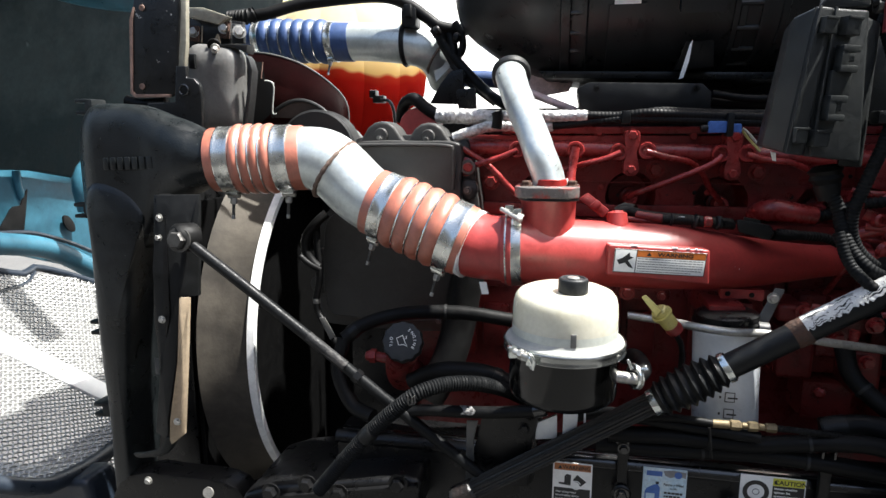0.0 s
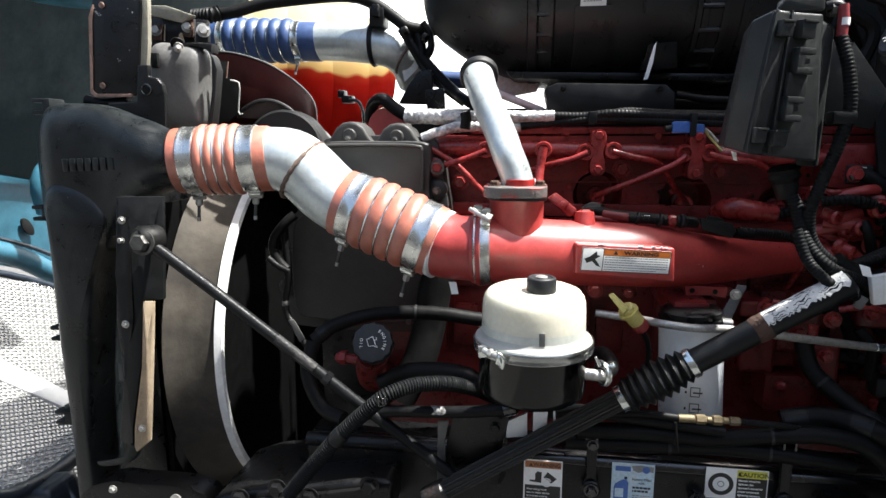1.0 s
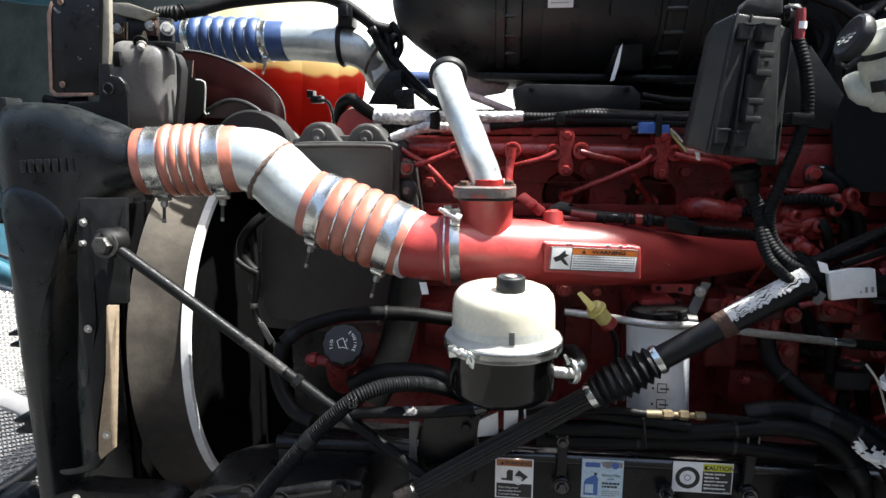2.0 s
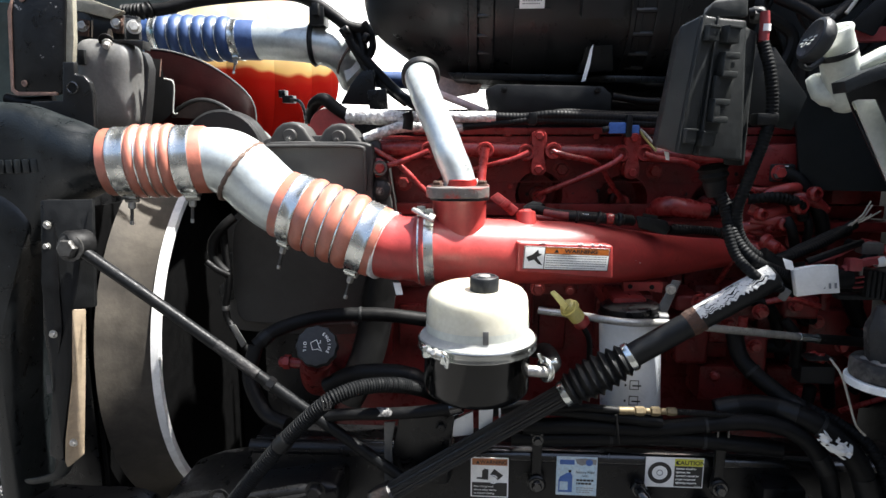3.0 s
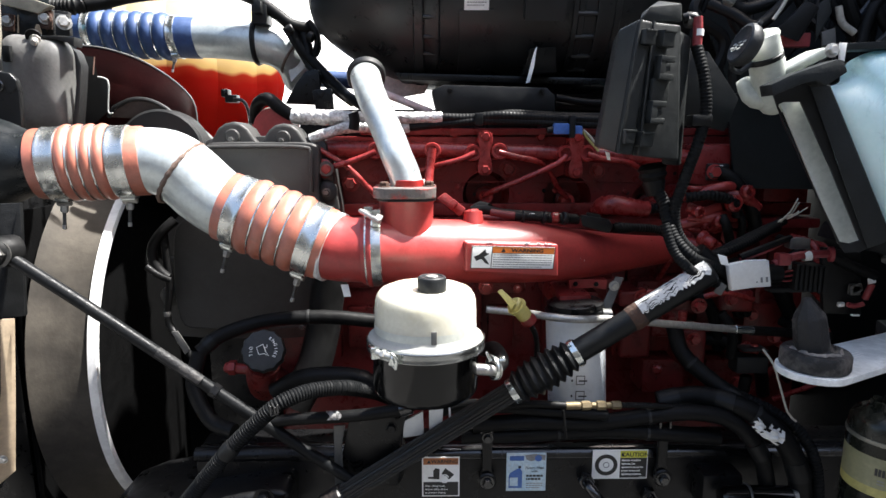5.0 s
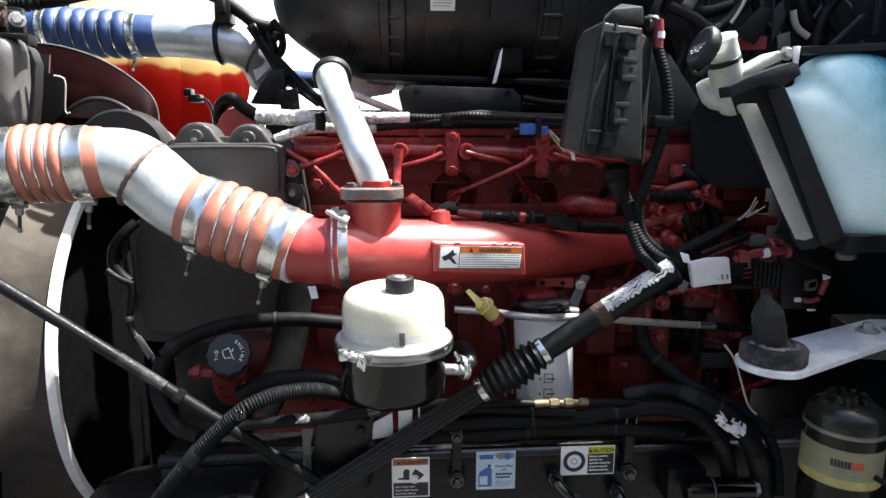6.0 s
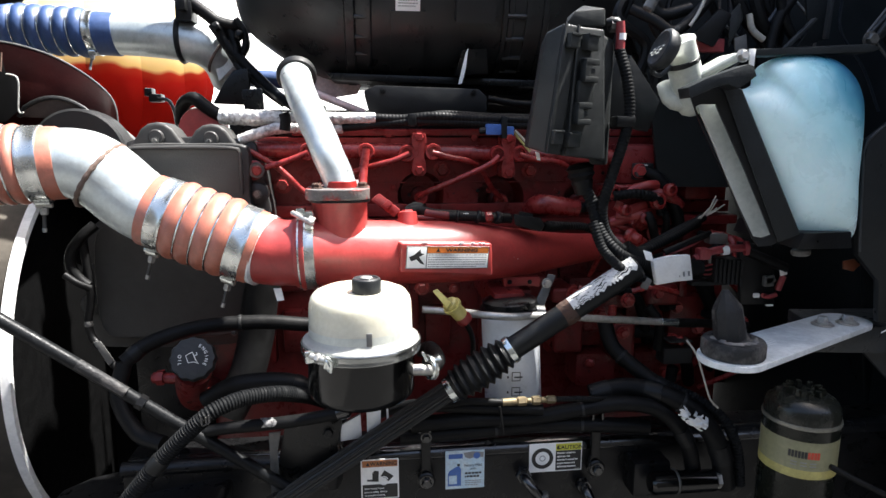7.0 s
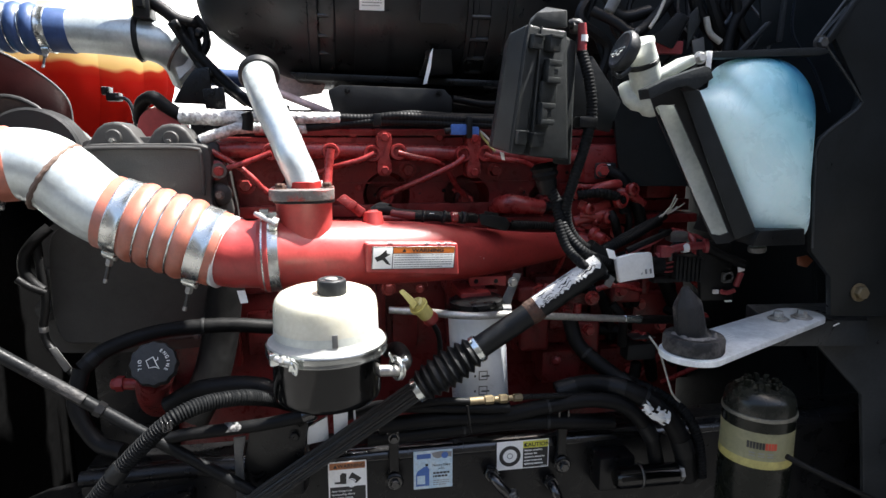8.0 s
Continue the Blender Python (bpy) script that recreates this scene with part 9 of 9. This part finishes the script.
# ---- hoses and lines low in the bay ----
def wrapped_patch(at, to, r):
    """A short curved scuff on the upper side of a hose."""
    at, to = Vector(at), Vector(to)
    up, side = Vector((0, 0, 1)), Vector((0, -1, 0))
    bm = bmesh.new()
    rows = [[bm.verts.new(at.lerp(to, i / 4) + (up * math.sin(a) + side * math.cos(a)) * (r + 0.0004) + (to - at) * 0.2 * math.sin(3 * a)) for a in (radians(d) for d in range(-5, 96, 20))] for i in range(5)]
    for p, q in zip(rows, rows[1:]):
        for k in range(len(p) - 1):
            bm.faces.new((p[k], p[k + 1], q[k + 1], q[k]))
    bmesh.ops.solidify(bm, geom=bm.faces, thickness=0.0004)
    return bm


def hose(points, r, label, group="low hoses", material=None, kind_name="hose", ribbed=0, ties=()):
    """A hose; where ties are given, as shares of its length, it is a thing with a body and wound ties."""
    bm = corrugated(points, r, ribbed, 0.13) if ribbed else tube(points, r, 18)
    if not ties:
        return solid(kind_name, bm, material or RUBBER, label, "hose", group)
    low = min(points, key=lambda p: p[2])
    whole = thing(kind_name, (low[0], low[1], low[2] - r), label, "hose", group)
    part("hose_body", bm, material or RUBBER, whole)
    line = spline([(*p, 0.0) for p in points], 0.004)[:, :3]
    for s, wide in ties:
        i = min(len(line) - 2, max(1, int(s * len(line))))
        q, ax = Vector(line[i]), Vector(line[i + 1]) - Vector(line[i - 1])
        part("wound_tape" if wide > 0.01 else "cable_tie", lathe([(r * 0.98, -wide / 2), (r + 0.0012, -wide / 2), (r + 0.0016, 0), (r + 0.0012, wide / 2), (r * 0.98, wide / 2)], q, ax, 24, close=False), PLASTIC if wide > 0.01 else COVER, whole)
    return whole


hose([(-0.427, 0.930, 0.982), (-0.365, 0.920, 1.061), (-0.319, 0.920, 1.115), (-0.259, 0.920, 1.172), (-0.230, 0.930, 1.188), (-0.198, 0.950, 1.192), (-0.151, 0.980, 1.184), (-0.108, 1.030, 1.155), (-0.076, 1.080, 1.119)], 0.0134, "thick black ribbed conduit arching over the frame rail", "", CONDUIT, "ribbed_conduit", 0.0048)
tape = solid("conduit_tape", lathe([(0.0140, 0), (0.0148, 0.004), (0.0148, 0.020), (0.0140, 0.024)], (-0.337, 0.920, 1.094), Vector((-0.319, 0.920, 1.115)) - Vector((-0.337, 0.920, 1.094)), 24), PLASTIC, "black tape wound round the conduit", "tape")
cc = thing("conduit_clip", (-0.250, 0.905, 1.178), "black plastic clip on the ribbed conduit", "clip")
for a, b in (((-0.255, 0.905, 1.186), (-0.254, 0.905, 1.170)), ((-0.254, 0.905, 1.170), (-0.243, 0.905, 1.174)), ((-0.243, 0.905, 1.174), (-0.244, 0.905, 1.188)), ((-0.248, 0.904, 1.185), (-0.247, 0.904, 1.174))):
    part("clip_bar", rod(a, b, 0.0018, 8), RAIL_PAINT, cc)
rh = thing("reservoir_hose", (-0.106, 0.960, 1.146), "black rubber hose with a worn pale patch leading to the reservoir", "hose")
part("hose_body", tube([(-0.304, 1.000, 1.108), (-0.245, 0.985, 1.125), (-0.169, 0.972, 1.135), (-0.106, 0.962, 1.145), (-0.043, 0.950, 1.160)], 0.0102, 18), RUBBER, rh)
part("worn_patch", wrapped_patch((-0.178, 0.973, 1.135), (-0.157, 0.970, 1.137), 0.0104), PATCH, rh, "scuffed pale patch")
part("hose_end", rod((-0.056, 0.953, 1.156), (-0.035, 0.948, 1.164), 0.0118, 16), RAIL_PAINT, rh)
hose([(-0.290, 1.06, 1.144), (-0.235, 1.05, 1.174), (-0.152, 1.04, 1.181), (-0.102, 1.04, 1.164)], 0.0155, "thick black hose behind the reservoir", ties=((0.85, 0.016),))
hose([(-0.436, 1.1, 1.205), (-0.398, 1.12, 1.232), (-0.317, 1.14, 1.253), (-0.209, 1.15, 1.257), (-0.112, 1.16, 1.245)], 0.0138, "long black hose sweeping under the gear cover", ties=((0.08, 0.018), (0.62, 0.005)))
hose([(-0.436, 1.1, 1.205), (-0.443, 1.08, 1.146), (-0.408, 1.06, 1.088), (-0.360, 1.04, 1.076)], 0.0141, "long black hose looping down beside the filler")
hose([(-0.204, 1.26, 1.352), (-0.221, 1.25, 1.276), (-0.231, 1.24, 1.205), (-0.251, 1.22, 1.126), (-0.289, 1.2, 1.053)], 0.0352, "wide black coolant hose below the gear cover")
hose([(0.303, 1, 1.122), (0.109, 1.02, 1.129), (0.069, 1.03, 1.13), (0.009, 1.05, 1.106)], 0.0095, "black hydraulic hose along the rail")
ht = thing("brass_fitting", (0.278, 1, 1.13), "brass hydraulic hose fitting above the frame rail", "fitting")
a, b2 = Vector((0.228, 1, 1.14)), Vector((0.326, 1, 1.141))
for s0, s1, r, k in ((0, 0.28, 7.5, 16), (0.28, 0.46, 9, 6), (0.46, 0.55, 6, 16), (0.55, 0.72, 9, 6), (0.72, 0.82, 6, 16), (0.82, 1.0, 8, 6)):
    part("hex_section", rod(a + (b2 - a) * s0, a + (b2 - a) * s1, 0.0009 * r, k), BRASS, ht, sharp=25)
hose([(0.323, 1, 1.141), (0.380, 1, 1.139), (0.443, 1.01, 1.13), (0.508, 1.02, 1.113)], 0.0056, "ribbed black line beyond the brass fitting", "", RUBBER, "ribbed_line", 0.005)
hose([(0.233, 1, 1.14), (0.165, 1, 1.144), (0.108, 1.01, 1.131), (0.069, 1.02, 1.115)], 0.0065, "black line leading to the brass fitting")
hose([(0.069, 1.02, 1.096), (0.169, 1.02, 1.101), (0.289, 1.02, 1.099), (0.375, 1.01, 1.115), (0.458, 1, 1.126), (0.523, 0.990, 1.11), (0.566, 0.980, 1.058), (0.588, 0.980, 0.983)], 0.0140, "thick black hose along the top of the rail", ties=((0.27, 0.005), (0.52, 0.005), (0.86, 0.030)))
hose([(0.050, 1.035, 1.067), (0.172, 1.035, 1.07), (0.313, 1.03, 1.079), (0.410, 1.02, 1.078), (0.511, 1.02, 1.068)], 0.0144, "thick black hose on the rail's top flange", ties=((0.38, 0.005), (0.72, 0.005)))
hose([(0.408, 1.05, 1.123), (0.474, 1.04, 1.139), (0.535, 1, 1.136), (0.586, 0.980, 1.105), (0.625, 0.970, 1.043), (0.643, 0.970, 0.968)], 0.0184, "thick taped harness bending down behind the rail", ties=((0.06, 0.035), (0.33, 0.030), (0.47, 0.006), (0.80, 0.035)))
hose([(0.549, 1.05, 1.14), (0.595, 1, 1.126), (0.635, 0.980, 1.095), (0.659, 0.970, 1.043), (0.672, 0.970, 0.969)], 0.0101, "ribbed conduit beside the taped harness", "", CONDUIT, "ribbed_conduit", 0.006)
hose([(0.457, 1.12, 1.245), (0.469, 1.1, 1.197), (0.512, 1.06, 1.158), (0.550, 1.03, 1.133)], 0.0151, "black hose dropping behind the steering shaft", ties=((0.45, 0.005), (0.9, 0.02)))
def scrap(at, size, turn, seed):
    rnd = random.Random(seed)
    bm = bmesh.new()
    n = 6
    verts = [[bm.verts.new((size * (i / n - 0.5) + rnd.uniform(-1, 1) * size * 0.05, rnd.uniform(-1, 1) * 0.0028 + 0.010 * ((j / n - 0.5) * 2) ** 2, size * 0.72 * (j / n - 0.5) + rnd.uniform(-1, 1) * size * 0.05)) for j in range(n + 1)] for i in range(n + 1)]
    for i in range(n):
        for j in range(n):
            if (i in (0, n - 1) or j in (0, n - 1)) and rnd.random() < 0.4:
                continue
            bm.faces.new((verts[i][j], verts[i + 1][j], verts[i + 1][j + 1], verts[i][j + 1]))
    bmesh.ops.delete(bm, geom=[v for v in bm.verts if not v.link_faces], context="VERTS")
    bmesh.ops.solidify(bm, geom=bm.faces, thickness=0.0004)
    bm.transform(Matrix.Translation(at) @ Matrix.Rotation(turn, 4, "Y"))
    return solid("torn_paper_scrap", bm, PAPER, "torn white paper scrap stuck on the black harness", "paper scrap", "paper scraps on the harness", smooth=False)


scrap((0.542, 0.945, 1.125), 0.024, 0.9, 3)
scrap((0.569, 0.945, 1.109), 0.036, 0.6, 5)
solid("pale_lead", tube([(0.553, 0.980, 1.249), (0.568, 0.970, 1.225), (0.580, 0.965, 1.188), (0.594, 0.960, 1.145), (0.610, 0.960, 1.128)], 0.0019, 8), PALE_WIRE, "thin pale wire hanging beside the guide arm", "wire")
solid("line_tie", tube([(0.222, 0.985, 1.139), (0.226, 0.985, 1.106), (0.230, 0.990, 1.083)], 0.0022, 8), RUBBER, "thin dark tie round the rail hoses", "tie")
pump = thing("brake_fitting", (0.546, 0.980, 0.969), "black valve block on the rail beside the filter", "valve")
part("valve_body", span((0.476, 0.990, 0.943), ((0.548, 0.990, 1.011)[0], 1.04, (0.548, 0.990, 1.011)[2]), 0.008), BLACK, pump)
part("valve_barrel", rod((0.492, 0.960, 0.989), (0.616, 0.960, 0.988), 0.020, 20), BLACK_GLOSS, pump)
part("valve_ring", lathe([(0.021, 0), (0.023, 0.002), (0.021, 0.005)], (0.537, 0.960, 0.990), (1, 0, 0), 24, close=False), DULL, pump)
part("valve_end", lathe([(0.015, 0), (0.015, 0.012)], (0.612, 0.960, 0.988), (1, 0, 0), 6), ZINC, pump, sharp=20)

# ---- dark wall of the cab and its fittings ----
solid("firewall", span((1.20, 0.42, 0.5), (3.2, 2.75, 3.05), 0.03), CAB, "dark cab front wall behind the engine", "cab wall", kind="structure")
# Added slab above the view; it only blocks sun from the engine's rear.
solid("shade_slab", span((0.73, 1.117, 2.7), (1.24, 2.74, 2.8), 0.02), CAB, "unseen dark slab added above the engine to shade its rear", "cowl", kind="structure")
haze = bpy.data.materials.new("white_haze")
haze.use_nodes = True
haze.node_tree.nodes["Principled BSDF"].inputs["Base Color"].default_value = (0.02, 0.02, 0.02, 1)
haze.node_tree.nodes["Principled BSDF"].inputs["Emission Color"].default_value = (1, 0.99, 0.97, 1)
haze.node_tree.nodes["Principled BSDF"].inputs["Emission Strength"].default_value = 1.0
solid("backdrop", span((-70, 60, -1), (70, 60.2, 40), 0), haze, "white hazy sky low over the horizon", "backdrop", kind="structure", smooth=False)
# Unseen wall, added to darken surfaces and reflections that face the camera.
solid("wall_behind", span((-9, -3.4, 0.0), (9, -3.2, 3.6), 0.01), BLOCKER_WALL, "plain unseen wall added behind the camera to cut sky light", "wall", kind="structure", smooth=False)
cab = thing("cowl_panel", (0.905, 0.920, 1.399), "dark grey-green cowl side panel of the cab", "panel")
part("panel", slab([(0.768, 0.900, 1.755), (0.794, 0.900, 1.756), (0.854, 0.900, 1.668), (0.848, 0.900, 1.644), (0.788, 0.900, 1.597), (0.783, 0.900, 1.548), (0.794, 0.900, 1.41), (0.836, 0.900, 1.365), (0.864, 0.920, 1.288), (0.992, 0.920, 1.282), (1.264, 0.920, 1.268), (1.101, 0.900, 1.951), (0.793, 0.900, 1.935), (0.815, 0.900, 1.804)], (0.0, 0.012, 0), 0.002), CAB, cab)
part("fold", slab([(0.752, 0.888, 1.738), (0.774, 0.888, 1.755), (0.817, 0.888, 1.818), (0.826, 0.888, 1.817), (0.784, 0.888, 1.75), (0.765, 0.888, 1.733)], (0, 0.008, 0), 0.001), CAB, cab)
# Dark sheet added behind the clutter to stand in for the darkness there.
part("dark_filler", slab([(0.462, 1.28, 2.007), (0.989, 1.28, 2.034), (1.724, 1.28, 2.072), (2.066, 1.28, 0.551), (1.247, 1.28, 0.640), (1.11, 1.28, 1.486), (0.630, 1.28, 1.493), (0.591, 1.28, 1.722)], (0, 0.01, 0), 0.002), CAB, cab)
part("lower_panel", slab([(0.884, 0.980, 1.258), (1.341, 0.980, 1.27), (1.446, 0.980, 0.744), (1.059, 0.980, 0.790), (1.01, 0.980, 1.103), (0.896, 0.980, 1.213)], (0, 0.01, 0), 0.003), LOW_PANEL, cab)
for pts in ([(0.768, 0.896, 1.751), (0.787, 0.896, 1.731), (0.845, 0.896, 1.667), (0.847, 0.896, 1.646), (0.783, 0.896, 1.595), (0.780, 0.896, 1.548), (0.791, 0.896, 1.417)], [(0.810, 0.890, 1.827), (0.778, 0.888, 1.786), (0.751, 0.886, 1.753)], [(0.829, 0.893, 1.828), (0.806, 0.893, 1.786), (0.773, 0.893, 1.749)]):
    part("panel_edge", tube(pts, 0.0022, 8, 0.02), LOW_PANEL, cab, "lighter edge of the panel")
part("stiffener", slab([(0.799, 1.100, 1.868), (0.856, 1.100, 1.870), (0.851, 1.100, 1.779), (0.792, 1.100, 1.759), (0.812, 1.100, 1.792)], (0, 0.006, 0), 0.001), CAB, cab)
part("stiffener", slab([(0.845, 1.090, 1.867), (0.851, 1.090, 1.868), (0.847, 1.090, 1.778), (0.841, 1.090, 1.778)], (0, 0.012, 0), 0.001), LOW_PANEL, cab)
part("gusset", slab([(0.795, 1.060, 1.808), (0.800, 1.060, 1.806), (0.750, 1.060, 1.755), (0.743, 1.060, 1.757)], (0, 0.012, 0), 0.001), LOW_PANEL, cab)
bolt(cab, (0.752, 0.880, 1.743), (0, -1, 0), 0.009, DULL)
bolt(cab, (0.900, 0.905, 1.334), (0, -1, 0.1), 0.012, BRASS)
part("red_reflector", slab([(0.811, 0.950, 1.39), (0.831, 0.950, 1.393), (0.844, 0.950, 1.383), (0.832, 0.950, 1.371), (0.813, 0.950, 1.376)], (0, 0.004, 0), 0.001), BROWN_LENS, cab)
for q in ((0.854, 0.895, 1.281),):
    part("scratch_mark", block((0.012, 0.001, 0.002), Matrix.Translation(q) @ Matrix.Rotation(-0.4, 4, "Y"), 0), PAPER, cab)

# Clutter behind the tank.
rnd = random.Random(12)
bx = thing("relay_box", (0.628, 1.1, 1.788), "dark relay box among wires behind the washer tank", "box")
part("case", hull([(0.584, 1.1, 1.776), (0.636, 1.1, 1.827), (0.661, 1.1, 1.818), (0.630, 1.1, 1.76), (0.615, 1.16, 1.786), (0.670, 1.16, 1.84), (0.697, 1.16, 1.83), (0.663, 1.16, 1.768)], 0.004), PLASTIC, bx)
part("case", hull([(0.668, 1.12, 1.824), (0.687, 1.12, 1.843), (0.695, 1.12, 1.813), (0.670, 1.12, 1.761), (0.692, 1.16, 1.832), (0.711, 1.16, 1.852), (0.719, 1.16, 1.82), (0.693, 1.16, 1.767)], 0.004), BOXGREY, bx)
part("red_tab", span((0.613, 1.12, 1.755), ((0.663, 1.12, 1.779)[0], 1.14, (0.663, 1.12, 1.779)[2]), 0.003), RED_WIRE, bx)
part("pale_label", slab([(0.681, 1.12, 1.78), (0.704, 1.12, 1.787), (0.708, 1.12, 1.762), (0.685, 1.12, 1.757)], (0, 0.004, 0), 0.0005), GREY, bx)
for k, (pts, r, mat, lab) in enumerate((
    ([(0.493, 1.15, 1.832), (0.525, 1.12, 1.808), (0.550, 1.1, 1.786), (0.582, 1.1, 1.806), (0.618, 1.1, 1.846)], 0.010, RUBBER, "black cable looping behind the washer tank"),
    ([(0.690, 1.15, 1.88), (0.712, 1.15, 1.829), (0.752, 1.15, 1.788), (0.779, 1.15, 1.757)], 0.012, RUBBER, "black cable looping behind the washer tank"),
    ([(0.702, 1.14, 1.878), (0.732, 1.14, 1.828), (0.746, 1.14, 1.802), (0.777, 1.14, 1.839), (0.797, 1.14, 1.881)], 0.005, FRAME_BLUE, "dark blue hose behind the washer tank"),
    ([(0.712, 1.13, 1.825), (0.721, 1.13, 1.797), (0.745, 1.13, 1.78)], 0.006, PALE_WIRE, "pale wire behind the washer tank"),
    ([(0.519, 1.15, 1.863), (0.538, 1.15, 1.829), (0.561, 1.15, 1.824), (0.606, 1.15, 1.836)], 0.012, PLASTIC, "black cable looping behind the washer tank"),
    ([(0.601, 1.08, 1.851), (0.587, 1.08, 1.817), (0.572, 1.08, 1.793)], 0.003, PALE_WIRE, "pale wire behind the washer tank"),
    ([(0.759, 1.12, 1.876), (0.777, 1.12, 1.815), (0.805, 1.12, 1.775)], 0.009, RUBBER, "black cable looping behind the washer tank"),
    ([(0.807, 1.12, 1.877), (0.765, 1.12, 1.815), (0.753, 1.12, 1.758)], 0.010, RUBBER, "black cable looping behind the washer tank"))):
    solid("cable", tube(pts, r, 10), mat, lab, "cable", "cables behind the washer tank")
rnd = random.Random(31)
for k in range(16):
    x = 0.68 + rnd.uniform(-0.14, 0.18)
    y = rnd.uniform(1.14, 1.24)
    z = 1.80 + rnd.uniform(-0.03, 0.05)
    pts = [(x, y, z + 0.16)]
    for i in range(4):
        pts.append((pts[-1][0] + rnd.uniform(-0.05, 0.06), y + rnd.uniform(-0.015, 0.015), pts[-1][2] - rnd.uniform(0.05, 0.09)))
    solid("cable", tube(pts, rnd.choice((0.004, 0.006, 0.008, 0.011)) if k % 5 else 0.0028, 8), RUBBER if k % 5 else rnd.choice((RED_WIRE, GREY, FRAME_BLUE)), "thin loose cable hanging behind the washer tank" if k % 5 else "thin coloured wire behind the washer tank", "cable", "cables behind the washer tank")
solid("white_hose_stub", rod((0.478, 1.05, 1.811), (0.491, 1.05, 1.835), 0.010), GREY, "small white hose stub by the fuse box", "hose stub")
# Added black sheets in place of the dark, cluttered gaps behind the engine.
solid("dark_gap_sheet", slab([(-0.410, 1.94, 1.681), (0.014, 1.94, 1.681), (0.015, 1.94, 1.561), (-0.414, 1.94, 1.561)], (0, 0.01, 0), 0.003), BLACK, "black sheet added to darken the gap low behind the head", "panel")
solid("dark_gap_sheet", slab([(-0.003, 1.95, 1.806), (1.042, 1.95, 1.838), (1.069, 1.95, 1.568), (0.015, 1.95, 1.567)], (0, 0.01, 0), 0.003), BLACK, "black sheet added to darken the gap behind the air cleaner", "panel")
# Added black sheet; stands in for the darkness seen past the engine.
solid("dark_far_sheet", span((-1.05, 1.99, 0.4), (1.17, 2.01, 1.55), 0.003), RUBBER, "black sheet added on the far side to keep the gaps dark", "shield")
# Added blocker that keeps the space under the engine dark.
solid("dark_floor_sheet", span((-0.76, 1.0, 0.5), (1.2, 1.98, 0.52), 0.003), BLACK, "black sheet added under the engine to hide the bright ground", "pan")
